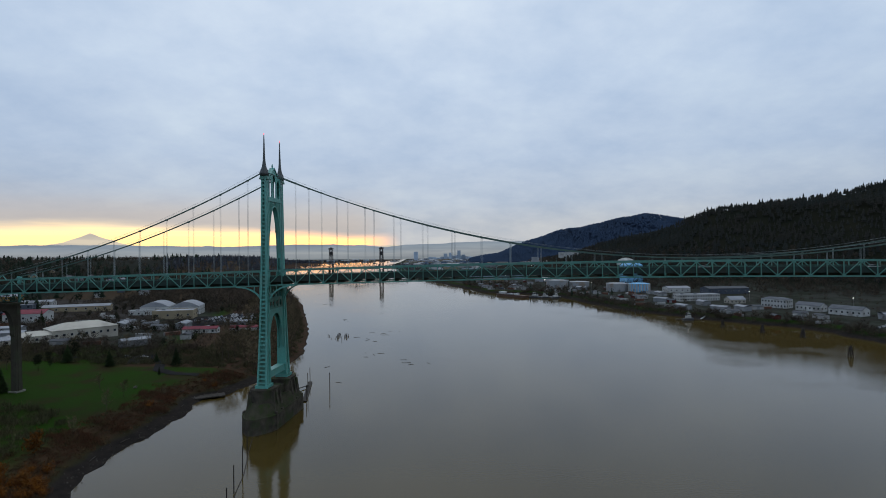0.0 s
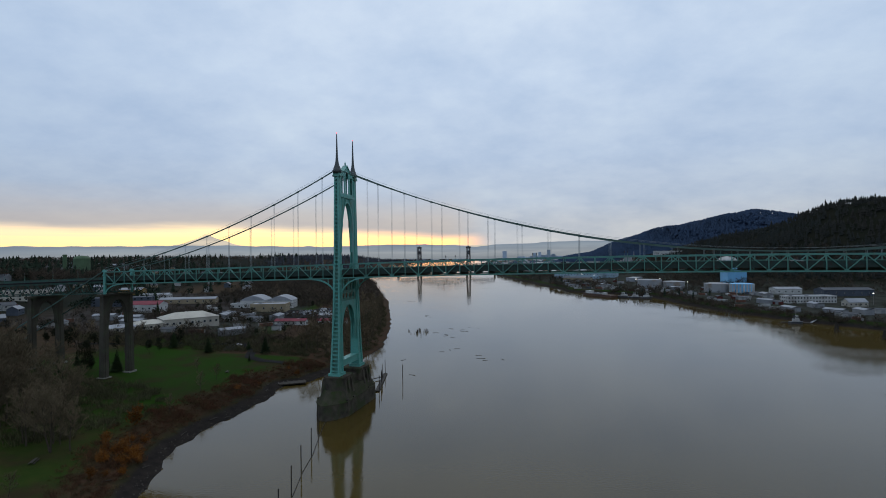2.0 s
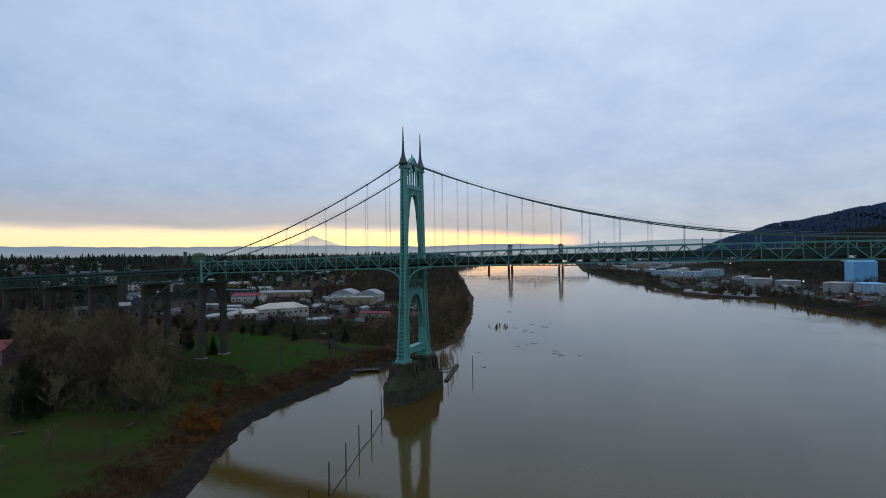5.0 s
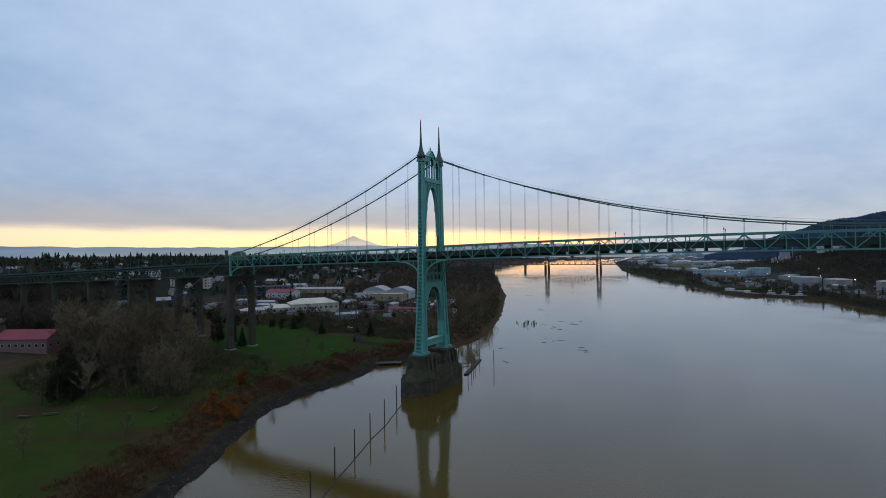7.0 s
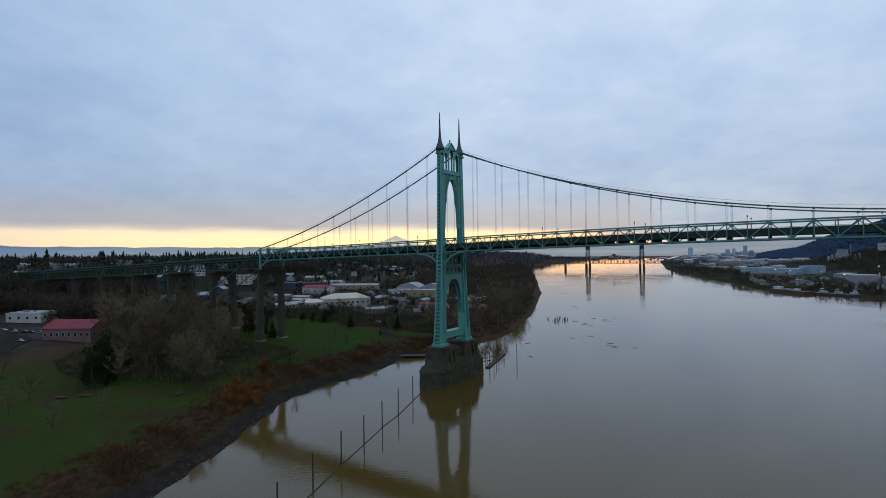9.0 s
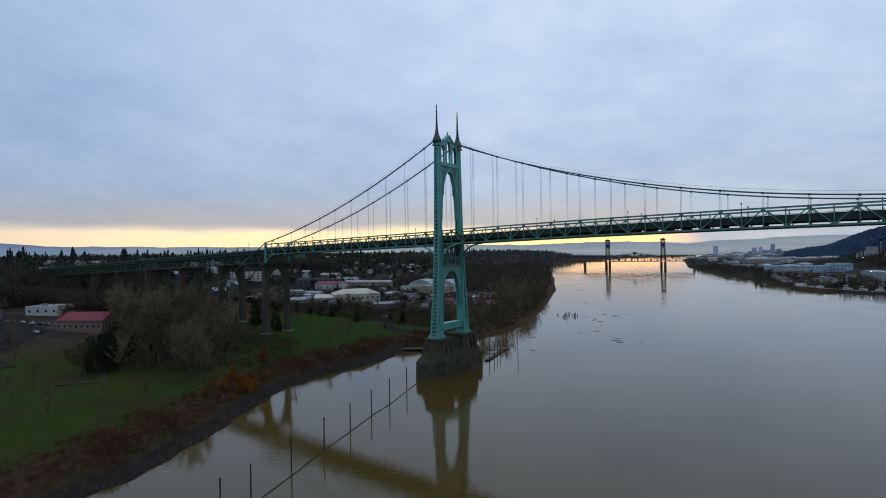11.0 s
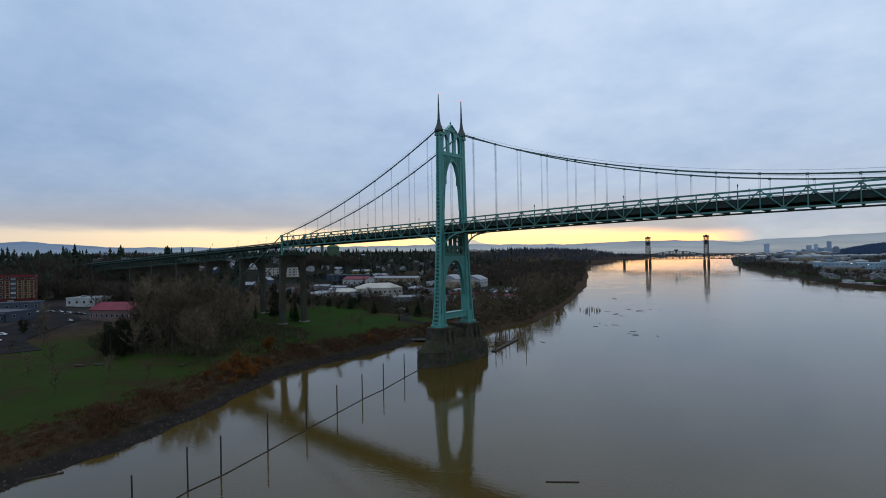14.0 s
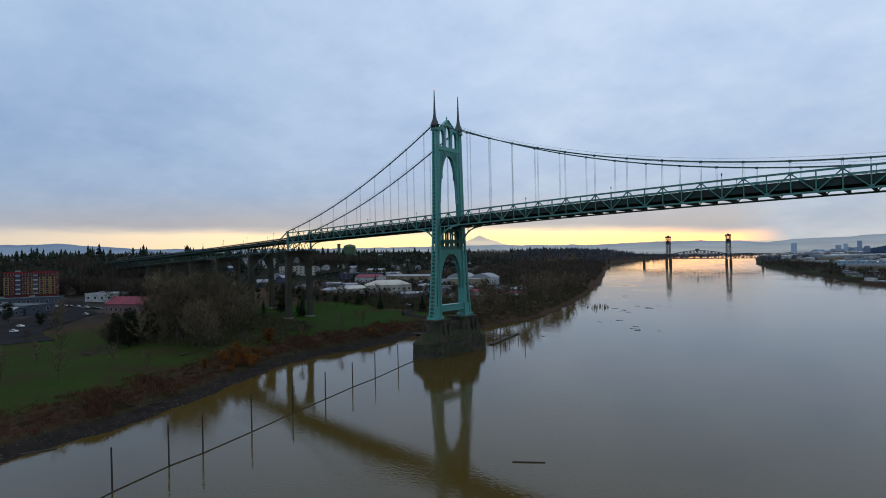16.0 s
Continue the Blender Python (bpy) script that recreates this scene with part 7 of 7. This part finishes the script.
def rail_span(x0, x1, high, n, name):
    def top(q):
        return 18 + high * (0.55 + 0.45 * math.sin(math.pi * q))
    xs = [x0 + (x1 - x0) * k / n for k in range(n + 1)]
    sp = part(name, Shape().box(x0, x1, -3.6, 3.6, 16.4, 17.6), IRON, lift)
    for ay in (-4.2, 4.2):
        part("bottom_chord", Shape().strip([(a, ay, 17) for a in xs], 1.2, 2.0), IRON, sp)
        part("top_chord", Shape().strip([(a, ay, top(k / n)) for k, a in enumerate(xs)], 1.3, 1.3), IRON, sp)
        for k in range(n + 1):
            part("vertical", Shape().beam((xs[k], ay, 17), (xs[k], ay, top(k / n)), 0.95, 0.95), IRON, sp)
            if k < n:
                p, q = ((xs[k], ay, 17), (xs[k + 1], ay, top((k + 1) / n))) if k % 2 else ((xs[k], ay, top(k / n)), (xs[k + 1], ay, 17))
                part("diagonal", Shape().beam(p, q, 0.95, 0.95), IRON, sp)


rail_span(-78, 78, 23, 16, "lift_span")
rail_span(-162, -92, 12, 8, "fixed_span")
rail_span(92, 172, 13, 8, "fixed_span")
part("operator_house", Shape().box(-5, 5, -4, 4, 41, 46), IRON, lift)
part("pier", Shape().box(-164, -160, -6, 6, -6, 16), PIER_STONE, lift)
part("pier", Shape().box(170, 174, -6, 6, -6, 16), PIER_STONE, lift)
rail_span(-400, -164, 1.2, 16, "trestle_span")
part("pier", Shape().box(-284, -280, -5, 5, -6, 16), PIER_STONE, lift)

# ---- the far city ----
# The pale blue-grey base colour stands in for haze before the skyline.
CITY = material("far_city_haze_tint", (0.40, 0.47, 0.55), 0.9, second=(0.33, 0.40, 0.47), scale=0.02, rand=0.3)
for k in range(46):
    a = radians(rng.gauss(0.6, 2.6))
    d = rng.uniform(4020, 4130)
    h = 12 + 20 * math.exp(-((math.degrees(a) - 0.8) / 1.6) ** 2) * rng.random() + rng.uniform(0, 10)
    w = rng.uniform(16, 34)
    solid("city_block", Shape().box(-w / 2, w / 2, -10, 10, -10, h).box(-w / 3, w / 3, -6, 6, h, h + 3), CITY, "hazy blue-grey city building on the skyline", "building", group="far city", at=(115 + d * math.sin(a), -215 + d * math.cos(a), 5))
for a, w, h in ((-4.0, 30, 66), (0.65, 24, 72), (-0.8, 28, 50), (-0.3, 20, 56)):
    d = 4015
    a = radians(a)
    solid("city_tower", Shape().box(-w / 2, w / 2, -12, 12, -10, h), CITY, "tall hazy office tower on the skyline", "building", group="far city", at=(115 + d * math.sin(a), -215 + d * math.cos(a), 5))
